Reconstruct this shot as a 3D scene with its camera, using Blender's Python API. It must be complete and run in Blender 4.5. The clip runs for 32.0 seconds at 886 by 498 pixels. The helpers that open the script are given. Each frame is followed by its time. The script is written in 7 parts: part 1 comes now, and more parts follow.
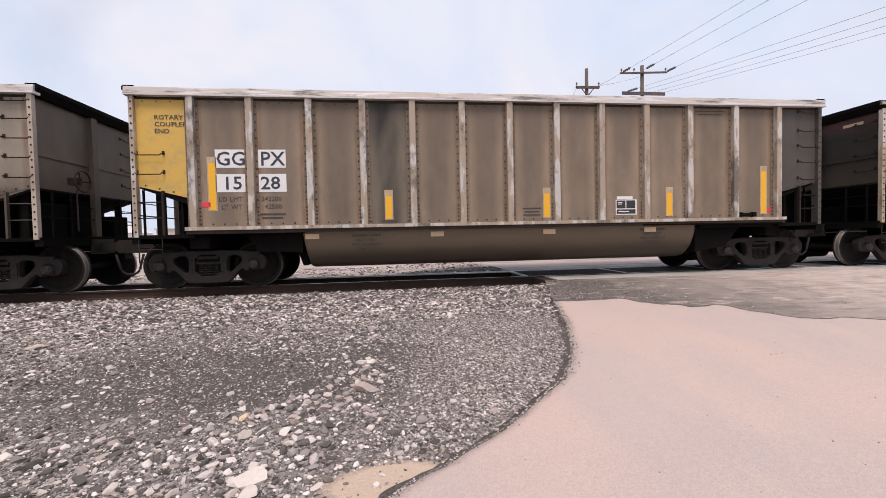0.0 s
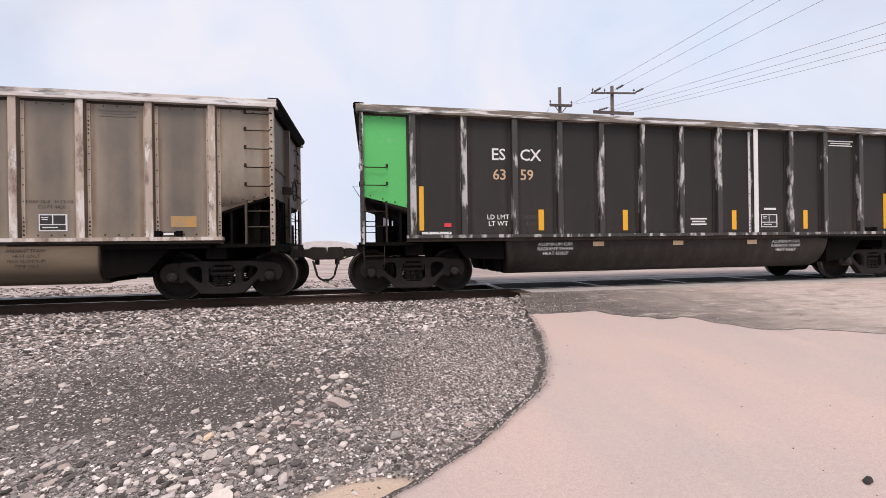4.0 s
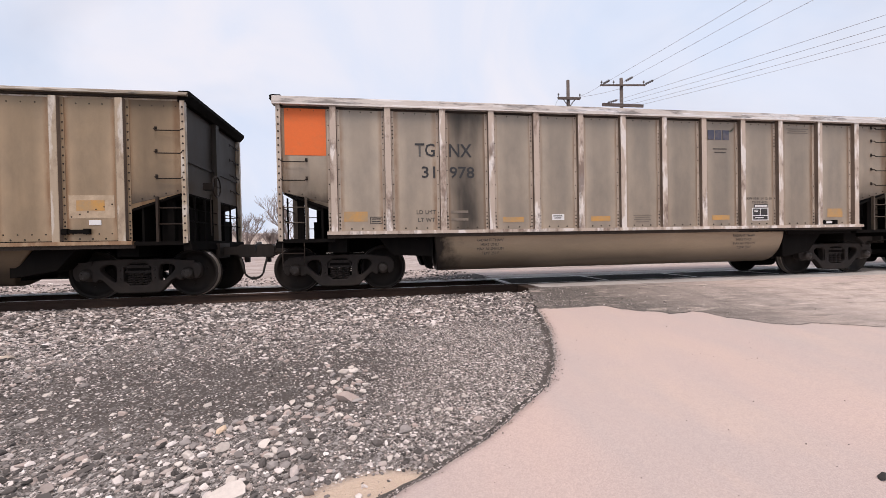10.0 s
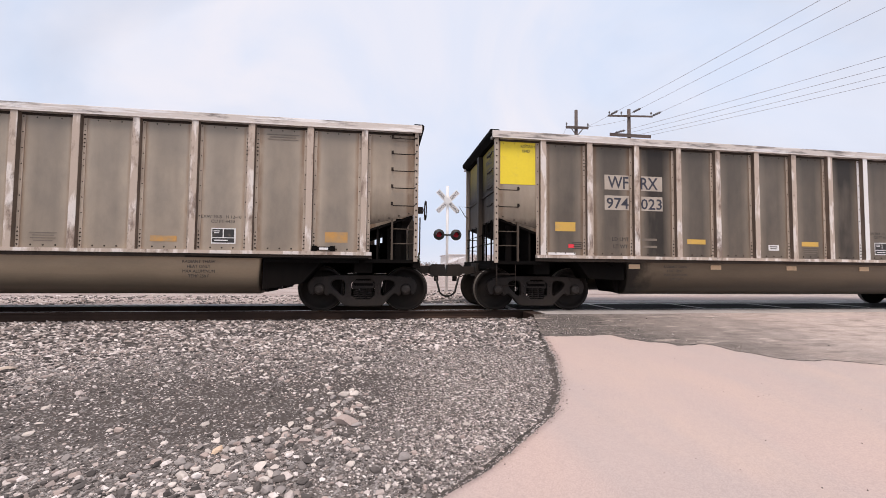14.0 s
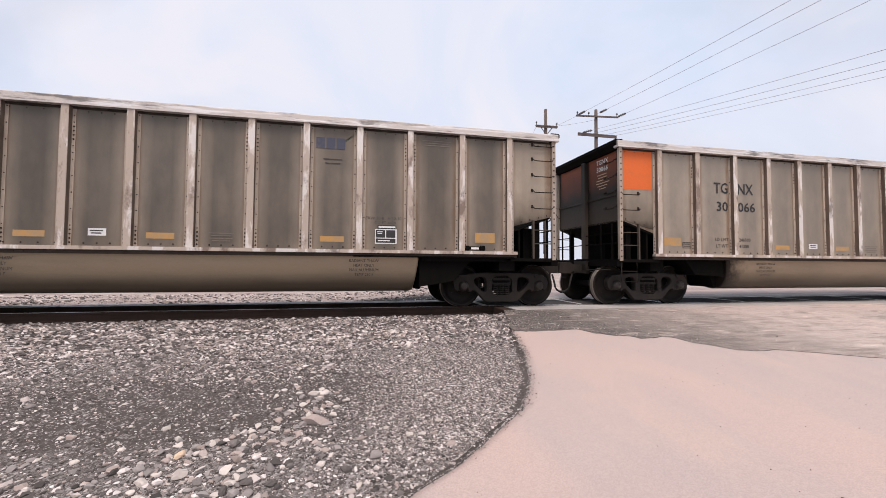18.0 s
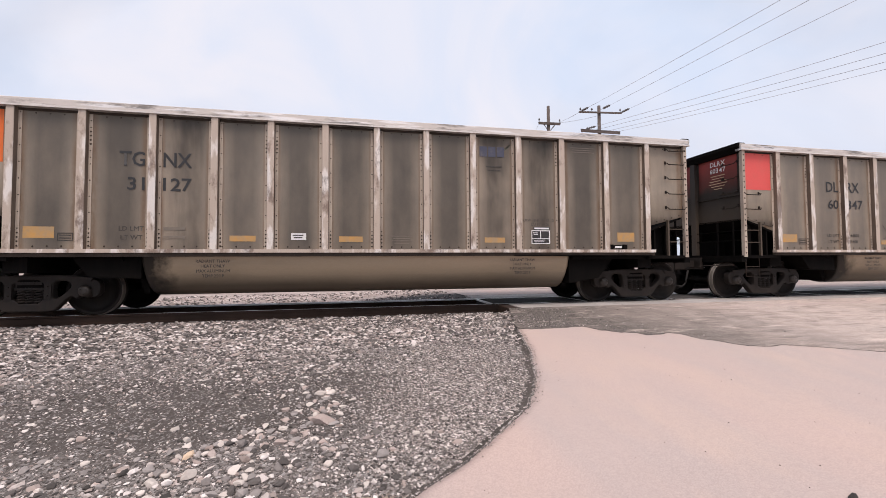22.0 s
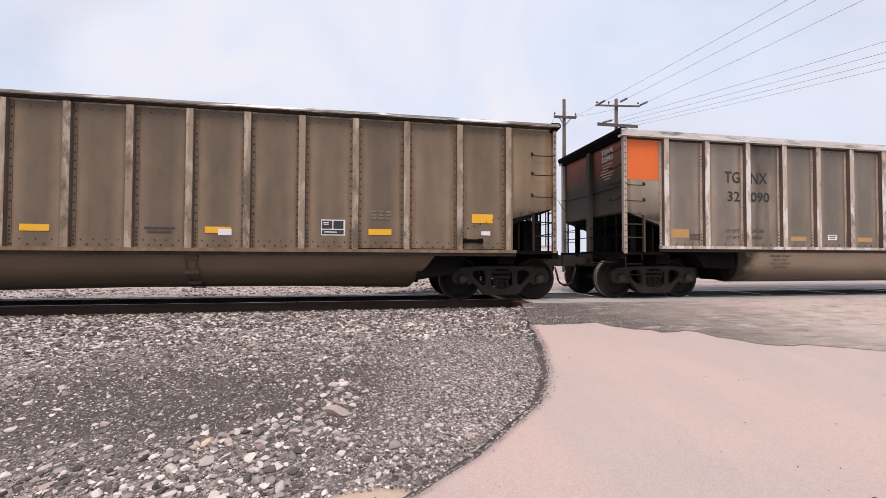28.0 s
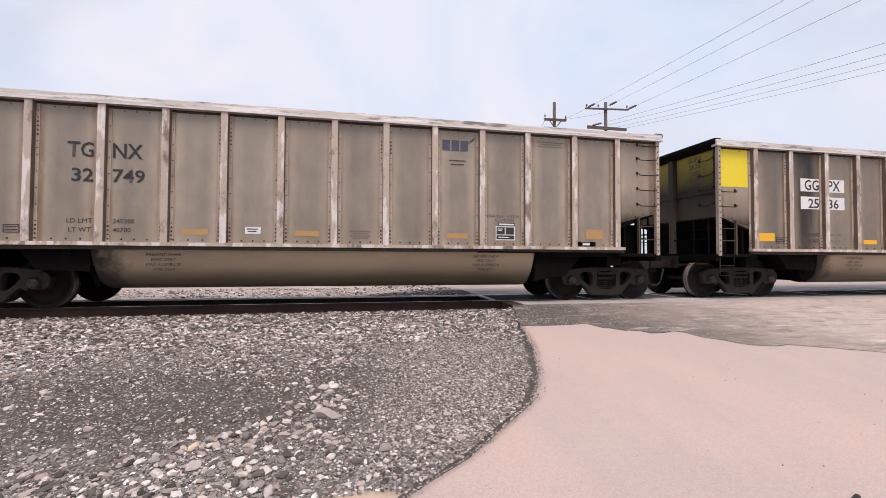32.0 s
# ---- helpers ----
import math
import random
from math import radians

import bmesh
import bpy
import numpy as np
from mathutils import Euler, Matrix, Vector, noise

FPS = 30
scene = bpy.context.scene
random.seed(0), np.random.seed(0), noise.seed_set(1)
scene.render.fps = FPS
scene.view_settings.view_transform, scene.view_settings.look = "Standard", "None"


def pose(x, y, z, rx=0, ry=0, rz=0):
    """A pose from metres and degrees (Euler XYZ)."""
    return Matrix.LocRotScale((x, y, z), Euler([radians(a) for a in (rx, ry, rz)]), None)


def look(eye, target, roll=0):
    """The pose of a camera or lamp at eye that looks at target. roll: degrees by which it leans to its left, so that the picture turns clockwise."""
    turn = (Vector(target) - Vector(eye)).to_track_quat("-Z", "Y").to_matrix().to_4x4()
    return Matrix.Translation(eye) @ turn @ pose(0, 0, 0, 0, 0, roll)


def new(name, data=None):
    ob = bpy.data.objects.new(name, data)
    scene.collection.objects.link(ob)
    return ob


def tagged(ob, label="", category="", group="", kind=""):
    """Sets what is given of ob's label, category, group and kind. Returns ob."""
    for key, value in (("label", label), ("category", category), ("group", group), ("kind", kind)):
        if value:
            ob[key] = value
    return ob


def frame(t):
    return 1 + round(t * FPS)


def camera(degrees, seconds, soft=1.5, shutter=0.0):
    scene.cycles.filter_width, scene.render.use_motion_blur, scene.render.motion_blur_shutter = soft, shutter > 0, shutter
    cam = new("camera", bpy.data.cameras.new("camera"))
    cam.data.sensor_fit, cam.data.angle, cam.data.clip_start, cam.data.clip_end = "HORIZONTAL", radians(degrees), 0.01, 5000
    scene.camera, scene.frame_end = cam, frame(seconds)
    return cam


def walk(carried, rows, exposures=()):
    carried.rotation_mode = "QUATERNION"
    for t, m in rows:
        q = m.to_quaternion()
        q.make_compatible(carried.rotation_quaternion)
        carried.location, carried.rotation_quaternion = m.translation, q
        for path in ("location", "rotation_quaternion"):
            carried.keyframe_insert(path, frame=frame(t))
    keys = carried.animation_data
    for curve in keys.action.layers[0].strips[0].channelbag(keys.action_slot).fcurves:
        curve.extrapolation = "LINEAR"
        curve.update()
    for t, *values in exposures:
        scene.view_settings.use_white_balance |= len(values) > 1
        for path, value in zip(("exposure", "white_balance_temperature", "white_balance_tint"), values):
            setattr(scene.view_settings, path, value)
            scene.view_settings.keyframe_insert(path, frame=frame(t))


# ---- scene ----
cam = camera(95.43, 32.0, soft=0.75)
EYE = 0.949
PATH = [
    (0, pose(0, 0, EYE, 88.258, 1.260, -6.738)),
    (0.5, pose(0, 0, EYE, 89.427, 1.135, -7.020)),
    (1, pose(0, 0, EYE, 90.295, 1.017, -8.132)),
    (1.5, pose(0, 0, EYE, 90.512, 0.915, -9.626)),
    (2, pose(0, 0, EYE, 90.333, 0.999, -10.798)),
    (2.5, pose(0, 0, EYE, 89.924, 1.053, -11.195)),
    (4.5, pose(0, 0, EYE, 90.021, 0.781, -9.917)),
    (5, pose(0, 0, EYE, 90.238, 0.879, -10.128)),
    (5.5, pose(0, 0, EYE, 90.320, 0.885, -10.407)),
    (6, pose(0, 0, EYE, 90.320, 0.985, -10.585)),
    (6.5, pose(0, 0, EYE, 90.213, 1.056, -10.806)),
    (7, pose(0, 0, EYE, 90.043, 1.087, -11.125)),
    (7.5, pose(0, 0, EYE, 89.808, 1.058, -11.286)),
    (8, pose(0, 0, EYE, 89.502, 0.966, -11.192)),
    (8.5, pose(0, 0, EYE, 89.133, 0.869, -10.724)),
    (9, pose(0, 0, EYE, 88.892, 0.893, -10.129)),
    (9.5, pose(0, 0, EYE, 88.907, 1.028, -9.563)),
    (10, pose(0, 0, EYE, 89.288, 1.117, -9.011)),
    (10.5, pose(0, 0, EYE, 90.054, 1.153, -8.423)),
    (11, pose(0, 0, EYE, 90.968, 0.976, -7.902)),
    (11.5, pose(0, 0, EYE, 91.816, 0.599, -7.470)),
    (12, pose(0, 0, EYE, 92.312, 0.199, -7.475)),
    (12.5, pose(0, 0, EYE, 92.487, -0.185, -7.701)),
    (13, pose(0, 0, EYE, 92.514, -0.487, -8.005)),
    (13.5, pose(0, 0, EYE, 92.564, -0.525, -8.166)),
    (14, pose(0, 0, EYE, 92.613, -0.584, -8.198)),
    (14.5, pose(0, 0, EYE, 92.685, -0.643, -8.347)),
    (16.5, pose(0, 0, EYE, 92.743, -0.597, -11.114)),
    (17, pose(0, 0, EYE, 92.577, -0.449, -11.709)),
    (17.5, pose(0, 0, EYE, 92.365, -0.374, -12.061)),
    (18, pose(0, 0, EYE, 92.201, -0.381, -12.219)),
    (18.5, pose(0, 0, EYE, 92.117, -0.441, -12.226)),
    (19, pose(0, 0, EYE, 92.044, -0.372, -12.100)),
    (19.5, pose(0, 0, EYE, 92.021, -0.442, -11.969)),
    (20, pose(0, 0, EYE, 91.973, -0.357, -11.794)),
    (20.5, pose(0, 0, EYE, 91.942, -0.255, -11.695)),
    (21, pose(0, 0, EYE, 91.922, -0.076, -11.706)),
    (21.5, pose(0, 0, EYE, 91.942, 0.059, -11.708)),
    (22, pose(0, 0, EYE, 92.022, 0.344, -11.616)),
    (22.5, pose(0, 0, EYE, 92.106, 0.549, -11.440)),
    (23, pose(0, 0, EYE, 92.184, 0.802, -11.263)),
    (23.5, pose(0, 0, EYE, 92.178, 0.684, -11.094)),
    (24, pose(0, 0, EYE, 92.113, 0.570, -11.042)),
    (24.5, pose(0, 0, EYE, 92.077, 0.322, -10.839)),
    (25, pose(0, 0, EYE, 92.175, 0.134, -10.599)),
    (25.5, pose(0, 0, EYE, 92.162, -0.033, -10.379)),
    (26, pose(0, 0, EYE, 91.997, -0.320, -10.141)),
    (26.5, pose(0, 0, EYE, 91.607, -0.476, -9.947)),
    (28.5, pose(0, 0, EYE, 91.205, -0.087, -9.844)),
    (29, pose(0, 0, EYE, 91.326, -0.035, -10.181)),
    (29.5, pose(0, 0, EYE, 91.403, -0.074, -10.427)),
    (30, pose(0, 0, EYE, 91.488, -0.133, -10.511)),
    (30.5, pose(0, 0, EYE, 91.508, -0.122, -10.641)),
    (31, pose(0, 0, EYE, 91.535, -0.148, -10.816)),
    (31.5, pose(0, 0, EYE, 91.424, -0.176, -11.038)),
    (32, pose(0, 0, EYE, 91.449, -0.237, -11.06)),
]
walk(cam, PATH, [(0, 0.0, 6500, 15), (32, 0.0, 6500, 15)])

# the train: place of the first car's end along the track, second by second
TRAVEL = [
    (0, -4.875), (1, -15.957), (2, -26.676), (3.2, -39.906),
    (4.5, -54.263), (6, -70.830), (7, -81.934), (8, -92.967),
    (9, -104.05), (10, -115.185), (11, -126.17), (12, -137.414), (13, -148.579),
    (14, -159.549), (15.3, -174.215), (16.6, -188.646), (17, -193.168),
    (18, -204.417), (19, -215.68), (20, -226.84), (21, -238.31), (22, -249.65),
    (23, -260.835), (24, -272.214), (25, -283.815), (26, -295.097),
    (27.5, -312.359), (28.6, -324.923), (29, -329.465), (30, -340.994),
    (31, -352.485), (32, -363.83),
]
PITCH = 16.18      # coupled length of a car
TRACK = 9.70       # middle of the near track
BODY = 14.59       # length of a car's body
R_WHEEL = 0.475

# ---- light: a bright overcast day ----
world = bpy.data.worlds.new("sky")
scene.world = world
world.use_nodes = True
wn, wl = world.node_tree.nodes, world.node_tree.links
wn.clear()
w_out = wn.new("ShaderNodeOutputWorld")
w_bg = wn.new("ShaderNodeBackground")
w_sky = wn.new("ShaderNodeTexSky")
w_sky.sky_type = "NISHITA"
w_sky.sun_disc = False
w_sky.sun_elevation = radians(63)
w_sky.sun_rotation = radians(188)
w_sky.air_density, w_sky.dust_density, w_sky.ozone_density = 1.0, 2.0, 1.5
w_gain = wn.new("ShaderNodeMix")
w_gain.data_type = "RGBA"
w_gain.blend_type = "MULTIPLY"
w_gain.inputs[0].default_value = 1.0
w_gain.inputs[7].default_value = (0.075, 0.075, 0.075, 1)
w_noise = wn.new("ShaderNodeTexNoise")
w_noise.inputs["Scale"].default_value = 1.6
w_noise.inputs["Detail"].default_value = 5
w_noise.inputs["Roughness"].default_value = 0.5
w_noise.inputs["Distortion"].default_value = 0.6
w_ramp = wn.new("ShaderNodeValToRGB")
w_ramp.color_ramp.elements[0].position = 0.36
w_ramp.color_ramp.elements[0].color = (0.80, 0.80, 0.80, 1)
w_ramp.color_ramp.elements[1].position = 0.56
w_ramp.color_ramp.elements[1].color = (0.96, 0.96, 0.96, 1)
w_cloud = wn.new("ShaderNodeMix")
w_cloud.data_type = "RGBA"
w_cloud.inputs[7].default_value = (0.82, 0.875, 0.97, 1)
wl.new(w_sky.outputs[0], w_gain.inputs[6])
wl.new(w_noise.outputs["Fac"], w_ramp.inputs[0])
wl.new(w_ramp.outputs[0], w_cloud.inputs[0])
wl.new(w_gain.outputs[2], w_cloud.inputs[6])
w_tint = wn.new("ShaderNodeMix")
w_tint.data_type = "RGBA"
w_tint.inputs[6].default_value = (0.72, 0.82, 0.97, 1)
w_tint.inputs[7].default_value = (0.88, 0.895, 0.955, 1)
w_soft = wn.new("ShaderNodeTexNoise")
w_soft.inputs["Scale"].default_value = 2.3
w_soft.inputs["Detail"].default_value = 6
w_soft.inputs["Distortion"].default_value = 0.8
w_soft_ramp = wn.new("ShaderNodeMapRange")
w_soft_ramp.inputs[1].default_value, w_soft_ramp.inputs[2].default_value = 0.38, 0.62
wl.new(w_soft.outputs["Fac"], w_soft_ramp.inputs[0])
wl.new(w_soft_ramp.outputs[0], w_tint.inputs[0])
wl.new(w_tint.outputs[2], w_cloud.inputs[7])
wl.new(w_cloud.outputs[2], w_bg.inputs[0])
w_bg.inputs[1].default_value = 1.0
wl.new(w_bg.outputs[0], w_out.inputs[0])

sun = new("sun", bpy.data.lights.new("sun", "SUN"))
sun.data.energy = 2.85
sun.data.angle = radians(25)
sun.data.color = (1.0, 0.87, 0.76)
sun.matrix_world = look((-2, -15, 30), (0, 0, 0))


# ---- materials ----
def node_material(name):
    m = bpy.data.materials.new(name)
    m.use_nodes = True
    n, l = m.node_tree.nodes, m.node_tree.links
    return m, n, l, n["Principled BSDF"]


def mix_colour(n, l, fac, a, b, mode="MIX"):
    mx = n.new("ShaderNodeMix")
    mx.data_type = "RGBA"
    mx.blend_type = mode
    for sock, v in ((mx.inputs[0], fac), (mx.inputs[6], a), (mx.inputs[7], b)):
        if isinstance(v, bpy.types.NodeSocket):
            l.new(v, sock)
        elif isinstance(v, tuple):
            sock.default_value = (*v, 1)
        else:
            sock.default_value = v
    return mx.outputs[2]


def ramp(n, l, fac, lo, hi, a=0.0, b=1.0):
    r = n.new("ShaderNodeMapRange")
    r.inputs[1].default_value, r.inputs[2].default_value = lo, hi
    r.inputs[3].default_value, r.inputs[4].default_value = a, b
    l.new(fac, r.inputs[0])
    return r.outputs[0]


def noise_at(n, l, vec, scale, detail=4, rough=0.55, stretch=None):
    if stretch:
        mp = n.new("ShaderNodeMapping")
        mp.inputs["Scale"].default_value = stretch
        l.new(vec, mp.inputs["Vector"])
        vec = mp.outputs[0]
    t = n.new("ShaderNodeTexNoise")
    t.inputs["Scale"].default_value = scale
    t.inputs["Detail"].default_value = detail
    t.inputs["Roughness"].default_value = rough
    l.new(vec, t.inputs["Vector"])
    return t.outputs["Fac"]


def coords(n, l, spread=True):
    """Object space, shifted by each object's own random number."""
    tc = n.new("ShaderNodeTexCoord")
    info = n.new("ShaderNodeObjectInfo")
    if not spread:
        return tc.outputs["Object"], info.outputs["Random"]
    ad = n.new("ShaderNodeVectorMath")
    ad.operation = "MULTIPLY_ADD"
    cmb = n.new("ShaderNodeCombineXYZ")
    for i in range(3):
        l.new(info.outputs["Random"], cmb.inputs[i])
    l.new(cmb.outputs[0], ad.inputs[0])
    ad.inputs[1].default_value = (31.0, 17.0, 23.0)
    l.new(tc.outputs["Object"], ad.inputs[2])
    return ad.outputs[0], info.outputs["Random"]


def bump_from(n, l, bsdf, height, strength, distance):
    b = n.new("ShaderNodeBump")
    b.inputs["Strength"].default_value = strength
    b.inputs["Distance"].default_value = distance
    l.new(height, b.inputs["Height"])
    l.new(b.outputs[0], bsdf.inputs["Normal"])


def weathered(name, base, dirt, rough=0.6, metal=0.0, streak=0.5, blotch=0.6, vary=0.12, fine=0.25, streak_scale=7.0, bump=0.15, spec=0.4):
    """Paint or metal with streaks that run down, blotches of dirt and a fine grain."""
    m, n, l, b = node_material(name)
    vec, rnd = coords(n, l)
    s = noise_at(n, l, vec, streak_scale, 4, 0.6, (1, 1, 0.12))
    k = noise_at(n, l, vec, 1.3, 5, 0.6)
    f = noise_at(n, l, vec, 45, 3, 0.7)
    c = mix_colour(n, l, ramp(n, l, s, 0.45, 0.75, 0, streak), base, dirt)
    c = mix_colour(n, l, ramp(n, l, k, 0.42, 0.72, 0, blotch), c, dirt)
    c = mix_colour(n, l, fine, c, mix_colour(n, l, f, (0.6, 0.6, 0.6), (1.4, 1.4, 1.4)), "MULTIPLY")
    v = n.new("ShaderNodeHueSaturation")
    l.new(ramp(n, l, rnd, 0, 1, 1 - vary, 1 + vary), v.inputs["Value"])
    l.new(c, v.inputs["Color"])
    l.new(v.outputs[0], b.inputs["Base Color"])
    l.new(ramp(n, l, k, 0.3, 0.7, rough - 0.1, min(1, rough + 0.15)), b.inputs["Roughness"])
    b.inputs["Metallic"].default_value = metal
    b.inputs["Specular IOR Level"].default_value = spec
    bump_from(n, l, b, f, bump, 0.004)
    return m


def sheet(name, base, dust, soot, amount=0.45, low=0.55, fringe=0.0, floor=0.65, metal=0.0, gloss=0.58):
    """Side sheet: tan dust kicked up from below, a cloudy soot smear down the middle, darker under the top chord."""
    m, n, l, b = node_material(name)
    vec, rnd = coords(n, l)
    tc = n.new("ShaderNodeTexCoord")
    sep = n.new("ShaderNodeSeparateXYZ")
    l.new(tc.outputs["Object"], sep.inputs[0])
    ab = n.new("ShaderNodeMath")
    ab.operation = "ABSOLUTE"
    l.new(sep.outputs[0], ab.inputs[0])

    def times(a, q):
        mu = n.new("ShaderNodeMath")
        mu.operation = "MULTIPLY"
        l.new(a, mu.inputs[0])
        l.new(q, mu.inputs[1])
        return mu.outputs[0]
    k = noise_at(n, l, vec, 1.05, 4, 0.55, (1, 1, 0.33))
    big = noise_at(n, l, vec, 0.9, 3, 0.5)
    s = noise_at(n, l, vec, 7, 4, 0.6, (1, 1, 0.10))
    w = noise_at(n, l, vec, 3.2, 6, 0.65, (1, 1, 0.55))
    f = noise_at(n, l, vec, 55, 4, 0.75)
    c = mix_colour(n, l, times(ramp(n, l, sep.outputs[2], 1.25, 2.5, 1, 0), ramp(n, l, big, 0.3, 0.65, 0.1, low)), base, dust)
    c = mix_colour(n, l, times(ramp(n, l, ab.outputs[0], 0.16, 0.45, 1, 0.05), ramp(n, l, k, 0.28, 0.60, floor * amount, amount)), c, soot)
    c = mix_colour(n, l, ramp(n, l, s, 0.50, 0.76, 0, 0.28), c, soot)
    c = mix_colour(n, l, 0.55, c, mix_colour(n, l, ramp(n, l, w, 0.3, 0.7), (0.74, 0.75, 0.77), (1.22, 1.20, 1.17)), "MULTIPLY")
    c = mix_colour(n, l, times(ramp(n, l, sep.outputs[2], 2.7, 3.72, 0, 1), ramp(n, l, k, 0.3, 0.6, 0.25, 0.7)), c, soot)
    # rust that bleeds from the rivet rows along the posts, with the creases' shade painted in
    c = mix_colour(n, l, times(ramp(n, l, ab.outputs[0], 0.325, 0.385, 0, 1), ramp(n, l, noise_at(n, l, vec, 5, 5, 0.7, (1, 1, 0.35)), 0.34, 0.58, 0.25, 0.85)), c, tuple(0.50 * q * w for q, w in zip(base, (1.1, 0.88, 0.75))))
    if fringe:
        # soot fringe; on the end walls it holds their shade as well
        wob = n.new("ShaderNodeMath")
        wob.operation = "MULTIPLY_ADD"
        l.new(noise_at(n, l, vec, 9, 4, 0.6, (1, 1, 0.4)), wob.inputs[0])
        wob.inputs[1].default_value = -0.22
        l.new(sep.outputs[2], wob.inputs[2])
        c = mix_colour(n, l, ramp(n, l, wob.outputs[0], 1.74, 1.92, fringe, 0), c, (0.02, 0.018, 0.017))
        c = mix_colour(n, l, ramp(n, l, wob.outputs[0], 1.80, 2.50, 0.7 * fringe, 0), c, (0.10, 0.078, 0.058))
    c = mix_colour(n, l, 0.3, c, mix_colour(n, l, f, (0.6, 0.6, 0.6), (1.4, 1.4, 1.4)), "MULTIPLY")
    v = n.new("ShaderNodeHueSaturation")
    l.new(ramp(n, l, rnd, 0, 1, 0.9, 1.1), v.inputs["Value"])
    l.new(c, v.inputs["Color"])
    l.new(v.outputs[0], b.inputs["Base Color"])
    l.new(ramp(n, l, w, 0.3, 0.7, gloss - 0.05, gloss + 0.08), b.inputs["Roughness"])
    b.inputs["Metallic"].default_value = metal
    b.inputs["Specular IOR Level"].default_value = 0.25
    bump_from(n, l, b, k, 0.12, 0.02)
    return m


def rubbed_metal(name, base, bare, dark, run=(1.6, 1.6, 0.42), most=0.85):
    """Bright extrusions, rubbed bare in places and stained dark in others."""
    m, n, l, b = node_material(name)
    vec, rnd = coords(n, l)
    a = noise_at(n, l, vec, 3.0, 5, 0.55, run)
    d = noise_at(n, l, vec, 2.3, 6, 0.7, tuple(0.3 + 0.5 * q for q in run))
    f = noise_at(n, l, vec, 60, 3, 0.7)
    c = mix_colour(n, l, ramp(n, l, a, 0.51, 0.58), base, bare)
    c = mix_colour(n, l, ramp(n, l, d, 0.52, 0.62, 0, most), c, dark)
    c = mix_colour(n, l, 0.25, c, mix_colour(n, l, f, (0.6, 0.6, 0.6), (1.4, 1.4, 1.4)), "MULTIPLY")
    l.new(c, b.inputs["Base Color"])
    l.new(ramp(n, l, a, 0.45, 0.65, 0.55, 0.35), b.inputs["Roughness"])
    l.new(ramp(n, l, a, 0.5, 0.62, 0.0, 0.35), b.inputs["Metallic"])
    bump_from(n, l, b, f, 0.2, 0.003)
    return m


def belly(name, base, under_shade, metal=0.5, black_to=0.0):
    """Tub sheet: brushed and dull above, its underside's shade put into the colour below."""
    m, n, l, b = node_material(name)
    vec, rnd = coords(n, l)
    tc = n.new("ShaderNodeTexCoord")
    sep = n.new("ShaderNodeSeparateXYZ")
    l.new(tc.outputs["Object"], sep.inputs[0])
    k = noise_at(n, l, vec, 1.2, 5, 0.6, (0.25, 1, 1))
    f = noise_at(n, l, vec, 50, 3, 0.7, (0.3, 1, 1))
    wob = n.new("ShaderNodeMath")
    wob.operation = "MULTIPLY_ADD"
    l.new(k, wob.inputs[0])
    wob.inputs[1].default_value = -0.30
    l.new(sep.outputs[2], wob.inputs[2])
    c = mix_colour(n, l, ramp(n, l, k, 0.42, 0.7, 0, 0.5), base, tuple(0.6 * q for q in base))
    c = mix_colour(n, l, ramp(n, l, wob.outputs[0], 0.38, 0.62, 0.95, 0), c, under_shade)
    c = mix_colour(n, l, ramp(n, l, wob.outputs[0], 0.60, 0.90, 0.55, 0), c, tuple(0.35 * q + 0.65 * g for q, g in zip(base, under_shade)))
    if black_to:
        # black with a ragged reach over the end above the leading truck
        reach = n.new("ShaderNodeMath")
        reach.operation = "MULTIPLY_ADD"
        l.new(noise_at(n, l, vec, 3, 5, 0.65), reach.inputs[0])
        reach.inputs[1].default_value = -0.9
        l.new(sep.outputs[0], reach.inputs[2])
        c = mix_colour(n, l, ramp(n, l, reach.outputs[0], black_to - 0.65, black_to - 0.25, 0.97, 0), c, (0.018, 0.015, 0.013))
    c = mix_colour(n, l, 0.25, c, mix_colour(n, l, f, (0.6, 0.6, 0.6), (1.4, 1.4, 1.4)), "MULTIPLY")
    l.new(c, b.inputs["Base Color"])
    b.inputs["Roughness"].default_value = 0.42
    l.new(ramp(n, l, wob.outputs[0], 0.55, 0.90, 0, metal), b.inputs["Metallic"])
    b.inputs["Specular IOR Level"].default_value = 0.25
    return m


def sooted_shaded_paint(name, paint):
    """Paint on an end wall, blackened from its lower edge up by coal dust and painted shade."""
    m, n, l, b = node_material(name)
    vec, rnd = coords(n, l)
    tc = n.new("ShaderNodeTexCoord")
    sep = n.new("ShaderNodeSeparateXYZ")
    l.new(tc.outputs["Object"], sep.inputs[0])
    k = noise_at(n, l, vec, 2.5, 5, 0.65)
    wob = n.new("ShaderNodeMath")
    wob.operation = "MULTIPLY_ADD"
    l.new(k, wob.inputs[0])
    wob.inputs[1].default_value = -0.5
    l.new(sep.outputs[2], wob.inputs[2])
    c = mix_colour(n, l, ramp(n, l, wob.outputs[0], -0.20, 0.75, 1.0, 0.50), paint, (0.035, 0.029, 0.025))
    l.new(c, b.inputs["Base Color"])
    b.inputs["Roughness"].default_value = 0.6
    b.inputs["Specular IOR Level"].default_value = 0.25
    return m


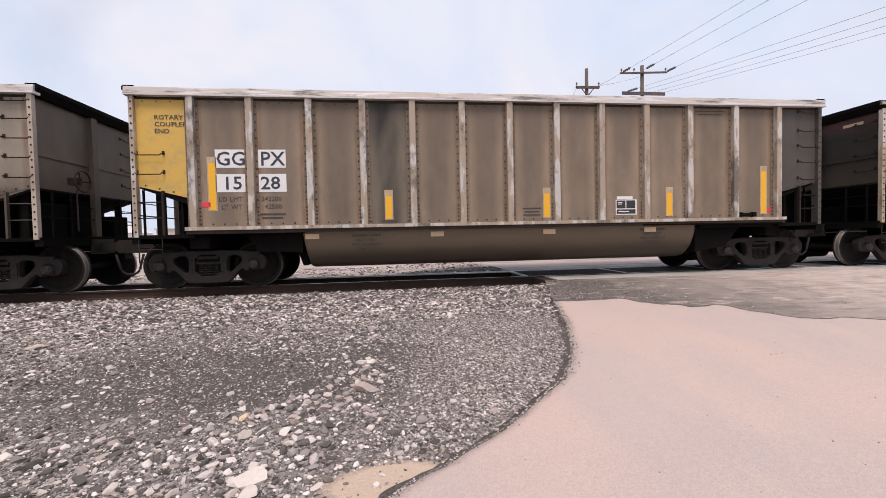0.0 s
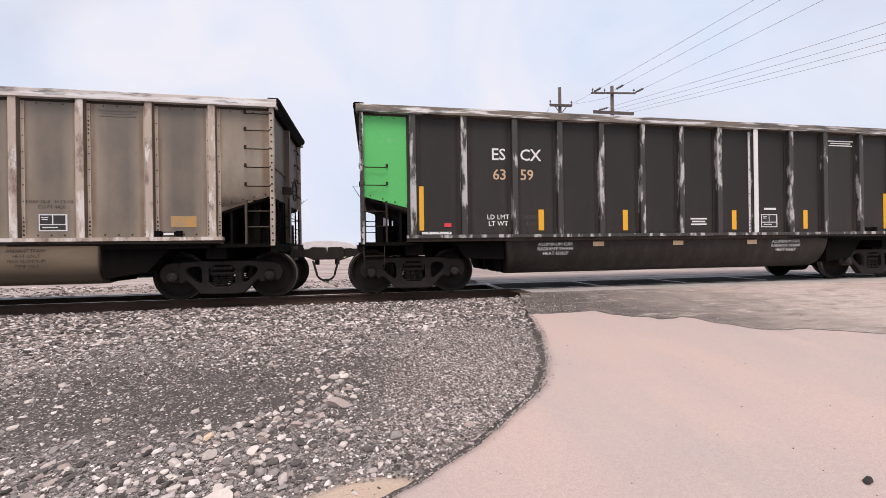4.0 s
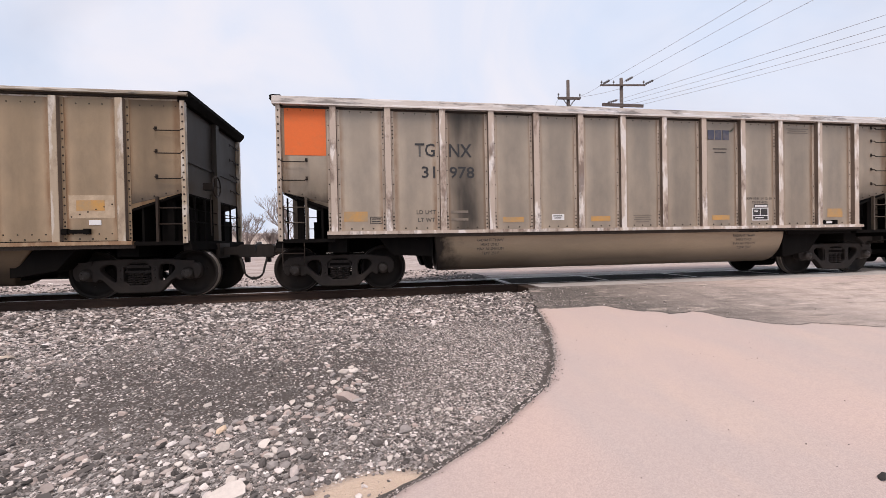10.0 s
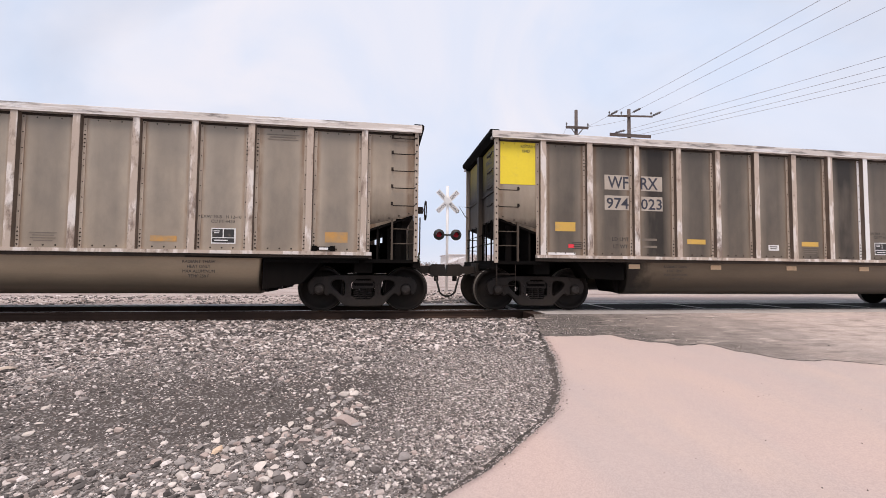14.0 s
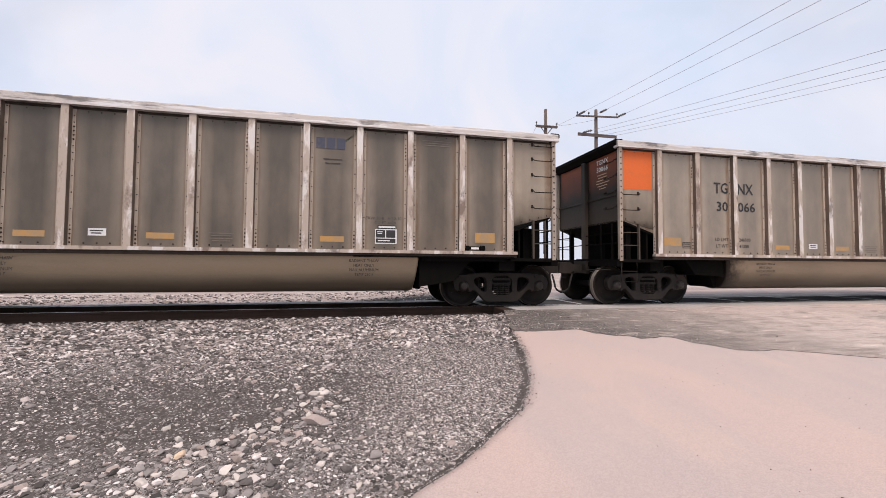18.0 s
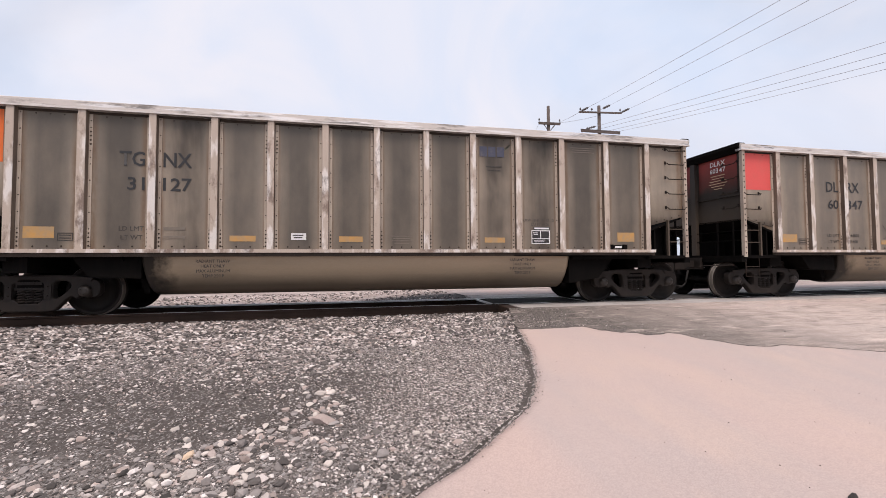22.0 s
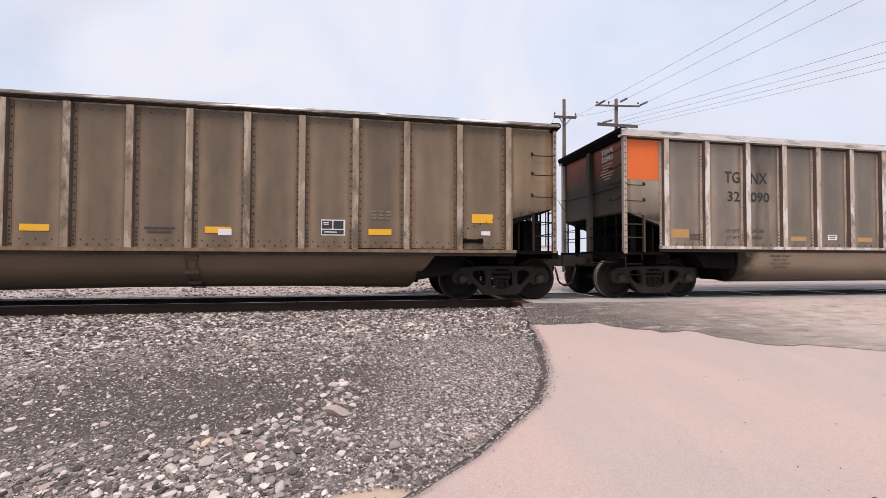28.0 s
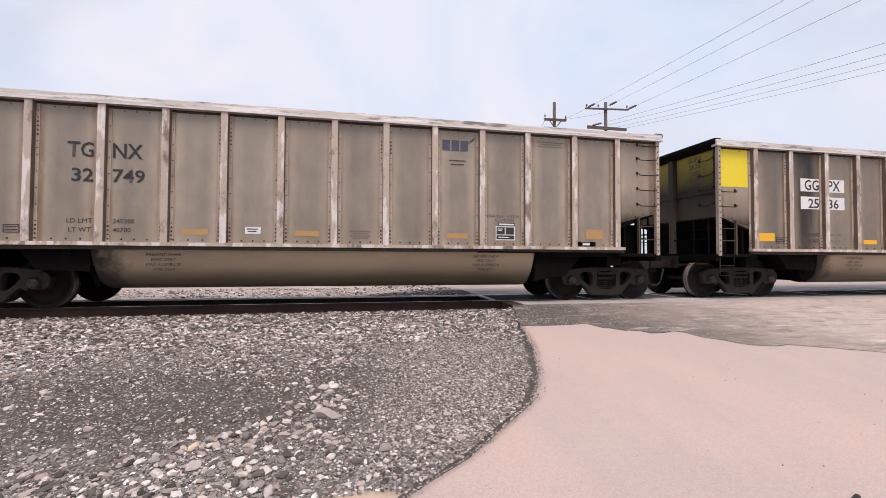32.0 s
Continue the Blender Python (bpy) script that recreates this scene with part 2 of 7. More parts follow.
def worn_paint(name, paint, under, lo=0.55, hi=0.75, most=0.6, rough=0.55):
    m, n, l, b = node_material(name)
    vec, rnd = coords(n, l)
    k = noise_at(n, l, vec, 5, 6, 0.7)
    f = noise_at(n, l, vec, 30, 3, 0.6)
    c = mix_colour(n, l, ramp(n, l, k, lo, hi, 0, most), paint, under)
    c = mix_colour(n, l, 0.2, c, mix_colour(n, l, f, (0.6, 0.6, 0.6), (1.4, 1.4, 1.4)), "MULTIPLY")
    l.new(c, b.inputs["Base Color"])
    b.inputs["Roughness"].default_value = rough
    return m


DUST = (0.30, 0.24, 0.17)
M = {
    "grey": sheet("dusted_aluminium", (0.418, 0.346, 0.27), (0.395, 0.315, 0.232), (0.19, 0.163, 0.135), 0.92, metal=0.5, gloss=0.44),
    "grey_clean": sheet("clean_aluminium", (0.502, 0.422, 0.334), (0.456, 0.365, 0.27), (0.274, 0.236, 0.194), 0.9, metal=0.5, gloss=0.44),
    "grey_dim": sheet("grimy_aluminium", (0.36, 0.30, 0.236), (0.345, 0.273, 0.197), (0.12, 0.104, 0.088), 0.94, metal=0.5, gloss=0.44),
    "grey_soot": sheet("sooty_aluminium", (0.328, 0.273, 0.215), (0.281, 0.226, 0.172), (0.039, 0.0351, 0.032), 0.95, 0.4, floor=0.15, metal=0.4, gloss=0.46),
    "grey_fringe": sheet("dusted_end_sheet", (0.416, 0.351, 0.276), (0.316, 0.251, 0.183), (0.215, 0.179, 0.144), 0.4, 0.6, 0.97, metal=0.35, gloss=0.46),
    "tan": sheet("tan_dusted_sheet", (0.491, 0.362, 0.239), (0.491, 0.372, 0.253), (0.26, 0.194, 0.126), 0.8, metal=0.5, gloss=0.44),
    "tan_soot": sheet("sooty_tan_sheet", (0.44, 0.315, 0.195), (0.48, 0.355, 0.23), (0.04, 0.037, 0.034), 0.95, 0.3, floor=0.1),
    "tan_fringe": sheet("tan_end_sheet", (0.337, 0.25, 0.162), (0.274, 0.2, 0.131), (0.138, 0.103, 0.0674), 0.6, 0.5, 0.9),
    "brown": sheet("brown_grey_sheet", (0.334, 0.26, 0.189), (0.334, 0.26, 0.189), (0.141, 0.111, 0.0862), 0.85),
    "brown_soot": sheet("sooty_brown_sheet", (0.21, 0.175, 0.135), (0.27, 0.21, 0.155), (0.03, 0.028, 0.026), 0.95, 0.3, floor=0.1),
    "olive": sheet("dark_olive_sheet", (0.285, 0.213, 0.148), (0.315, 0.235, 0.161), (0.125, 0.096, 0.07), 0.88),
    "olive_soot": sheet("sooty_olive_sheet", (0.36, 0.265, 0.18), (0.38, 0.28, 0.19), (0.025, 0.023, 0.02), 0.95, 0.3, floor=0.1),
    "black": sheet("black_sheet", (0.036, 0.033, 0.031), (0.075, 0.062, 0.05), (0.022, 0.021, 0.02), 0.5, 0.35),
    "dark_end": weathered("dark_grey_sheet", (0.055, 0.05, 0.047), (0.10, 0.085, 0.07), 0.6),
    "shaded_soot_end": sheet("shaded_sooty_end_sheet", (0.062, 0.050, 0.041), (0.014, 0.0125, 0.0115), (0.031, 0.0265, 0.023), 0.8, 0.98, 1.0),
    "bare": weathered("bare_grey_patch", (0.42, 0.41, 0.40), (0.16, 0.145, 0.13), 0.45, 0.3, 0.4, 0.8),
    "post": rubbed_metal("rubbed_aluminium", (0.468, 0.387, 0.323), (0.731, 0.671, 0.62), (0.15, 0.10, 0.076), most=0.78),
    "post_tan": rubbed_metal("rubbed_tan_post", (0.397, 0.316, 0.228), (0.574, 0.515, 0.442), (0.177, 0.121, 0.0846), most=0.6),
    "post_brown": rubbed_metal("rubbed_brown_post", (0.36, 0.29, 0.225), (0.56, 0.52, 0.48), (0.12, 0.10, 0.08)),
    "pale_shaded_end": sheet("pale_shaded_end_sheet", (0.28, 0.226, 0.177), (0.06, 0.05, 0.042), (0.11, 0.088, 0.07), 0.8, 0.98, 1.0),
    "post_olive": rubbed_metal("rubbed_olive_post", (0.285, 0.215, 0.15), (0.44, 0.36, 0.28), (0.105, 0.078, 0.056)),
    "post_black": rubbed_metal("chipped_black_post", (0.045, 0.041, 0.038), (0.52, 0.50, 0.48), (0.03, 0.028, 0.026)),
    # side walls of the posts: their shade is put into this colour
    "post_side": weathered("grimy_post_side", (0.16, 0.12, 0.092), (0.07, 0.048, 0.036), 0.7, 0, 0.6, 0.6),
    "flange": weathered("post_flange", (0.459, 0.389, 0.32), (0.174, 0.129, 0.101), 0.6, 0, 0.5, 0.5, 0.1, 0.3, 5),
    "cap": rubbed_metal("top_chord_aluminium", (0.504, 0.464, 0.432), (0.666, 0.648, 0.639), (0.09, 0.0792, 0.072), (0.28, 1.2, 4.5), most=0.8),
    "cap_dark": rubbed_metal("stained_top_chord", (0.15, 0.125, 0.10), (0.62, 0.60, 0.58), (0.035, 0.032, 0.03), (0.28, 1.2, 4.0)),
    "cap_tan": rubbed_metal("tan_top_chord", (0.20, 0.16, 0.118), (0.46, 0.42, 0.37), (0.06, 0.047, 0.036), (0.28, 1.2, 4.0)),
    "cap_lip": weathered("bright_chord_lip", (0.666, 0.63, 0.603), (0.36, 0.306, 0.27), 0.45, 0.2, 0.3, 0.5, 0.1, 0.3, 5),
    "seam": weathered("dark_seam_grime", (0.035, 0.029, 0.025), (0.075, 0.058, 0.046), 0.85, spec=0.1),
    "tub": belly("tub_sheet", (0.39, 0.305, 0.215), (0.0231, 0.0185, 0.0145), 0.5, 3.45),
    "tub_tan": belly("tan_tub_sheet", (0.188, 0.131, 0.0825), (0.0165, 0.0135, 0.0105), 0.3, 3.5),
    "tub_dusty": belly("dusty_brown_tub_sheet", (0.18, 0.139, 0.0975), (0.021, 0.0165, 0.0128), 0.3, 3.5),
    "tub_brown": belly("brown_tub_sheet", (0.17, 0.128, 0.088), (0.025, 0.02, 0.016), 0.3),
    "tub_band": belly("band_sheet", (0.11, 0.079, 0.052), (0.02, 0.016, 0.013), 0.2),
    "rivet": weathered("rusty_rivets", (0.065, 0.05, 0.04), (0.03, 0.024, 0.02), 0.7, spec=0.12),
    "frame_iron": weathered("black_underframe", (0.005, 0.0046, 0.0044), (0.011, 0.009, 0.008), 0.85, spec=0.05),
    "cast": weathered("cast_steel", (0.026, 0.0225, 0.021), (0.047, 0.037, 0.031), 0.6, 0.1, spec=0.12),
    "wheel": weathered("wheel_steel", (0.015, 0.0133, 0.0125), (0.033, 0.0255, 0.021), 0.6, 0.2, spec=0.12),
    "tread": weathered("polished_tread", (0.28, 0.25, 0.22), (0.16, 0.13, 0.11), 0.4, 0.6, 0.2, 0.2),
    "bar_iron": weathered("grab_iron", (0.022, 0.018, 0.016), (0.05, 0.035, 0.026), 0.6, spec=0.12),
    "rubber": weathered("rubber_hose", (0.02, 0.02, 0.02), (0.05, 0.045, 0.04), 0.7, spec=0.12),
    "bearing": weathered("worn_bearing_cap", (0.042, 0.034, 0.029), (0.018, 0.015, 0.013), 0.5, 0.2),
    "rail": weathered("rusted_rail", (0.058, 0.037, 0.028), (0.022, 0.018, 0.016), 0.7, 0.1, 0.2, 0.6, spec=0.12),
    # pale base colour: the sky's reflection on the rail heads is painted in
    "rail_head": weathered("polished_rail_head", (0.78, 0.77, 0.77), (0.60, 0.58, 0.57), 0.35, 0.5, 0.1, 0.1),
    "letter_black": worn_paint("black_lettering", (0.024, 0.024, 0.026), DUST, 0.62, 0.85, 0.15),
    "letter_faded": worn_paint("faded_black_lettering", (0.045, 0.039, 0.034), DUST, 0.52, 0.8, 0.4),
    "letter_faint": worn_paint("washed_out_lettering", (0.17, 0.142, 0.115), DUST, 0.45, 0.75, 0.5),
    "letter_white": worn_paint("white_lettering", (0.74, 0.74, 0.72), DUST, 0.6, 0.85, 0.5),
    "letter_navy": worn_paint("navy_lettering", (0.035, 0.038, 0.055), DUST, 0.6, 0.8, 0.4),
    "white_patch": worn_paint("white_patch", (0.72, 0.72, 0.72), DUST, 0.6, 0.85, 0.5),
    "dull_patch": worn_paint("dusty_pale_patch", (0.42, 0.37, 0.315), DUST, 0.5, 0.8, 0.5),
    "grey_patch": worn_paint("grey_patch", (0.45, 0.46, 0.47), DUST, 0.6, 0.85, 0.4),
    "black_patch": worn_paint("black_patch", (0.028, 0.027, 0.027), DUST, 0.6, 0.8, 0.4),
    "orange": worn_paint("orange_paint", (0.704, 0.136, 0.0194), (0.484, 0.141, 0.044), 0.5, 0.8, 0.5),
    "red": worn_paint("red_paint", (0.68, 0.09, 0.08), (0.48, 0.12, 0.09), 0.5, 0.8, 0.4),
    "maroon": worn_paint("crimson_paint", (0.40, 0.030, 0.055), (0.28, 0.05, 0.06), 0.5, 0.8, 0.4),
    "pink": worn_paint("faded_maroon_paint", (0.33, 0.11, 0.105), (0.36, 0.22, 0.16), 0.45, 0.75, 0.6),
    "yellow": worn_paint("yellow_paint", (0.78, 0.62, 0.03), (0.55, 0.42, 0.08), 0.55, 0.8, 0.5),
    "amber": worn_paint("dusty_yellow_paint", (0.60, 0.38, 0.08), DUST, 0.5, 0.75, 0.5),
    "green": worn_paint("green_paint", (0.09, 0.50, 0.13), (0.35, 0.5, 0.33), 0.62, 0.8, 0.5),
    "rust_red": worn_paint("brown_red_paint", (0.33, 0.05, 0.035), (0.2, 0.05, 0.04), 0.5, 0.8, 0.5),
    "reflector": worn_paint("yellow_reflector", (0.80, 0.42, 0.02), (0.6, 0.35, 0.06), 0.6, 0.85, 0.4, 0.4),
    "reflector_dusty": worn_paint("dusty_reflector", (0.50, 0.27, 0.075), (0.34, 0.25, 0.15), 0.38, 0.62, 0.85),
    "olive_spot": worn_paint("wiped_brown_sheet", (0.40, 0.305, 0.21), (0.29, 0.218, 0.15), 0.42, 0.66, 0.9),
    "clean_spot": worn_paint("wiped_sheet", (0.50, 0.39, 0.275), (0.385, 0.292, 0.198), 0.36, 0.60, 0.9),
    "pale_label": worn_paint("cream_label", (0.58, 0.41, 0.25), DUST, 0.55, 0.8, 0.5),
    "spray_white": worn_paint("white_spray", (0.70, 0.71, 0.72), DUST, 0.62, 0.85, 0.6),
    "spray_black": worn_paint("black_spray", (0.04, 0.04, 0.042), DUST, 0.55, 0.8, 0.5),
    "red_tape": worn_paint("red_reflector", (0.75, 0.04, 0.06), (0.4, 0.1, 0.1), 0.6, 0.8, 0.4),
    "logo_blue": worn_paint("blue_logo_paint", (0.055, 0.06, 0.095), DUST, 0.5, 0.8, 0.4),
    "logo_green": worn_paint("grey_green_logo_paint", (0.26, 0.32, 0.25), DUST, 0.5, 0.8, 0.4),
    "end_orange": sooted_shaded_paint("sooted_shaded_orange", (0.47, 0.11, 0.034)),
    "end_grey": sooted_shaded_paint("sooted_shaded_grey", (0.40, 0.385, 0.37)),
    "end_pink": sooted_shaded_paint("sooted_shaded_maroon", (0.30, 0.075, 0.075)),
    "end_red": sooted_shaded_paint("sooted_shaded_red", (0.55, 0.07, 0.06)),
    "end_maroon": sooted_shaded_paint("sooted_shaded_crimson", (0.32, 0.03, 0.05)),
    "end_yellow": sooted_shaded_paint("sooted_shaded_yellow", (0.62, 0.48, 0.03)),
    "galvanised": weathered("galvanised_steel", (0.30, 0.295, 0.30), (0.20, 0.19, 0.185), 0.5, 0.4),
    "needles": weathered("conifer_needles", (0.10, 0.105, 0.075), (0.06, 0.062, 0.048), 0.9),
    "shrub": weathered("pale_bare_twigs", (0.34, 0.29, 0.26), (0.24, 0.20, 0.18), 0.9),
    "pole_wood": weathered("utility_pole_wood", (0.13, 0.105, 0.095), (0.06, 0.048, 0.043), 0.85, 0, 0.7, 0.4, 0.1, 0.3, 12),
    "wire": weathered("wire", (0.34, 0.33, 0.35), (0.25, 0.24, 0.26), 0.5),
    "insulator": weathered("porcelain", (0.12, 0.11, 0.11), (0.2, 0.2, 0.2), 0.3),
    "signal_white": weathered("white_signal_metal", (0.9, 0.9, 0.9), (0.7, 0.68, 0.66), 0.5),
    "signal_black": weathered("black_signal_metal", (0.02, 0.02, 0.02), (0.04, 0.04, 0.04), 0.5),
    "signal_red": worn_paint("red_signal_lens", (0.55, 0.03, 0.05), (0.4, 0.03, 0.04), 0.6, 0.8, 0.3, 0.2),
    "bark": weathered("bark", (0.30, 0.25, 0.23), (0.18, 0.15, 0.14), 0.9, 0, 0.6, 0.5),
    "wall_pale": weathered("pale_siding", (0.80, 0.77, 0.75), (0.6, 0.57, 0.54), 0.8),
    "wall_tan": weathered("tan_siding", (0.62, 0.54, 0.48), (0.5, 0.43, 0.38), 0.8),
    "roof": weathered("grey_roof", (0.60, 0.58, 0.58), (0.45, 0.43, 0.43), 0.8),
    "pane": weathered("dark_pane", (0.03, 0.035, 0.04), (0.06, 0.06, 0.06), 0.1),
}


# ---- mesh helpers ----
def part(name, mesh, material, parent=None, label="", at=(0, 0, 0), turn=(0, 0, 0)):
    """Links a bmesh or a mesh as one object under its thing or part."""
    if isinstance(mesh, bmesh.types.BMesh):
        me = bpy.data.meshes.new(name)
        mesh.to_mesh(me)
        mesh.free()
    else:
        me = mesh
    for one in (material if isinstance(material, (list, tuple)) else [material]):
        if one is not None and len(me.materials) < (len(material) if isinstance(material, (list, tuple)) else 1):
            me.materials.append(M[one] if isinstance(one, str) else one)
    ob = new(name, me)
    ob.parent = parent
    ob.location = at
    ob.rotation_euler = [radians(a) for a in turn]
    if label:
        ob["label"] = label
    return ob


def box(bm, x0, x1, y0, y1, z0, z1, mi=0):
    v = [bm.verts.new(p) for p in ((x0, y0, z0), (x1, y0, z0), (x1, y1, z0), (x0, y1, z0), (x0, y0, z1), (x1, y0, z1), (x1, y1, z1), (x0, y1, z1))]
    for f in ((3, 2, 1, 0), (4, 5, 6, 7), (0, 1, 5, 4), (1, 2, 6, 5), (2, 3, 7, 6), (3, 0, 4, 7)):
        bm.faces.new([v[i] for i in f]).material_index = mi


def prism(bm, pts, y0, y1, mi=0):
    """A shape drawn in x and z, given depth along y."""
    area = sum(a[0] * b[1] - b[0] * a[1] for a, b in zip(pts, pts[1:] + pts[:1]))
    if area < 0:
        pts = pts[::-1]
    a = [bm.verts.new((x, y0, z)) for x, z in pts]
    b = [bm.verts.new((x, y1, z)) for x, z in pts]
    bm.faces.new(a).material_index = mi
    bm.faces.new(b[::-1]).material_index = mi
    for i in range(len(pts)):
        j = (i + 1) % len(pts)
        bm.faces.new((a[j], a[i], b[i], b[j])).material_index = mi


def tube(bm, pts, r, sides=6, mi=0, taper=None):
    """A round bar along a line of points."""
    pts = [Vector(p) for p in pts]
    rings = []
    for i, p in enumerate(pts):
        d = (pts[min(i + 1, len(pts) - 1)] - pts[max(i - 1, 0)]).normalized()
        u = d.cross(Vector((0, 0, 1)) if abs(d.z) < 0.9 else Vector((1, 0, 0))).normalized()
        w = d.cross(u)
        rr = r if taper is None else r + (taper - r) * i / (len(pts) - 1)
        rings.append([bm.verts.new(p + (u * math.cos(2 * math.pi * k / sides) + w * math.sin(2 * math.pi * k / sides)) * rr) for k in range(sides)])
    for a, b in zip(rings, rings[1:]):
        for k in range(sides):
            f = bm.faces.new((a[k], a[(k + 1) % sides], b[(k + 1) % sides], b[k]))
            f.material_index = mi
            f.smooth = sides > 5
    bm.faces.new(rings[0][::-1]).material_index = mi
    bm.faces.new(rings[-1]).material_index = mi


def lathe(bm, prof, seg=32, mi=None):
    """Turns a profile of (radius, y) round the y axis."""
    rings = []
    for r, y in prof:
        rings.append([bm.verts.new((r * math.cos(2 * math.pi * k / seg), y, r * math.sin(2 * math.pi * k / seg))) for k in range(seg)])
    for i, (a, b) in enumerate(zip(rings, rings[1:])):
        for k in range(seg):
            f = bm.faces.new((a[k], b[k], b[(k + 1) % seg], a[(k + 1) % seg]))
            f.material_index = mi[i] if mi else 0
            f.smooth = True
    bm.faces.new(rings[0])
    bm.faces.new(rings[-1][::-1])


def rivet(bm, x, y, z, r=0.013, out=-1, mi=1):
    """A low domed head that looks along -y or +y."""
    a = [bm.verts.new((x + r * math.cos(k * 1.0472), y, z + r * math.sin(k * 1.0472))) for k in range(6)]
    b = [bm.verts.new((x + 0.6 * r * math.cos(k * 1.0472), y + out * r * 0.6, z + 0.6 * r * math.sin(k * 1.0472))) for k in range(6)]
    for k in range(6):
        q = (a[k], a[(k + 1) % 6], b[(k + 1) % 6], b[k])
        bm.faces.new(q if out < 0 else q[::-1]).material_index = mi
    bm.faces.new(b if out < 0 else b[::-1]).material_index = mi


# ---- ground, road and track ----
ROAD_Y = [-14.0, -1.0, 0.3, 1.1, 1.75, 2.23, 2.38, 2.51, 2.78, 2.98, 3.34, 3.59, 3.9, 4.35, 5.17, 6.31, 7.95]
ROAD_X = [-60.0, -14.0, -5.0, -2.2, -0.8, -0.07, 0.1, 0.32, 0.69, 0.94, 1.31, 1.55, 1.75, 1.98, 2.28, 2.57, 3.02]
CRACK_X = [2.5, 2.75, 3.3, 3.72, 3.82, 4.11, 4.34, 4.40, 4.68, 4.84, 5.00, 5.06, 5.24, 5.37, 5.68, 6.07, 6.39, 7.2, 10.0, 16.0, 40.0]
CRACK_Y = [6.35, 6.19, 6.21, 6.23, 5.99, 5.78, 5.73, 5.57, 5.59, 5.67, 5.55, 5.26, 5.13, 4.90, 4.76, 4.78, 4.63, 4.25, 3.8, 3.4, 3.0]



def edge_x(y):
    return float(np.interp(y, ROAD_Y, ROAD_X)) + 0.025 * noise.noise((y * 3.5, 3.1, 0)) + 0.013 * noise.noise((y * 21.0, 7.7, 0)) + 0.010 * noise.noise((y * 55.0, 1.7, 0))


def crack_y(x):
    return float(np.interp(x, CRACK_X, CRACK_Y)) + 0.035 * noise.noise((x * 9.0, 4.2, 0)) + 0.028 * noise.noise((x * 23.0, 1.2, 0)) + 0.012 * noise.noise((x * 61.0, 8.2, 0))


def road_z(y):
    return float(np.interp(y, [-20, 0, 2.5, 7.4, 7.95], [-0.66, -0.60, -0.48, -0.03, 0.0]))


def gravel_z(x, y):
    z = float(np.interp(y, [-20, 0, 2.5, 5.0, 6.6, 8.0, 8.5, 11.0, 12.5, 30], [-0.70, -0.64, -0.52, -0.32, -0.245, -0.20, -0.19, -0.19, -0.24, -0.30]))
    if 10.5 < y < 40:
        z += (-0.03 - z) * min(1.0, max(0.0, (x + 0.5) / 3.0)) * min(1.0, (y - 10.5) / 1.0)
    if y < 8.2:
        z += 0.012 * noise.noise((x * 1.1, y * 1.1, 0)) + 0.007 * noise.noise((x * 3.7, y * 3.7, 5))
        z = min(z, road_z(y) - 0.02)
    gap = float(np.interp(y, ROAD_Y, ROAD_X)) - x
    if y < 7.95 and -0.1 <= gap < 0.7:
        k = (1 - max(0.0, gap) / 0.7) ** 1.6
        z += (road_z(y) - 0.028 - z) * k
    if x > np.interp(y, ROAD_Y, ROAD_X) + 0.1 and y < 7.95:
        z = min(z, road_z(y) - 0.06)
    return z


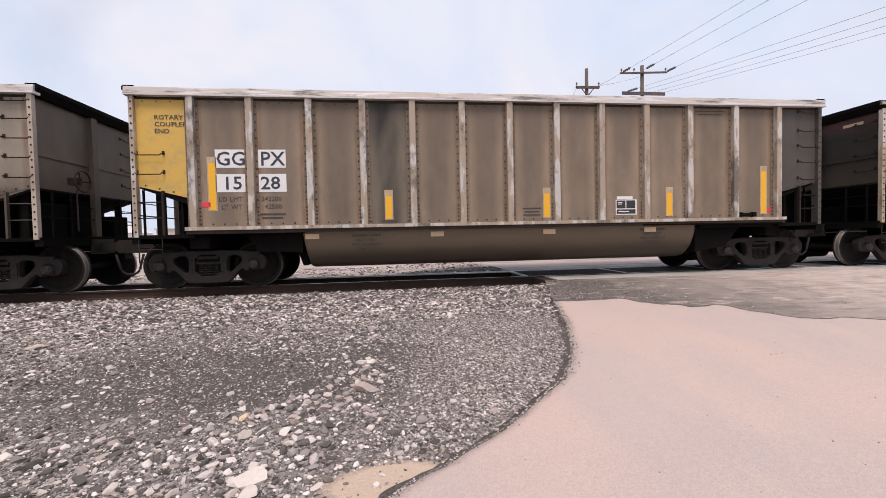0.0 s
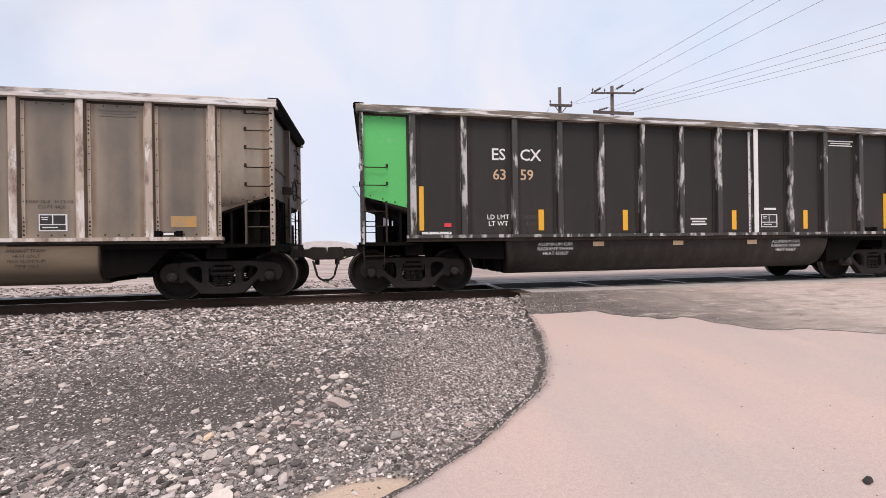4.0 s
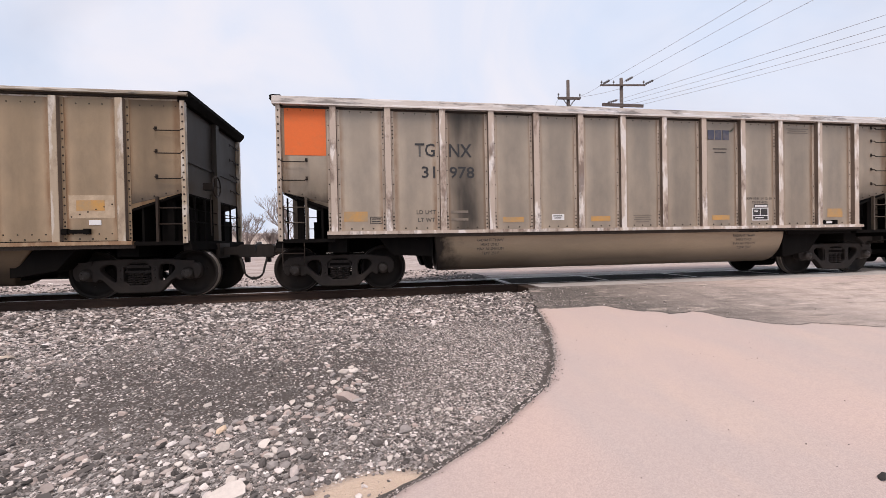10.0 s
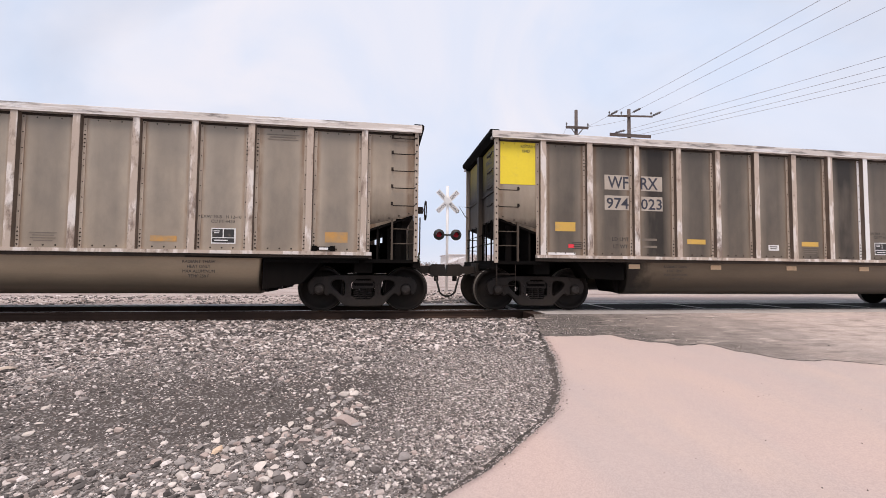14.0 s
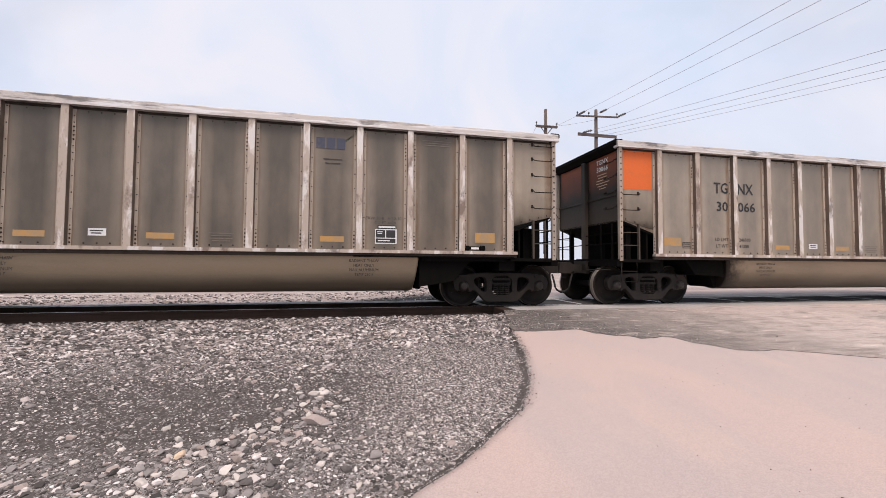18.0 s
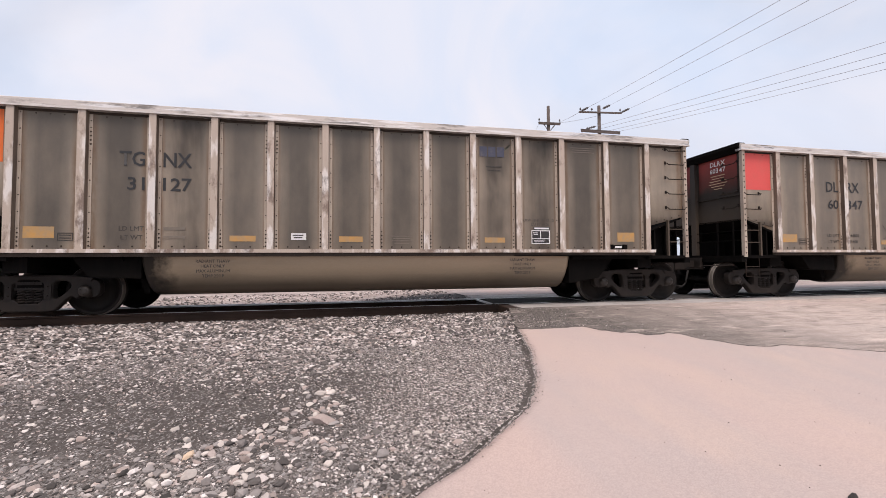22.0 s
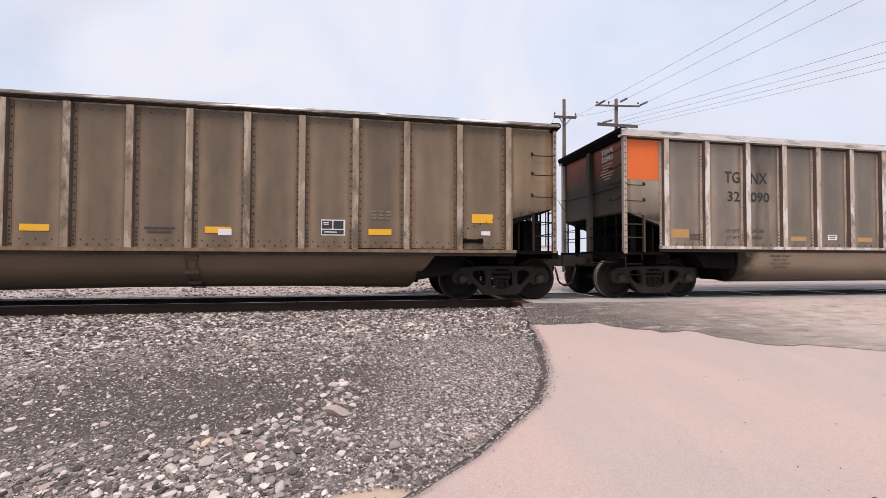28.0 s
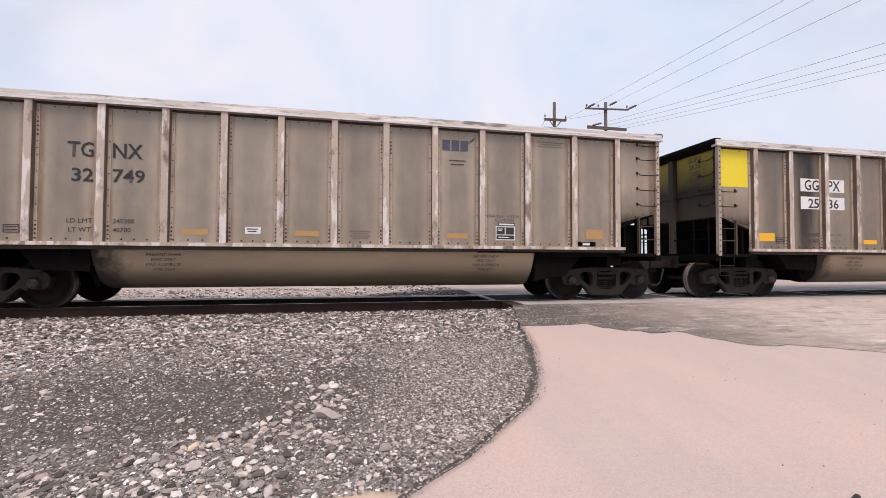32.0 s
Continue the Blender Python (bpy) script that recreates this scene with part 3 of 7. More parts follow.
def gravel_material():
    m, n, l, b = node_material("gravel_and_dirt")
    tc = n.new("ShaderNodeTexCoord")
    vec = tc.outputs["Object"]
    sep = n.new("ShaderNodeSeparateXYZ")
    l.new(vec, sep.inputs[0])
    v1 = n.new("ShaderNodeTexVoronoi")
    v1.inputs["Scale"].default_value = 38
    l.new(vec, v1.inputs["Vector"])
    v2 = n.new("ShaderNodeTexVoronoi")
    v2.inputs["Scale"].default_value = 95
    l.new(vec, v2.inputs["Vector"])
    big = noise_at(n, l, vec, 0.7, 5, 0.6)
    fine = noise_at(n, l, vec, 130, 3, 0.7)
    bw = n.new("ShaderNodeRGBToBW")
    l.new(v2.outputs["Color"], bw.inputs[0])
    pebble = mix_colour(n, l, ramp(n, l, bw.outputs[0], 0.3, 0.85), (0.05, 0.045, 0.042), (0.35, 0.315, 0.295))
    bw1 = n.new("ShaderNodeRGBToBW")
    l.new(v1.outputs["Color"], bw1.inputs[0])
    pebble = mix_colour(n, l, ramp(n, l, bw1.outputs[0], 0.68, 0.82, 0, 0.7), pebble, (0.58, 0.55, 0.53))
    v3 = n.new("ShaderNodeTexVoronoi")
    v3.inputs["Scale"].default_value = 62
    l.new(vec, v3.inputs["Vector"])
    bw3 = n.new("ShaderNodeRGBToBW")
    l.new(v3.outputs["Color"], bw3.inputs[0])
    speck = ramp(n, l, bw3.outputs[0], 0.50, 0.80)
    soil = mix_colour(n, l, fine, (0.040, 0.033, 0.029), (0.185, 0.155, 0.14))
    soil = mix_colour(n, l, ramp(n, l, bw3.outputs[0], 0.66, 0.8, 0, 0.8), soil, (0.42, 0.40, 0.39))
    near = mix_colour(n, l, ramp(n, l, big, 0.42, 0.6, 0.15, 0.7), pebble, soil)
    def patch(cx, cy, rx, ry, soft, wobble):
        """One where the ground lies within a ragged oval, nought outside."""
        mp = n.new("ShaderNodeMapping")
        mp.inputs["Location"].default_value = (-cx / rx, -cy / ry, 0)
        mp.inputs["Scale"].default_value = (1 / rx, 1 / ry, 0)
        l.new(vec, mp.inputs["Vector"])
        ln = n.new("ShaderNodeVectorMath")
        ln.operation = "LENGTH"
        l.new(mp.outputs[0], ln.inputs[0])
        ad = n.new("ShaderNodeMath")
        ad.operation = "MULTIPLY_ADD"
        l.new(noise_at(n, l, vec, 3.0, 5, 0.7), ad.inputs[0])
        ad.inputs[1].default_value = wobble
        l.new(ln.outputs["Value"], ad.inputs[2])
        return ramp(n, l, ad.outputs[0], 1.0 + wobble / 2 - soft, 1.0 + wobble / 2 + soft, 1, 0)
    damp = mix_colour(n, l, fine, (0.026, 0.0215, 0.019), (0.115, 0.096, 0.086))
    damp = mix_colour(n, l, ramp(n, l, bw3.outputs[0], 0.70, 0.82, 0, 0.7), damp, (0.34, 0.32, 0.31))
    near = mix_colour(n, l, mix_colour(n, l, 1.0, patch(-1.5, 4.3, 2.7, 1.0, 0.35, 1.3), (0.92, 0.92, 0.92), "MULTIPLY"), near, damp)
    chips = mix_colour(n, l, speck, (0.11, 0.094, 0.085), (0.62, 0.55, 0.51))
    near = mix_colour(n, l, mix_colour(n, l, 1.0, patch(1.1, 4.1, 0.9, 1.7, 0.3, 1.6), (0.7, 0.7, 0.7), "MULTIPLY"), near, chips)
    sand = mix_colour(n, l, fine, (0.38, 0.285, 0.21), (0.64, 0.51, 0.41))
    near = mix_colour(n, l, patch(-0.05, 2.40, 0.44, 0.19, 0.22, 0.7), near, sand)
    # dark bed under the track, pale dusty ground beyond it
    bed = mix_colour(n, l, fine, (0.030, 0.026, 0.024), (0.085, 0.075, 0.07))
    far_tone = mix_colour(n, l, ramp(n, l, noise_at(n, l, vec, 0.9, 8, 0.75, (0.35, 1, 1)), 0.35, 0.65), (0.24, 0.185, 0.165), (0.54, 0.46, 0.425))
    far_tone = mix_colour(n, l, 0.4, far_tone, mix_colour(n, l, fine, (0.5, 0.5, 0.5), (1.4, 1.4, 1.4)), "MULTIPLY")
    wob = n.new("ShaderNodeMath")
    wob.operation = "MULTIPLY_ADD"
    l.new(big, wob.inputs[0])
    wob.inputs[1].default_value = 0.5
    l.new(sep.outputs[1], wob.inputs[2])
    c = mix_colour(n, l, ramp(n, l, wob.outputs[0], 8.75, 8.95), near, bed)
    c = mix_colour(n, l, ramp(n, l, wob.outputs[0], 12.6, 13.4), c, far_tone)
    l.new(c, b.inputs["Base Color"])
    b.inputs["Roughness"].default_value = 0.95
    hgt = mix_colour(n, l, 0.5, v1.outputs["Distance"], v2.outputs["Distance"])
    bump_from(n, l, b, hgt, 0.7, 0.02)
    return m


def road_material(name, a, b_col, tint, spot=0.5, dirt_to=0.0, grain=0.45):
    m, n, l, b = node_material(name)
    tc = n.new("ShaderNodeTexCoord")
    vec = tc.outputs["Object"]
    big = noise_at(n, l, vec, 0.6, 4, 0.55, (1.0, 0.22, 1))
    mid = noise_at(n, l, vec, 1.3, 5, 0.6, (1.0, 0.5, 1))
    fine = noise_at(n, l, vec, 90, 4, 0.75)
    v = n.new("ShaderNodeTexVoronoi")
    v.inputs["Scale"].default_value = 140
    l.new(vec, v.inputs["Vector"])
    bw = n.new("ShaderNodeRGBToBW")
    l.new(v.outputs["Color"], bw.inputs[0])
    c = mix_colour(n, l, ramp(n, l, big, 0.35, 0.65), a, b_col)
    c = mix_colour(n, l, ramp(n, l, mid, 0.5, 0.72, 0, 0.55), c, tint)
    if dirt_to:
        # gravel and dirt carried onto the asphalt from its near end, worn off further along
        sep = n.new("ShaderNodeSeparateXYZ")
        l.new(vec, sep.inputs[0])
        wob = n.new("ShaderNodeMath")
        wob.operation = "MULTIPLY_ADD"
        l.new(mid, wob.inputs[0])
        wob.inputs[1].default_value = 5.0
        l.new(sep.outputs[0], wob.inputs[2])
        c = mix_colour(n, l, ramp(n, l, wob.outputs[0], 6.5, dirt_to + 5.0, 0.95, 0.1), c, mix_colour(n, l, ramp(n, l, bw.outputs[0], 0.5, 0.8), (0.07, 0.063, 0.058), (0.20, 0.182, 0.168)))
        c = mix_colour(n, l, ramp(n, l, noise_at(n, l, vec, 3.5, 6, 0.75, (0.3, 1.2, 1)), 0.52, 0.64, 0, 0.55), c, (0.13, 0.112, 0.10))
        c = mix_colour(n, l, ramp(n, l, noise_at(n, l, vec, 2.2, 7, 0.75, (0.35, 1.6, 1)), 0.56, 0.66, 0, 0.7), c, (0.66, 0.56, 0.50))
        c = mix_colour(n, l, 0.6, c, mix_colour(n, l, ramp(n, l, noise_at(n, l, vec, 6.0, 6, 0.75, (0.5, 1.3, 1)), 0.32, 0.68), (0.70, 0.69, 0.68), (1.22, 1.22, 1.22)), "MULTIPLY")
    c = mix_colour(n, l, grain, c, mix_colour(n, l, fine, (0.55, 0.55, 0.55), (1.45, 1.45, 1.45)), "MULTIPLY")
    c = mix_colour(n, l, spot, c, mix_colour(n, l, ramp(n, l, bw.outputs[0], 0.25, 0.8), (0.65, 0.65, 0.66), (1.3, 1.3, 1.28)), "MULTIPLY")
    l.new(c, b.inputs["Base Color"])
    b.inputs["Roughness"].default_value = 0.92
    b.inputs["Specular IOR Level"].default_value = 0.2
    bump_from(n, l, b, mix_colour(n, l, 0.5, fine, v.outputs["Distance"]), 0.35, 0.006)
    return m


def stone_material(name, spread_of_tones=True, light=1.0):
    m, n, l, b = node_material(name)
    tc = n.new("ShaderNodeTexCoord")
    geo = n.new("ShaderNodeNewGeometry")
    info = n.new("ShaderNodeObjectInfo")
    r = n.new("ShaderNodeValToRGB")
    tones = [(0.0, (0.045, 0.040, 0.037)), (0.28, (0.11, 0.097, 0.091)), (0.52, (0.23, 0.206, 0.195)), (0.66, (0.36, 0.295, 0.265)), (0.8, (0.52, 0.46, 0.435)), (1.0, (0.78, 0.72, 0.69))]
    while len(r.color_ramp.elements) < len(tones):
        r.color_ramp.elements.new(0.5)
    for e, (p, c) in zip(r.color_ramp.elements, tones):
        e.position, e.color = p, (*(light * q for q in c), 1)
    l.new((geo.outputs["Random Per Island"] if spread_of_tones else info.outputs["Random"]), r.inputs[0])
    f = noise_at(n, l, tc.outputs["Object"], 60, 4, 0.7)
    c = mix_colour(n, l, 0.5, r.outputs[0], mix_colour(n, l, f, (0.5, 0.5, 0.5), (1.45, 1.45, 1.45)), "MULTIPLY")
    l.new(c, b.inputs["Base Color"])
    b.inputs["Roughness"].default_value = 0.9
    bump_from(n, l, b, f, 0.4, 0.008)
    return m


M["gravel"] = gravel_material()
M["road"] = road_material("pale_pink_road", (0.495, 0.384, 0.346), (0.425, 0.362, 0.342), (0.52, 0.405, 0.347), 0.25, 0.0, 0.30)
M["apron"] = road_material("worn_grey_asphalt", (0.56, 0.455, 0.405), (0.51, 0.435, 0.40), (0.44, 0.365, 0.32), 0.5, 6.0)
M["concrete"] = road_material("crossing_concrete", (0.46, 0.435, 0.42), (0.36, 0.335, 0.32), (0.24, 0.22, 0.205))
M["panel_dark"] = road_material("crossing_panel", (0.062, 0.058, 0.058), (0.085, 0.08, 0.078), (0.04, 0.038, 0.038))
M["crack_dirt"] = weathered("dark_crack_dirt", (0.035, 0.031, 0.028), (0.06, 0.05, 0.045), 0.95)
M["edge_dirt"] = road_material("dark_shaded_edge_dirt", (0.065, 0.057, 0.052), (0.115, 0.10, 0.092), (0.045, 0.04, 0.036), 1.0)
M["stones"] = stone_material("mixed_stones")
M["grit"] = stone_material("dull_grit", True, 0.9)
M["rock"] = stone_material("loose_rock", False)


def grid_mesh(name, rows, material, kind="structure", label=""):
    """A sheet from rows of points, all rows of one length."""
    n, k = len(rows), len(rows[0])
    me = bpy.data.meshes.new(name)
    me.from_pydata([p for r in rows for p in r], [], [(i * k + j, i * k + j + 1, (i + 1) * k + j + 1, (i + 1) * k + j) for i in range(n - 1) for j in range(k - 1)])
    me.polygons.foreach_set("use_smooth", [True] * len(me.polygons))
    me.materials.append(M[material])
    return tagged(new(name, me), label, "", "", kind)


def spaced(*stretches):
    out = []
    for a, b, n in stretches:
        out += list(np.linspace(a, b, n, endpoint=False))
    return out + [stretches[-1][1]]


xs = spaced((-2500, -300, 5), (-300, -40, 10), (-40, -11, 20), (-11, 5, 140), (5, 40, 30), (40, 300, 10), (300, 2500, 5))
ys = spaced((-600, -30, 6), (-30, 0, 12), (0, 9, 90), (9, 13, 16), (13, 60, 14), (60, 400, 8), (400, 3000, 6))
grid_mesh("ground", [[(x, y, gravel_z(x, y)) for x in xs] for y in ys], "gravel", "structure", "grey gravel and dirt ground beside the railway track")

ys = spaced((-14, 0, 12), (0, 8, 130))[:-1]
ys = [y for y in ys if y < 7.95] + [7.95]
road_rows = []
for y in ys:
    e = edge_x(y) + float(np.interp(y, [6.3, 6.6], [0, 0.25]))
    road_rows.append([(e - 0.05, y, road_z(y) - 0.09), (e, y, road_z(y) - 0.012)] + [(e + (34 - e) * s, y, road_z(y)) for s in (0.004, 0.03, 0.1, 0.25, 0.5, 1.0)])
grid_mesh("road", road_rows, "road", "structure", "pale pinkish worn road surface leading to the crossing")

apron_rows = []
for i in range(401):
    x = 2.56 + (34 - 2.56) * (i / 400) ** 2.2
    c = crack_y(x)
    top = float(np.interp(x, [2.56, 3.02], [6.42, 7.948])) + (0.05 * noise.noise((x * 14, 2, 0)) if x < 2.95 else 0)
    e = min(c, top - 0.05)
    apron_rows.append([(x, e, road_z(e) - 0.01), (x, e + 0.012, road_z(e) + 0.006)] + [(x, e + (top - e) * s, road_z(e + (top - e) * s) + 0.008) for s in (0.08, 0.25, 0.5, 0.75, 1.0)])
grid_mesh("road_apron", apron_rows, "apron", "structure", "worn grey asphalt patch between road and crossing")
crack_rows = []
for i in range(361):
    x = 3.55 + 5.2 * i / 360
    c = crack_y(x)
    w = (0.005 + 0.016 * abs(noise.noise((x * 5, 0, 9)))) * min(1.0, (x - 3.5) / 0.5) * (1.0 if x < 7 else 0.6)
    crack_rows.append([(x, c - w, road_z(c - w) + 0.004), (x, c + 0.006, road_z(c) + 0.006)])
grid_mesh("road_crack", crack_rows, "crack_dirt", "structure", "dark open crack along the asphalt edge")

# dirt washed against the road's edge, with the lip's shadow painted in
lip_rows = []
for i in range(141):
    y = 1.2 + 5.3 * i / 140
    e = edge_x(y)
    w = 0.085 + 0.05 * noise.noise((y * 5, 0, 2)) + 0.04 * noise.noise((y * 17, 0, 6))
    lip_rows.append([(e - 0.02 - max(0.02, w), y, gravel_z(e - 0.1, y) + 0.004), (e - 0.02, y, gravel_z(e - 0.03, y) + 0.010), (e - 0.004, y, road_z(y) - 0.02)])
grid_mesh("edge_dirt", lip_rows, "edge_dirt", "structure", "dark dirt along the road's edge, the lip's shadow in its colour")

def rail_profile():
    half = [(0.0, 0.0), (0.033, 0.0), (0.037, -0.008), (0.037, -0.036), (0.010, -0.048), (0.008, -0.140), (0.030, -0.155), (0.070, -0.166), (0.070, -0.178), (0.0, -0.178)]
    return half + [(-y, z) for y, z in half[::-1][1:-1]]


def rail(y, name="rail"):
    bm = bmesh.new()
    prof = rail_profile()
    a = [bm.verts.new((-260, y + p, z)) for p, z in prof]
    b = [bm.verts.new((260, y + p, z)) for p, z in prof]
    k = len(prof)
    for i in range(k):
        f = bm.faces.new((a[i], a[(i + 1) % k], b[(i + 1) % k], b[i]))
        # the far rail's gauge face takes the pale head colour as a painted glint
        gauge = y > TRACK and all(p < 0.001 and z > -0.04 for p, z in (prof[i], prof[(i + 1) % k]))
        f.material_index = 1 if i in (0, k - 1) or gauge else 0
    return tagged(part("rail", bm, ["rail", "rail_head"], None), "rusty brown steel rail with a polished head", "rail", "rails of the track", "structure")


for off in (-0.7545, 0.7545):
    rail(TRACK + off)

# crossing panels
def crossing_strip(name, material, y0, y1, x0=3.02, x1=34.0, step=2.44, label=""):
    base = None
    x = x0
    while x < x1:
        bm = bmesh.new()
        box(bm, 0, step - 0.02, y0, y1, -0.17, -0.004)
        ob = part(name, bm, material, base, "", (x if base is None else x - x0, 0, 0))
        if base is None:
            base = tagged(ob, label, "", "", "structure")
        x += step


crossing_strip("crossing_panel", "concrete", 7.95, 8.84, 3.36, label="pale concrete crossing panel beside the rail")
crossing_strip("crossing_panel", "panel_dark", 9.06, 10.33, label="dark crossing panel between the rails")
crossing_strip("crossing_panel", "concrete", 10.56, 11.5, label="pale concrete crossing panel beyond the track")
# pale steel angles that cap the joints between the panels
steel_edges = None
for k in range(13):
    bm = bmesh.new()
    box(bm, -0.035, 0.035, 9.06, 10.33, -0.03, 0.002)
    ob = part("panel_edge", bm, "rail_head", steel_edges, "", (3.02 + 2.44 * k - 0.01 if steel_edges is None else 2.44 * k, 0, 0))
    if steel_edges is None:
        steel_edges = tagged(ob, "pale worn steel edges of the crossing panels", "", "", "structure")
bm = bmesh.new()
box(bm, 3.10, 3.345, 7.97, 8.82, -0.20, -0.012)
bmesh.ops.bevel(bm, geom=bm.edges[:], offset=0.012, segments=1, affect="EDGES")
tagged(part("crossing_timber", bm, "rail"), "dark oily timber at the end of the crossing panels", "timber")
far_road = [[(x, y, 0.0 - 0.012 * max(0, y - 11.5) if y < 20 else -0.10) for x in (3.0, 12.0, 22.0)] for y in (11.5, 14, 18, 24, 40, 70)]
grid_mesh("road_beyond", far_road, "road", "structure", "pale road on the other side of the track")


# ---- coal gondola cars ----
POSTS = [1.075, 2.14, 3.25, 4.28, 5.27, 6.28, 7.28, 8.29, 9.29, 10.31, 11.33, 12.43, 13.49]
SIDE = 1.45            # half width at the side sheets
HAT = 1.550            # half width at the face of the posts
Z_SILL, Z_LOW, Z_HIGH, Z_TOP = 1.17, 1.235, 3.72, 3.865
BAYS = [0.09] + POSTS + [BODY - 0.09]
meshes = {}


def cached(key, build):
    if key not in meshes:
        bm = bmesh.new()
        build(bm)
        me = bpy.data.meshes.new(key.split(":")[0])
        bm.to_mesh(me)
        bm.free()
        meshes[key] = me
    return meshes[key]


def own(me, *names):
    """The mesh with these materials, a copy for each set of them."""
    key = me.name + "|" + "|".join(names)
    if key not in meshes:
        c = me.copy()
        for q in names:
            c.materials.append(M[q])
        meshes[key] = c
    return meshes[key]


def put(name, me, mats, parent, at=(0, 0, 0), turn=(0, 0, 0), label=""):
    ob = new(name, own(me, *mats))
    ob.parent = parent
    ob.location = at
    ob.rotation_euler = [radians(a) for a in turn]
    if label:
        ob["label"] = label
    return ob


Z_LOW_TALL = 1.115   # the sheets of the tan cars reach lower


def post_mesh(studs, low=Z_LOW):
    """A hat-section post. studs: 0 sparse rivets, 1 a dense row, 2 sparse with a dense cluster near the top."""
    def build(bm):
        w, f, d = 0.067, 0.124, HAT - SIDE
        pts = [(-f, 0), (-f, -0.010), (-w, -0.010), (-w * 0.93, -d + 0.008), (-w * 0.83, -d), (w * 0.83, -d), (w * 0.93, -d + 0.008), (w, -0.010), (f, -0.010), (f, 0)]
        a = [bm.verts.new((x, y, low - 0.055)) for x, y in pts]
        b = [bm.verts.new((x, y, Z_HIGH)) for x, y in pts]
        for i in range(len(pts) - 1):
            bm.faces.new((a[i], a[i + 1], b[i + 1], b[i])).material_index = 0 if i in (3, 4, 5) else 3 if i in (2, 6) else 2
        bm.faces.new(a[::-1])
        bm.faces.new(b)
        z = low + 0.06
        i = 0
        while z < Z_HIGH - 0.08:
            tight = i < 4 or (studs == 2 and 3.05 < z < 3.36)
            for x in (-0.096, 0.096):
                rivet(bm, x, -0.010, z, 0.018 if studs == 1 or tight else 0.0125)
            i += 1
            z += 0.075 if tight else 0.15 if studs == 1 else 0.29 if z < 2.7 or studs == 0 else 0.12
    return cached("post:%d:%.2f" % (studs, low), build)


def panel_mesh(i, rows):
    """The sheet between two posts; the end bays are cut away over the platforms."""
    x0, x1 = BAYS[i], BAYS[i + 1]
    h = (x1 - x0) / 2

    def build(bm):
        zl = zr = Z_LOW_TALL if rows else Z_LOW
        if i == 0:
            zl, zr = 2.02, 1.77
        if i == 13:
            zl, zr = 1.77, 2.02
        prism(bm, [(-h, zl), (h, zr), (h, Z_HIGH), (-h, Z_HIGH)], 0, 0.02)
        k = max(3, round(2 * h / 0.22))
        for j in range(k):
            s = (j + 0.5) / k
            rivet(bm, -h + 2 * h * s, 0, zl + (zr - zl) * s + 0.05, 0.018)
            rivet(bm, -h + 2 * h * s, 0, Z_HIGH - 0.10, 0.014)
            if rows:
                if 0 < i < 13:
                    rivet(bm, -h + 2 * h * (j + 1) / k, 0, zl + 0.14, 0.015)
        if rows and i in (1, 12):
            for j in range(8):
                s = (j + 0.5) / 8
                rivet(bm, -h + 2 * h * s, 0, 1.50 + 0.36 * ((1 - s) if i == 1 else s), 0.019)
    return cached("side_panel:%.3f:%d:%d" % (x1 - x0, rows, i if i in (0, 1, 12, 13) else 5), build)


def cap_mesh(low=Z_HIGH - 0.02):
    """Top chord: a face that leans in, with a proud lip along its lower edge."""
    def build(bm):
        pts = [(-HAT - 0.024, low), (-HAT - 0.024, low + 0.024), (-HAT - 0.010, low + 0.030), (-HAT + 0.004, Z_TOP - 0.014), (-HAT + 0.020, Z_TOP), (-SIDE + 0.05, Z_TOP), (-SIDE + 0.05, low)]
        k = len(pts)
        a = [bm.verts.new((-0.05, y, z)) for y, z in pts]
        b = [bm.verts.new((BODY + 0.05, y, z)) for y, z in pts]
        for i in range(k):
            bm.faces.new((a[i], b[i], b[(i + 1) % k], a[(i + 1) % k])).material_index = 1 if i in (0, 1) else 0
        bm.faces.new(a)
        bm.faces.new(b[::-1])
        bmesh.ops.recalc_face_normals(bm, faces=bm.faces[:])
    return cached("top_chord:%.2f" % low, build)


def sill_mesh(low=Z_LOW):
    def build(bm):
        z = low - 0.065
        box(bm, 0.93, BODY - 0.93, -HAT - 0.015, -SIDE, z, low)
        box(bm, 0.93, BODY - 0.93, -HAT + 0.03, -SIDE, z - 0.07, z - 0.002, 1)
        x = 1.1
        while x < BODY - 1.0:
            rivet(bm, x, -HAT + 0.03, z - 0.04, 0.014)
            x += 0.14
    return cached("side_sill:%.2f" % low, build)


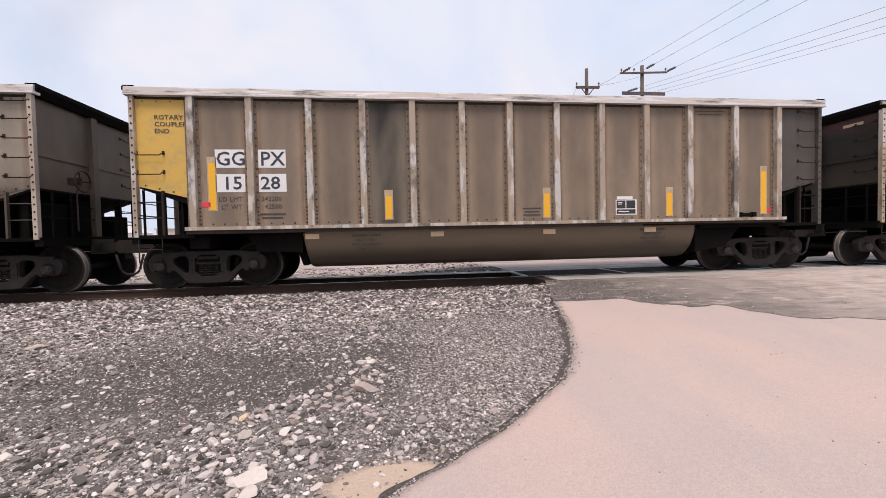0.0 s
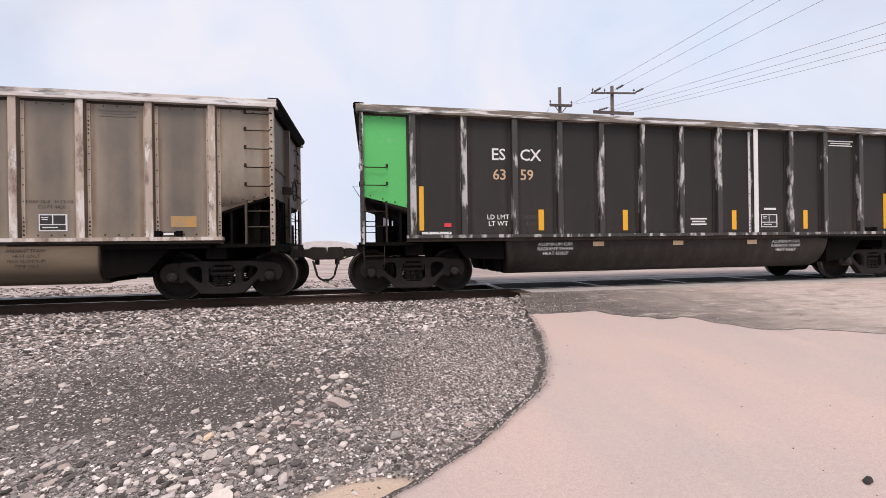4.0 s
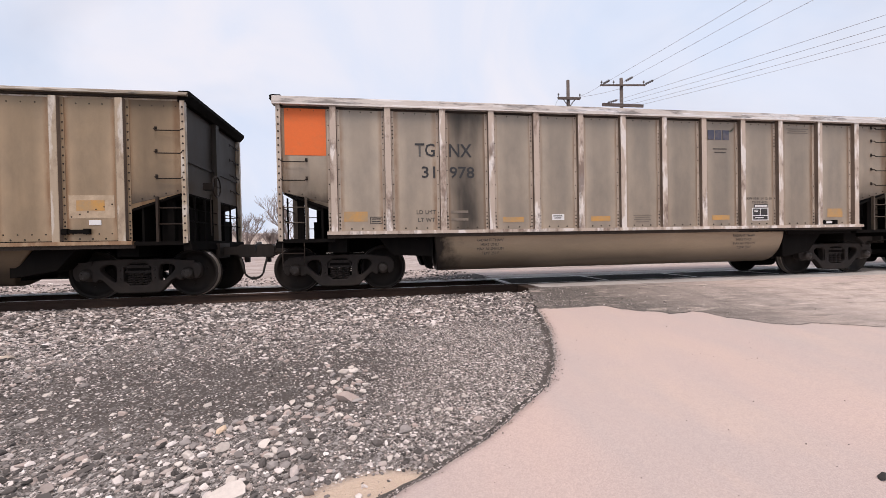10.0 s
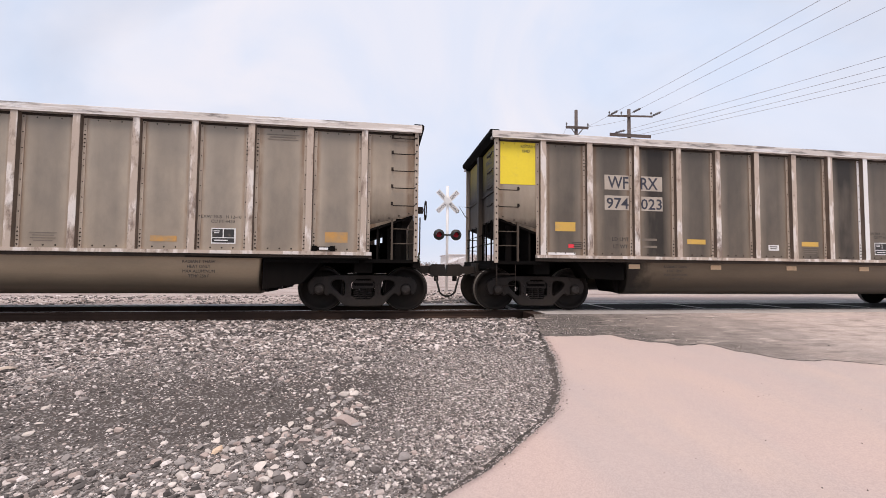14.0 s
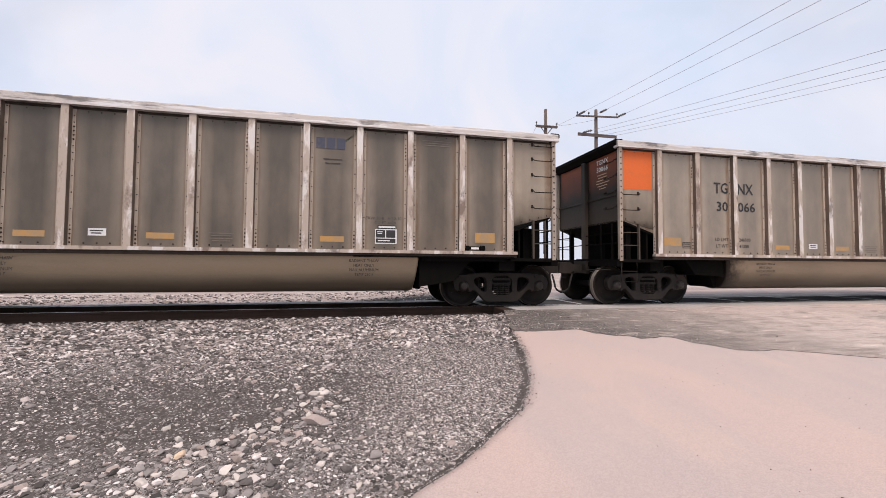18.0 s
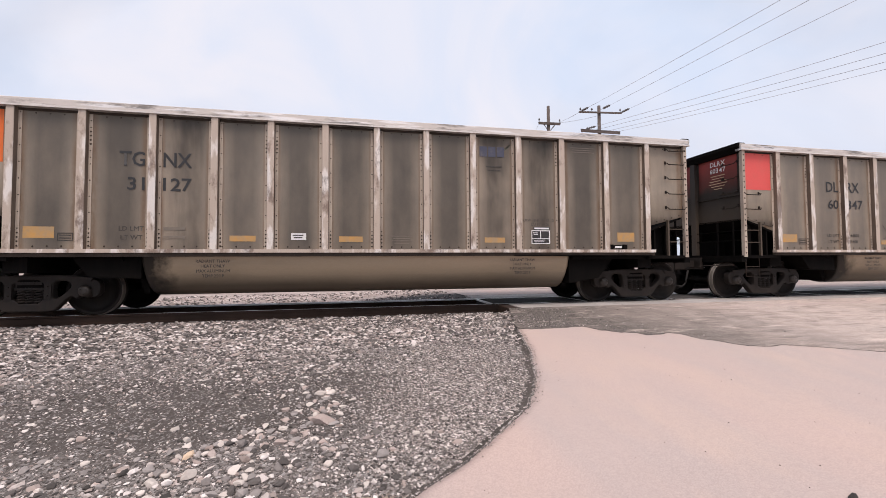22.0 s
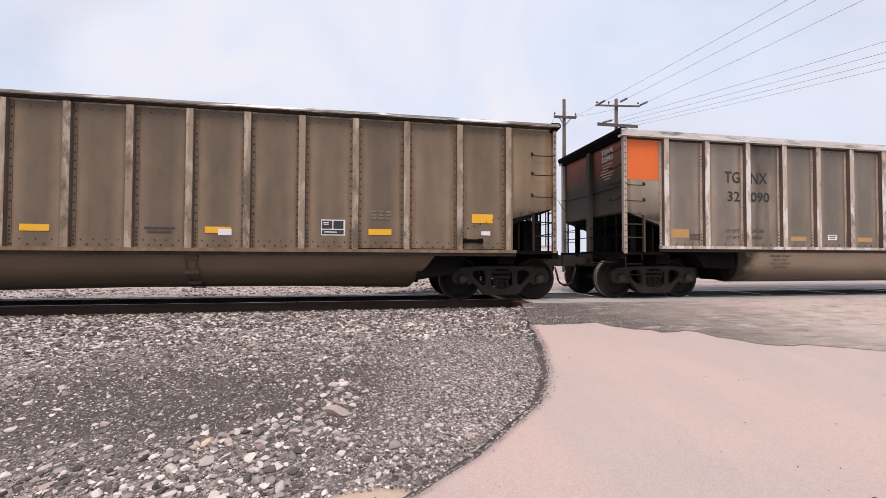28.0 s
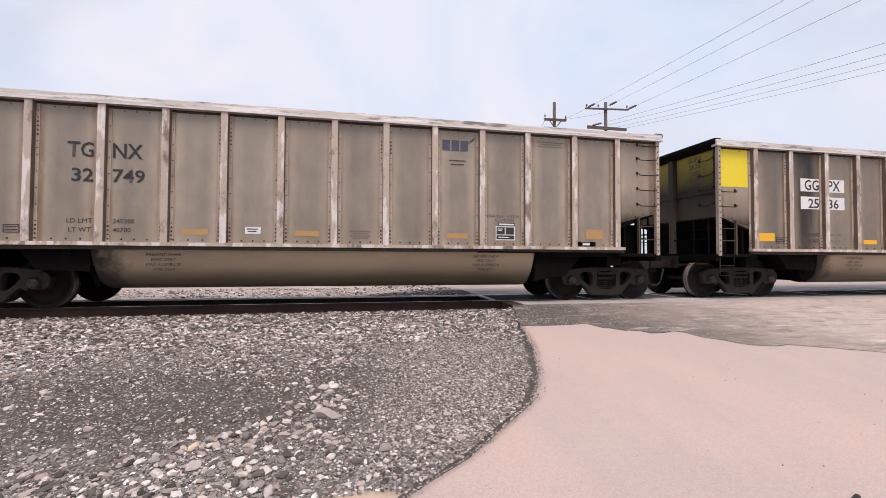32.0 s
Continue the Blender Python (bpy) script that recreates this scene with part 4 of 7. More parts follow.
def tub_mesh(kind):
    """One of the two rounded troughs that hang between the trucks."""
    low = 0.37 if kind != "tan" else 0.30
    x0, x1 = 3.05, 11.54
    slant = 0.10 if kind != "tan" else 0.62

    def build(bm):
        sect = []
        for k in range(17):
            a = math.pi * k / 16
            c, s = math.cos(a), math.sin(a)
            y = -0.87 - 0.56 * math.copysign(abs(c) ** 0.80, c)
            z = 1.10 - (1.10 - low) * (s ** 0.95)
            sect.append((y, z))
        rings = []
        for e, (x, sgn) in enumerate(((x0, 1), (x0 + 0.05, 1), (6.0, 0), (9.0, 0), (x1 - 0.05, -1), (x1, -1))):
            ring = []
            for y, z in sect:
                k = (1.10 - z) / (1.10 - low)
                dx = sgn * slant * k
                zz = z
                if kind == "tan" and e in (2, 3):
                    zz = z + 0.045 * k
                sh = 0.03 if e in (0, 5) else 0.0
                ring.append(bm.verts.new((x + dx + (-sgn * 0.5 if kind == "tan" else 0) * 1.0, y * (1 - sh) + sh * -0.87, zz + sh * 0.5)))
            rings.append(ring)
        for a, b in zip(rings, rings[1:]):
            for i in range(16):
                f = bm.faces.new((a[i], b[i], b[i + 1], a[i + 1]))
                f.smooth = True
        bm.faces.new(rings[0])
        bm.faces.new(rings[-1][::-1])
        bmesh.ops.recalc_face_normals(bm, faces=bm.faces[:])
    return cached("tub:" + kind, build)


def tub_band_mesh(low):
    def build(bm):
        for k in range(12):
            a0, a1 = math.pi * (k) / 24, math.pi * (k + 1) / 24
            q = []
            for a, w in ((a0, 0), (a1, 0)):
                c, s = math.cos(a), math.sin(a)
                q.append((-0.87 - 0.572 * abs(c) ** 0.80, 1.10 - (1.112 - low) * s ** 0.95))
            for x in (-0.12, 0.06):
                v = [bm.verts.new(p) for p in ((x, q[0][0], q[0][1]), (x + 0.06, q[0][0], q[0][1]), (x + 0.06, q[1][0], q[1][1]), (x, q[1][0], q[1][1]))]
                bm.faces.new(v[::-1])
            if k % 3 == 1:
                box(bm, -0.12, 0.12, q[0][0] - 0.008, q[0][0], q[1][1], q[0][1])
    return cached("tub_band:%.2f" % low, build)


def rounded(pts, times=2):
    """Cuts the corners of a closed outline."""
    for _ in range(times):
        out = []
        for (xa, za), (xb, zb) in zip(pts, pts[1:] + pts[:1]):
            out += [(0.78 * xa + 0.22 * xb, 0.78 * za + 0.22 * zb), (0.22 * xa + 0.78 * xb, 0.22 * za + 0.78 * zb)]
        pts = out
    return pts


def side_frame_mesh():
    """One casting: an arched outline with two triangular openings and the spring window, all edges rounded."""
    if "side_frame:" in meshes:
        return meshes["side_frame:"]
    half = [(0.0, 0.772), (0.42, 0.772), (0.74, 0.748), (0.96, 0.715), (1.08, 0.665), (1.13, 0.56), (1.105, 0.42), (1.03, 0.355), (0.985, 0.40), (0.975, 0.585), (0.80, 0.585), (0.795, 0.37), (0.735, 0.335), (0.67, 0.40), (0.58, 0.34), (0.43, 0.165), (0.36, 0.118), (0.0, 0.118)]
    loops = [rounded(half + [(-x, z) for x, z in half[::-1][1:-1]])]
    for sgn in (-1, 1):
        loops.append(rounded([(sgn * x, z) for x, z in ((0.365, 0.665), (0.56, 0.675), (0.66, 0.62), (0.655, 0.53), (0.365, 0.27))]))
    loops.append(rounded([(-0.255, 0.262), (0.255, 0.262), (0.255, 0.69), (-0.255, 0.69)], 1))
    cu = bpy.data.curves.new("side_frame", "CURVE")
    cu.dimensions = "2D"
    cu.fill_mode = "BOTH"
    cu.extrude, cu.bevel_depth, cu.bevel_resolution = 0.055, 0.022, 1
    cu.offset = -0.018
    for pts in loops:
        sp = cu.splines.new("POLY")
        sp.points.add(len(pts) - 1)
        for p, (x, z) in zip(sp.points, pts):
            p.co = (x, z, 0, 1)
        sp.use_cyclic_u = True
    tmp = bpy.data.objects.new("side_frame", cu)
    cast = bpy.data.meshes.new_from_object(tmp)
    bpy.data.objects.remove(tmp)
    bm = bmesh.new()
    bm.from_mesh(cast)
    for v in bm.verts:
        v.co = Vector((v.co.x, -1.0 - v.co.z, v.co.y))
    for f in bm.faces:
        f.smooth = False
    # bolster end with its slot, wear plates, gibs and bolt heads
    box(bm, -0.235, 0.235, -1.06, -0.93, 0.505, 0.545)
    box(bm, -0.235, 0.235, -1.03, -0.93, 0.545, 0.60)
    box(bm, -0.20, 0.20, -1.075, -0.93, 0.60, 0.655)
    box(bm, -0.10, 0.10, -1.09, -1.07, 0.615, 0.64)
    for sx in (-1, 1):
        box(bm, sx * 0.30 - 0.055, sx * 0.30 + 0.055, -1.095, -1.07, 0.34, 0.62)
        for z in (0.40, 0.56):
            rivet(bm, sx * 0.30, -1.095, z, 0.022, -1, 0)
        prism(bm, [(sx * x, z) for x, z in ((0.80, 0.66), (0.98, 0.66), (1.02, 0.72), (0.76, 0.735))], -1.10, -1.05)
    bmesh.ops.recalc_face_normals(bm, faces=bm.faces[:])
    me = bpy.data.meshes.new("side_frame")
    bm.to_mesh(me)
    bm.free()
    me.materials.clear()
    meshes["side_frame:"] = me
    return me


def spring_mesh():
    def build(bm):
        pts = []
        for k in range(61):
            a = 2 * math.pi * k / 12
            pts.append((0.062 * math.cos(a), 0.062 * math.sin(a), 0.262 + 0.235 * k / 60))
        tube(bm, pts, 0.0155, 5)
    return cached("spring:", build)


def wheelset_mesh():
    def build(bm):
        r = R_WHEEL
        prof = [(0.085, 0.84), (0.13, 0.835), (0.14, 0.80), (0.17, 0.775), (0.30, 0.745), (0.385, 0.775), (0.405, 0.815), (0.415, 0.825), (r - 0.006, 0.825), (r, 0.815), (r, 0.745), (r + 0.006, 0.72), (r + 0.028, 0.708), (r + 0.028, 0.695), (r - 0.01, 0.685), (0.40, 0.685), (0.37, 0.72), (0.20, 0.74), (0.12, 0.70), (0.085, 0.69)]
        mats = [0] * 19
        for i in (8, 9, 10):
            mats[i] = 1
        lathe(bm, [(a, -y) for a, y in prof], 36, mats)
        lathe(bm, [(a, y) for a, y in prof], 36, mats)
        lathe(bm, [(0.085, -0.70), (0.08, 0.70)], 12)
        lathe(bm, [(0.07, -0.95), (0.08, -0.83)], 12)
        lathe(bm, [(0.08, 0.83), (0.07, 0.95)], 12)
        for a in (0.6, 2.7, 4.8):
            box(bm, 0.25 * math.cos(a) - 0.02, 0.25 * math.cos(a) + 0.02, -0.77, -0.745, 0.25 * math.sin(a) - 0.015, 0.25 * math.sin(a) + 0.015)
        bmesh.ops.recalc_face_normals(bm, faces=bm.faces[:])
    return cached("wheelset:", build)


def bearing_mesh():
    def build(bm):
        lathe(bm, [(0.03, -1.150), (0.085, -1.145), (0.10, -1.12), (0.10, -1.02), (0.125, -1.01), (0.125, -0.90), (0.10, -0.88)], 16)
        for k in range(3):
            a = 2.1 * k + 0.4
            x, z = 0.055 * math.cos(a), 0.055 * math.sin(a)
            box(bm, x - 0.014, x + 0.014, -1.165, -1.14, z - 0.014, z + 0.014)
        bmesh.ops.recalc_face_normals(bm, faces=bm.faces[:])
    return cached("bearing_cap:", build)


def adapter_mesh():
    def build(bm):
        prism(bm, [(-0.20, 0.60), (-0.17, 0.66), (0.17, 0.66), (0.20, 0.60), (0.15, 0.575), (0.10, 0.56), (-0.10, 0.56), (-0.15, 0.575)], -1.06, -0.90)
    return cached("bearing_adapter:", build)


def bolster_mesh():
    def build(bm):
        box(bm, -0.20, 0.20, -1.04, 1.04, 0.50, 0.70)
        box(bm, -0.17, 0.17, -0.6, 0.6, 0.70, 0.86)
        lathe_at = [(0.20, 0.84), (0.20, 0.93)]
        a = [bm.verts.new((0.2 * math.cos(k * 0.5236), 0.2 * math.sin(k * 0.5236), lathe_at[0][1])) for k in range(12)]
        b = [bm.verts.new((0.2 * math.cos(k * 0.5236), 0.2 * math.sin(k * 0.5236), lathe_at[1][1])) for k in range(12)]
        for k in range(12):
            bm.faces.new((a[k], a[(k + 1) % 12], b[(k + 1) % 12], b[k]))
        for s in (-1, 1):
            box(bm, s * 0.42 - 0.05, s * 0.42 + 0.05, -0.75, 0.75, 0.30, 0.42)
    return cached("truck:", build)


def grab_mesh(length, drop=0.05, out=0.075):
    def build(bm):
        tube(bm, [(0, 0, drop), (0, -out, drop * 0.6), (0.03, -out, 0), (length - 0.03, -out, 0), (length, -out, drop * 0.6), (length, 0, drop)], 0.011, 6)
        for x in (0, length):
            box(bm, x - 0.022, x + 0.022, -0.012, 0, drop - 0.035, drop + 0.035)
    return cached("grab_iron:%.2f" % length, build)


def corner_post_mesh():
    def build(bm):
        box(bm, -0.04, 0.04, -0.055, 0.03, 1.06, Z_HIGH - 0.01)
        z = 1.16
        while z < Z_HIGH - 0.05:
            rivet(bm, 0.0, -0.055, z, 0.020)
            z += 0.135
    return cached("corner_post:", build)


def end_wall_mesh():
    def build(bm):
        box(bm, 0.0, 0.025, -SIDE + 0.01, SIDE - 0.01, 1.98, Z_HIGH)
    return cached("end_wall:", build)


def end_post_mesh():
    def build(bm):
        box(bm, -0.10, 0.0, -0.08, 0.08, 1.06, Z_HIGH - 0.02)
    return cached("end_post:", build)


def slope_mesh():
    def build(bm):
        prism(bm, [(0.10, 1.98), (0.10, 2.02), (2.75, 1.10), (2.75, 1.03)], -SIDE + 0.02, SIDE - 0.02)
        prism(bm, [(2.3, 1.12), (3.04, 1.12), (3.06, 0.42), (2.98, 0.42), (2.88, 0.70), (2.4, 0.78)], -1.10, -0.36)
        prism(bm, [(2.3, 1.12), (3.04, 1.12), (3.06, 0.42), (2.98, 0.42), (2.88, 0.70), (2.4, 0.78)], 0.36, 1.10)
    return cached("slope_sheet:", build)


def underframe_parts(car):
    """Centre sill, end platforms, end sills, body bolsters and cross bearers."""
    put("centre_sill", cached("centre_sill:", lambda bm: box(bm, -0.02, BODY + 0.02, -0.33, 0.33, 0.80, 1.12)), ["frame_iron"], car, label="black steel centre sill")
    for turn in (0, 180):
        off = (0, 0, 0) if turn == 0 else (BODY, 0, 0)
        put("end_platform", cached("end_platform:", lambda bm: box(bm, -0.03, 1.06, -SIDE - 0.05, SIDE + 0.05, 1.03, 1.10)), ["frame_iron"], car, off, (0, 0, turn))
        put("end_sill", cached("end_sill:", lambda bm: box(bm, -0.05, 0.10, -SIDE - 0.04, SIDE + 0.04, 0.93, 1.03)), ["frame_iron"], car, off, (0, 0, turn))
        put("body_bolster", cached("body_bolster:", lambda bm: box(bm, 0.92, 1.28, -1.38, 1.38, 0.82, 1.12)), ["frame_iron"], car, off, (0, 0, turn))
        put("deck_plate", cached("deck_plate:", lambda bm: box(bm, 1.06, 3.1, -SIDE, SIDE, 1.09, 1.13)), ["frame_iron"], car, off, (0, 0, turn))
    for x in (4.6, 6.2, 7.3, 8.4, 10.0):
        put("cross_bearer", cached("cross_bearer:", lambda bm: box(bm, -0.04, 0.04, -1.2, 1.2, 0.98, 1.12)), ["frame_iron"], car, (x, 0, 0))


def floor_mesh():
    def build(bm):
        box(bm, 2.7, BODY - 2.7, -SIDE + 0.02, SIDE - 0.02, 1.115, 1.16)
    return cached("car_floor:", build)


def bulkhead_mesh():
    def build(bm):
        box(bm, 0.80, 0.84, -1.40, 1.40, 1.09, 1.76)
        box(bm, 0.84, 1.3, -0.9, -0.5, 1.09, 1.5)
    return cached("bulkhead:", build)


def platform_rail_mesh():
    def build(bm):
        for y in (-1.2, -0.75, 0.7, 1.15):
            box(bm, -0.015, 0.015, y - 0.02, y + 0.02, 1.09, 1.98)
        tube(bm, [(0, -1.42, 1.48), (0, 1.42, 1.48)], 0.013, 5)
        tube(bm, [(0, -1.42, 1.72), (0, 1.42, 1.72)], 0.010, 5)
        box(bm, 0.30, 0.42, -1.30, -1.22, 1.09, 1.95)
        box(bm, 0.30, 0.42, 1.22, 1.30, 1.09, 1.95)
        box(bm, 0.62, 0.70, 0.4, 0.5, 1.09, 1.80)
        box(bm, 0.45, 0.75, -0.25, 0.25, 1.09, 1.50)
    return cached("platform_rail:", build)


def ladder_mesh():
    def build(bm):
        box(bm, 0.45, 0.49, -0.03, 0.03, 1.09, 1.93)
        for z in (1.42, 1.72):
            tube(bm, [(0.0, -0.01, z), (0.47, -0.01, z)], 0.012, 6)
    return cached("ladder:", build)


def step_mesh():
    def build(bm):
        tube(bm, [(0.03, 0, 1.06), (0.03, 0, 0.58), (0.44, 0, 0.58), (0.44, 0, 1.06)], 0.014, 6)
        tube(bm, [(0.03, 0, 0.82), (0.44, 0, 0.82)], 0.012, 6)
    return cached("stirrup_step:", build)


def coupler_mesh():
    def build(bm):
        box(bm, -0.45, 0.05, -0.09, 0.09, 0.80, 0.98)
        prism(bm, [(-0.80, 0.74), (-0.76, 1.02), (-0.48, 1.03), (-0.40, 0.98), (-0.40, 0.80), (-0.48, 0.74)], -0.17, 0.14)
        box(bm, -0.10, 0.0, -0.30, 0.30, 0.74, 1.06)
        box(bm, -0.62, -0.52, -0.05, 0.05, 0.62, 0.76)
        tube(bm, [(-0.10, -1.30, 0.86), (-0.16, -0.5, 0.84), (-0.52, -0.2, 0.72)], 0.014, 6)
    return cached("coupler:", build)


def hose_mesh():
    def build(bm):
        pts = [(-0.52, -0.32, 0.72)]
        for k in range(10):
            a = math.pi / 2 * k / 9
            pts.append((-0.795 + 0.20 * math.cos(a), -0.32, 0.45 - 0.17 * math.sin(a)))
        tube(bm, pts, 0.024, 7)
        tube(bm, [(-0.74, -0.32, 0.275), (-0.80, -0.32, 0.285)], 0.036, 7)
    return cached("air_hose:", build)


def handwheel_mesh():
    def build(bm):
        pts = [(0.0, 0.21 * math.cos(2 * math.pi * k / 18), 0.21 * math.sin(2 * math.pi * k / 18)) for k in range(19)]
        tube(bm, pts, 0.016, 6)
        for k in range(3):
            a = 2.0944 * k
            tube(bm, [(-0.04, 0, 0), (0.0, 0.21 * math.cos(a), 0.21 * math.sin(a))], 0.012, 5)
        box(bm, -0.24, -0.06, -0.06, 0.06, -0.07, 0.07)
        tube(bm, [(-0.12, 0, -0.16), (-0.12, 0, -1.0)], 0.015, 5)
    return cached("brake_wheel:", build)


def bent_wire_mesh():
    def build(bm):
        tube(bm, [(0.02, 0, 0.0), (-0.26, 0, 0.02), (-0.08, 0, -0.26), (-0.01, 0, -0.30)], 0.010, 5)
    return cached("cut_lever:", build)


def latch_mesh():
    def build(bm):
        box(bm, -0.17, 0.17, -0.05, 0, -0.035, 0.035)
        box(bm, -0.22, -0.13, -0.075, 0, -0.05, 0.05)
        box(bm, 0.13, 0.22, -0.075, 0, -0.05, 0.05)
    return cached("latch:", build)


def rect_mesh(w, h):
    def build(bm):
        prism(bm, [(0, 0), (w, 0), (w, h), (0, h)], -0.0035, 0.0)
    return cached("plate:%.3f:%.3f" % (w, h), build)


texts = {}


def text_mesh(s):
    """Letters one metre high, standing in x and z."""
    if s not in texts:
        cu = bpy.data.curves.new("lettering", "FONT")
        cu.body = s
        cu.offset = 0.012 if len(s) <= 3 and "M" not in s else 0.0
        cu.resolution_u = 2
        tmp = bpy.data.objects.new("lettering", cu)
        me = bpy.data.meshes.new_from_object(tmp)
        bpy.data.objects.remove(tmp)
        co = np.zeros(len(me.vertices) * 3)
        me.vertices.foreach_get("co", co)
        co = co.reshape(-1, 3)
        lo, hi = co.min(0), co.max(0)
        k = 1.0 / (hi[1] - lo[1])
        out = np.stack([(co[:, 0] - lo[0]) * k, np.zeros(len(co)), (co[:, 1] - lo[1]) * k], 1)
        me.vertices.foreach_set("co", out.ravel())
        me.update()
        texts[s] = (me, (hi[0] - lo[0]) * k)
    return texts[s]


Y_MARK = -SIDE - 0.0045


def letters(s, h, x, z, mat, parent, align="left", y=Y_MARK, wide=1.0, label="", turn=0, name="lettering"):
    if h >= 0.08 and len(s) > 1:
        # large marks: every letter a piece of its own
        total = text_mesh(s)[1] * h * wide
        start = -total if align == "right" else -total / 2 if align == "middle" else 0.0
        for k, ch in enumerate(s):
            if ch == " ":
                continue
            off = start + (text_mesh(s[:k + 1])[1] - text_mesh(ch)[1]) * h * wide
            one = put("letter", text_mesh(ch)[0], [mat], parent, (x, y - off, z) if turn else (x + off, y, z), (0, 0, turn), label)
            one.scale = (h * wide, 1, h)
        return one
    me, w = text_mesh(s)
    ob = put(name, me, [mat], parent, (x, y, z), (0, 0, turn), label)
    ob.scale = (h * wide, 1, h)
    if len(s) > 1:
        ob["kind"] = "stuff"
    w *= h * wide
    if align == "right":
        ob.location.x = x - w
    elif align == "middle":
        if turn:
            ob.location.y = y + w / 2
        else:
            ob.location.x = x - w / 2
    return ob


def plate(w, h, x, z, mat, parent, y=None, label="", turn=0, name="painted_patch"):
    return put(name, rect_mesh(w, h), [mat], parent, (x, -SIDE - 0.001 if y is None else y, z), (0, 0, turn), label)


def bars(parent, x, z, w, n, mat="letter_faded", h=0.035, gap=0.035, y=Y_MARK, ragged=True):
    """Small writing that cannot be read."""
    for i in range(n):
        k = (1.0, 0.8, 0.93, 0.7, 0.88)[i % 5] if ragged else 1.0
        put("small_print", rect_mesh(round(w * k, 2), h), [mat], parent, (x + w * (1 - k) / 2, y, z - i * (h + gap)))


def consolidated_stencil(parent, x, z, s=1.0):
    plate(0.44 * s, 0.30 * s, x - 0.03, z, "white_patch", parent, None, "white-framed service stencil", name="stencil_plate")
    plate(0.185 * s, 0.155 * s, x - 0.012, z + 0.126 * s, "black_patch", parent, Y_MARK, name="stencil_field")
    plate(0.185 * s, 0.155 * s, x + 0.195 * s, z + 0.126 * s, "black_patch", parent, Y_MARK, name="stencil_field")
    plate(0.395 * s, 0.085 * s, x - 0.012, z + 0.022, "black_patch", parent, Y_MARK, name="stencil_field")
    bars(parent, x + 0.01, z + 0.235 * s, 0.11, 2, "white_patch", 0.016, 0.018, Y_MARK - 0.004)
    bars(parent, x + 0.03, z + 0.055 * s, 0.24, 1, "white_patch", 0.02, 0.018, Y_MARK - 0.004)


STYLE = {
    # sheet, sooty sheet, post, cap, tub, end sheet
    "grey": ("grey", "grey_soot", "post", "cap", "tub", "grey_fringe"),
    "tan": ("tan", "tan_soot", "post_tan", "cap_tan", "tub_tan", "tan_fringe"),
    "olive": ("olive", "olive_soot", "post_olive", "cap_dark", "tub_tan", "tan_fringe"),
    "brown": ("brown", "brown_soot", "post_brown", "cap", "tub_brown", "dark_end"),
    "black": ("black", "black", "post_black", "cap_dark", "black", "black"),
}


def truck(parent, x):
    t = put("truck", bolster_mesh(), ["frame_iron"], parent, (x, 0, 0), (0, 0, 0), "black cast steel truck with two wheelsets")
    for turn in (0, 180):
        put("side_frame", side_frame_mesh(), ["cast"], t, (0, 0, 0), (0, 0, turn))
        for s in (-0.135, 0.0, 0.135):
            put("spring", spring_mesh(), ["cast"], t, (s, -1.01 if turn == 0 else 1.01, 0))
        for s in (-0.889, 0.889):
            put("bearing_cap", bearing_mesh(), ["bearing"], t, (s, 0, R_WHEEL), (0, 0, turn))
            put("bearing_adapter", adapter_mesh(), ["cast"], t, (s, 0, 0), (0, 0, turn))
    for s in (-0.889, 0.889):
        put("wheelset", wheelset_mesh(), ["wheel", "tread"], t, (s, 0, R_WHEEL), (0, 0, 0), "rusty steel wheels with bright treads")
    return t


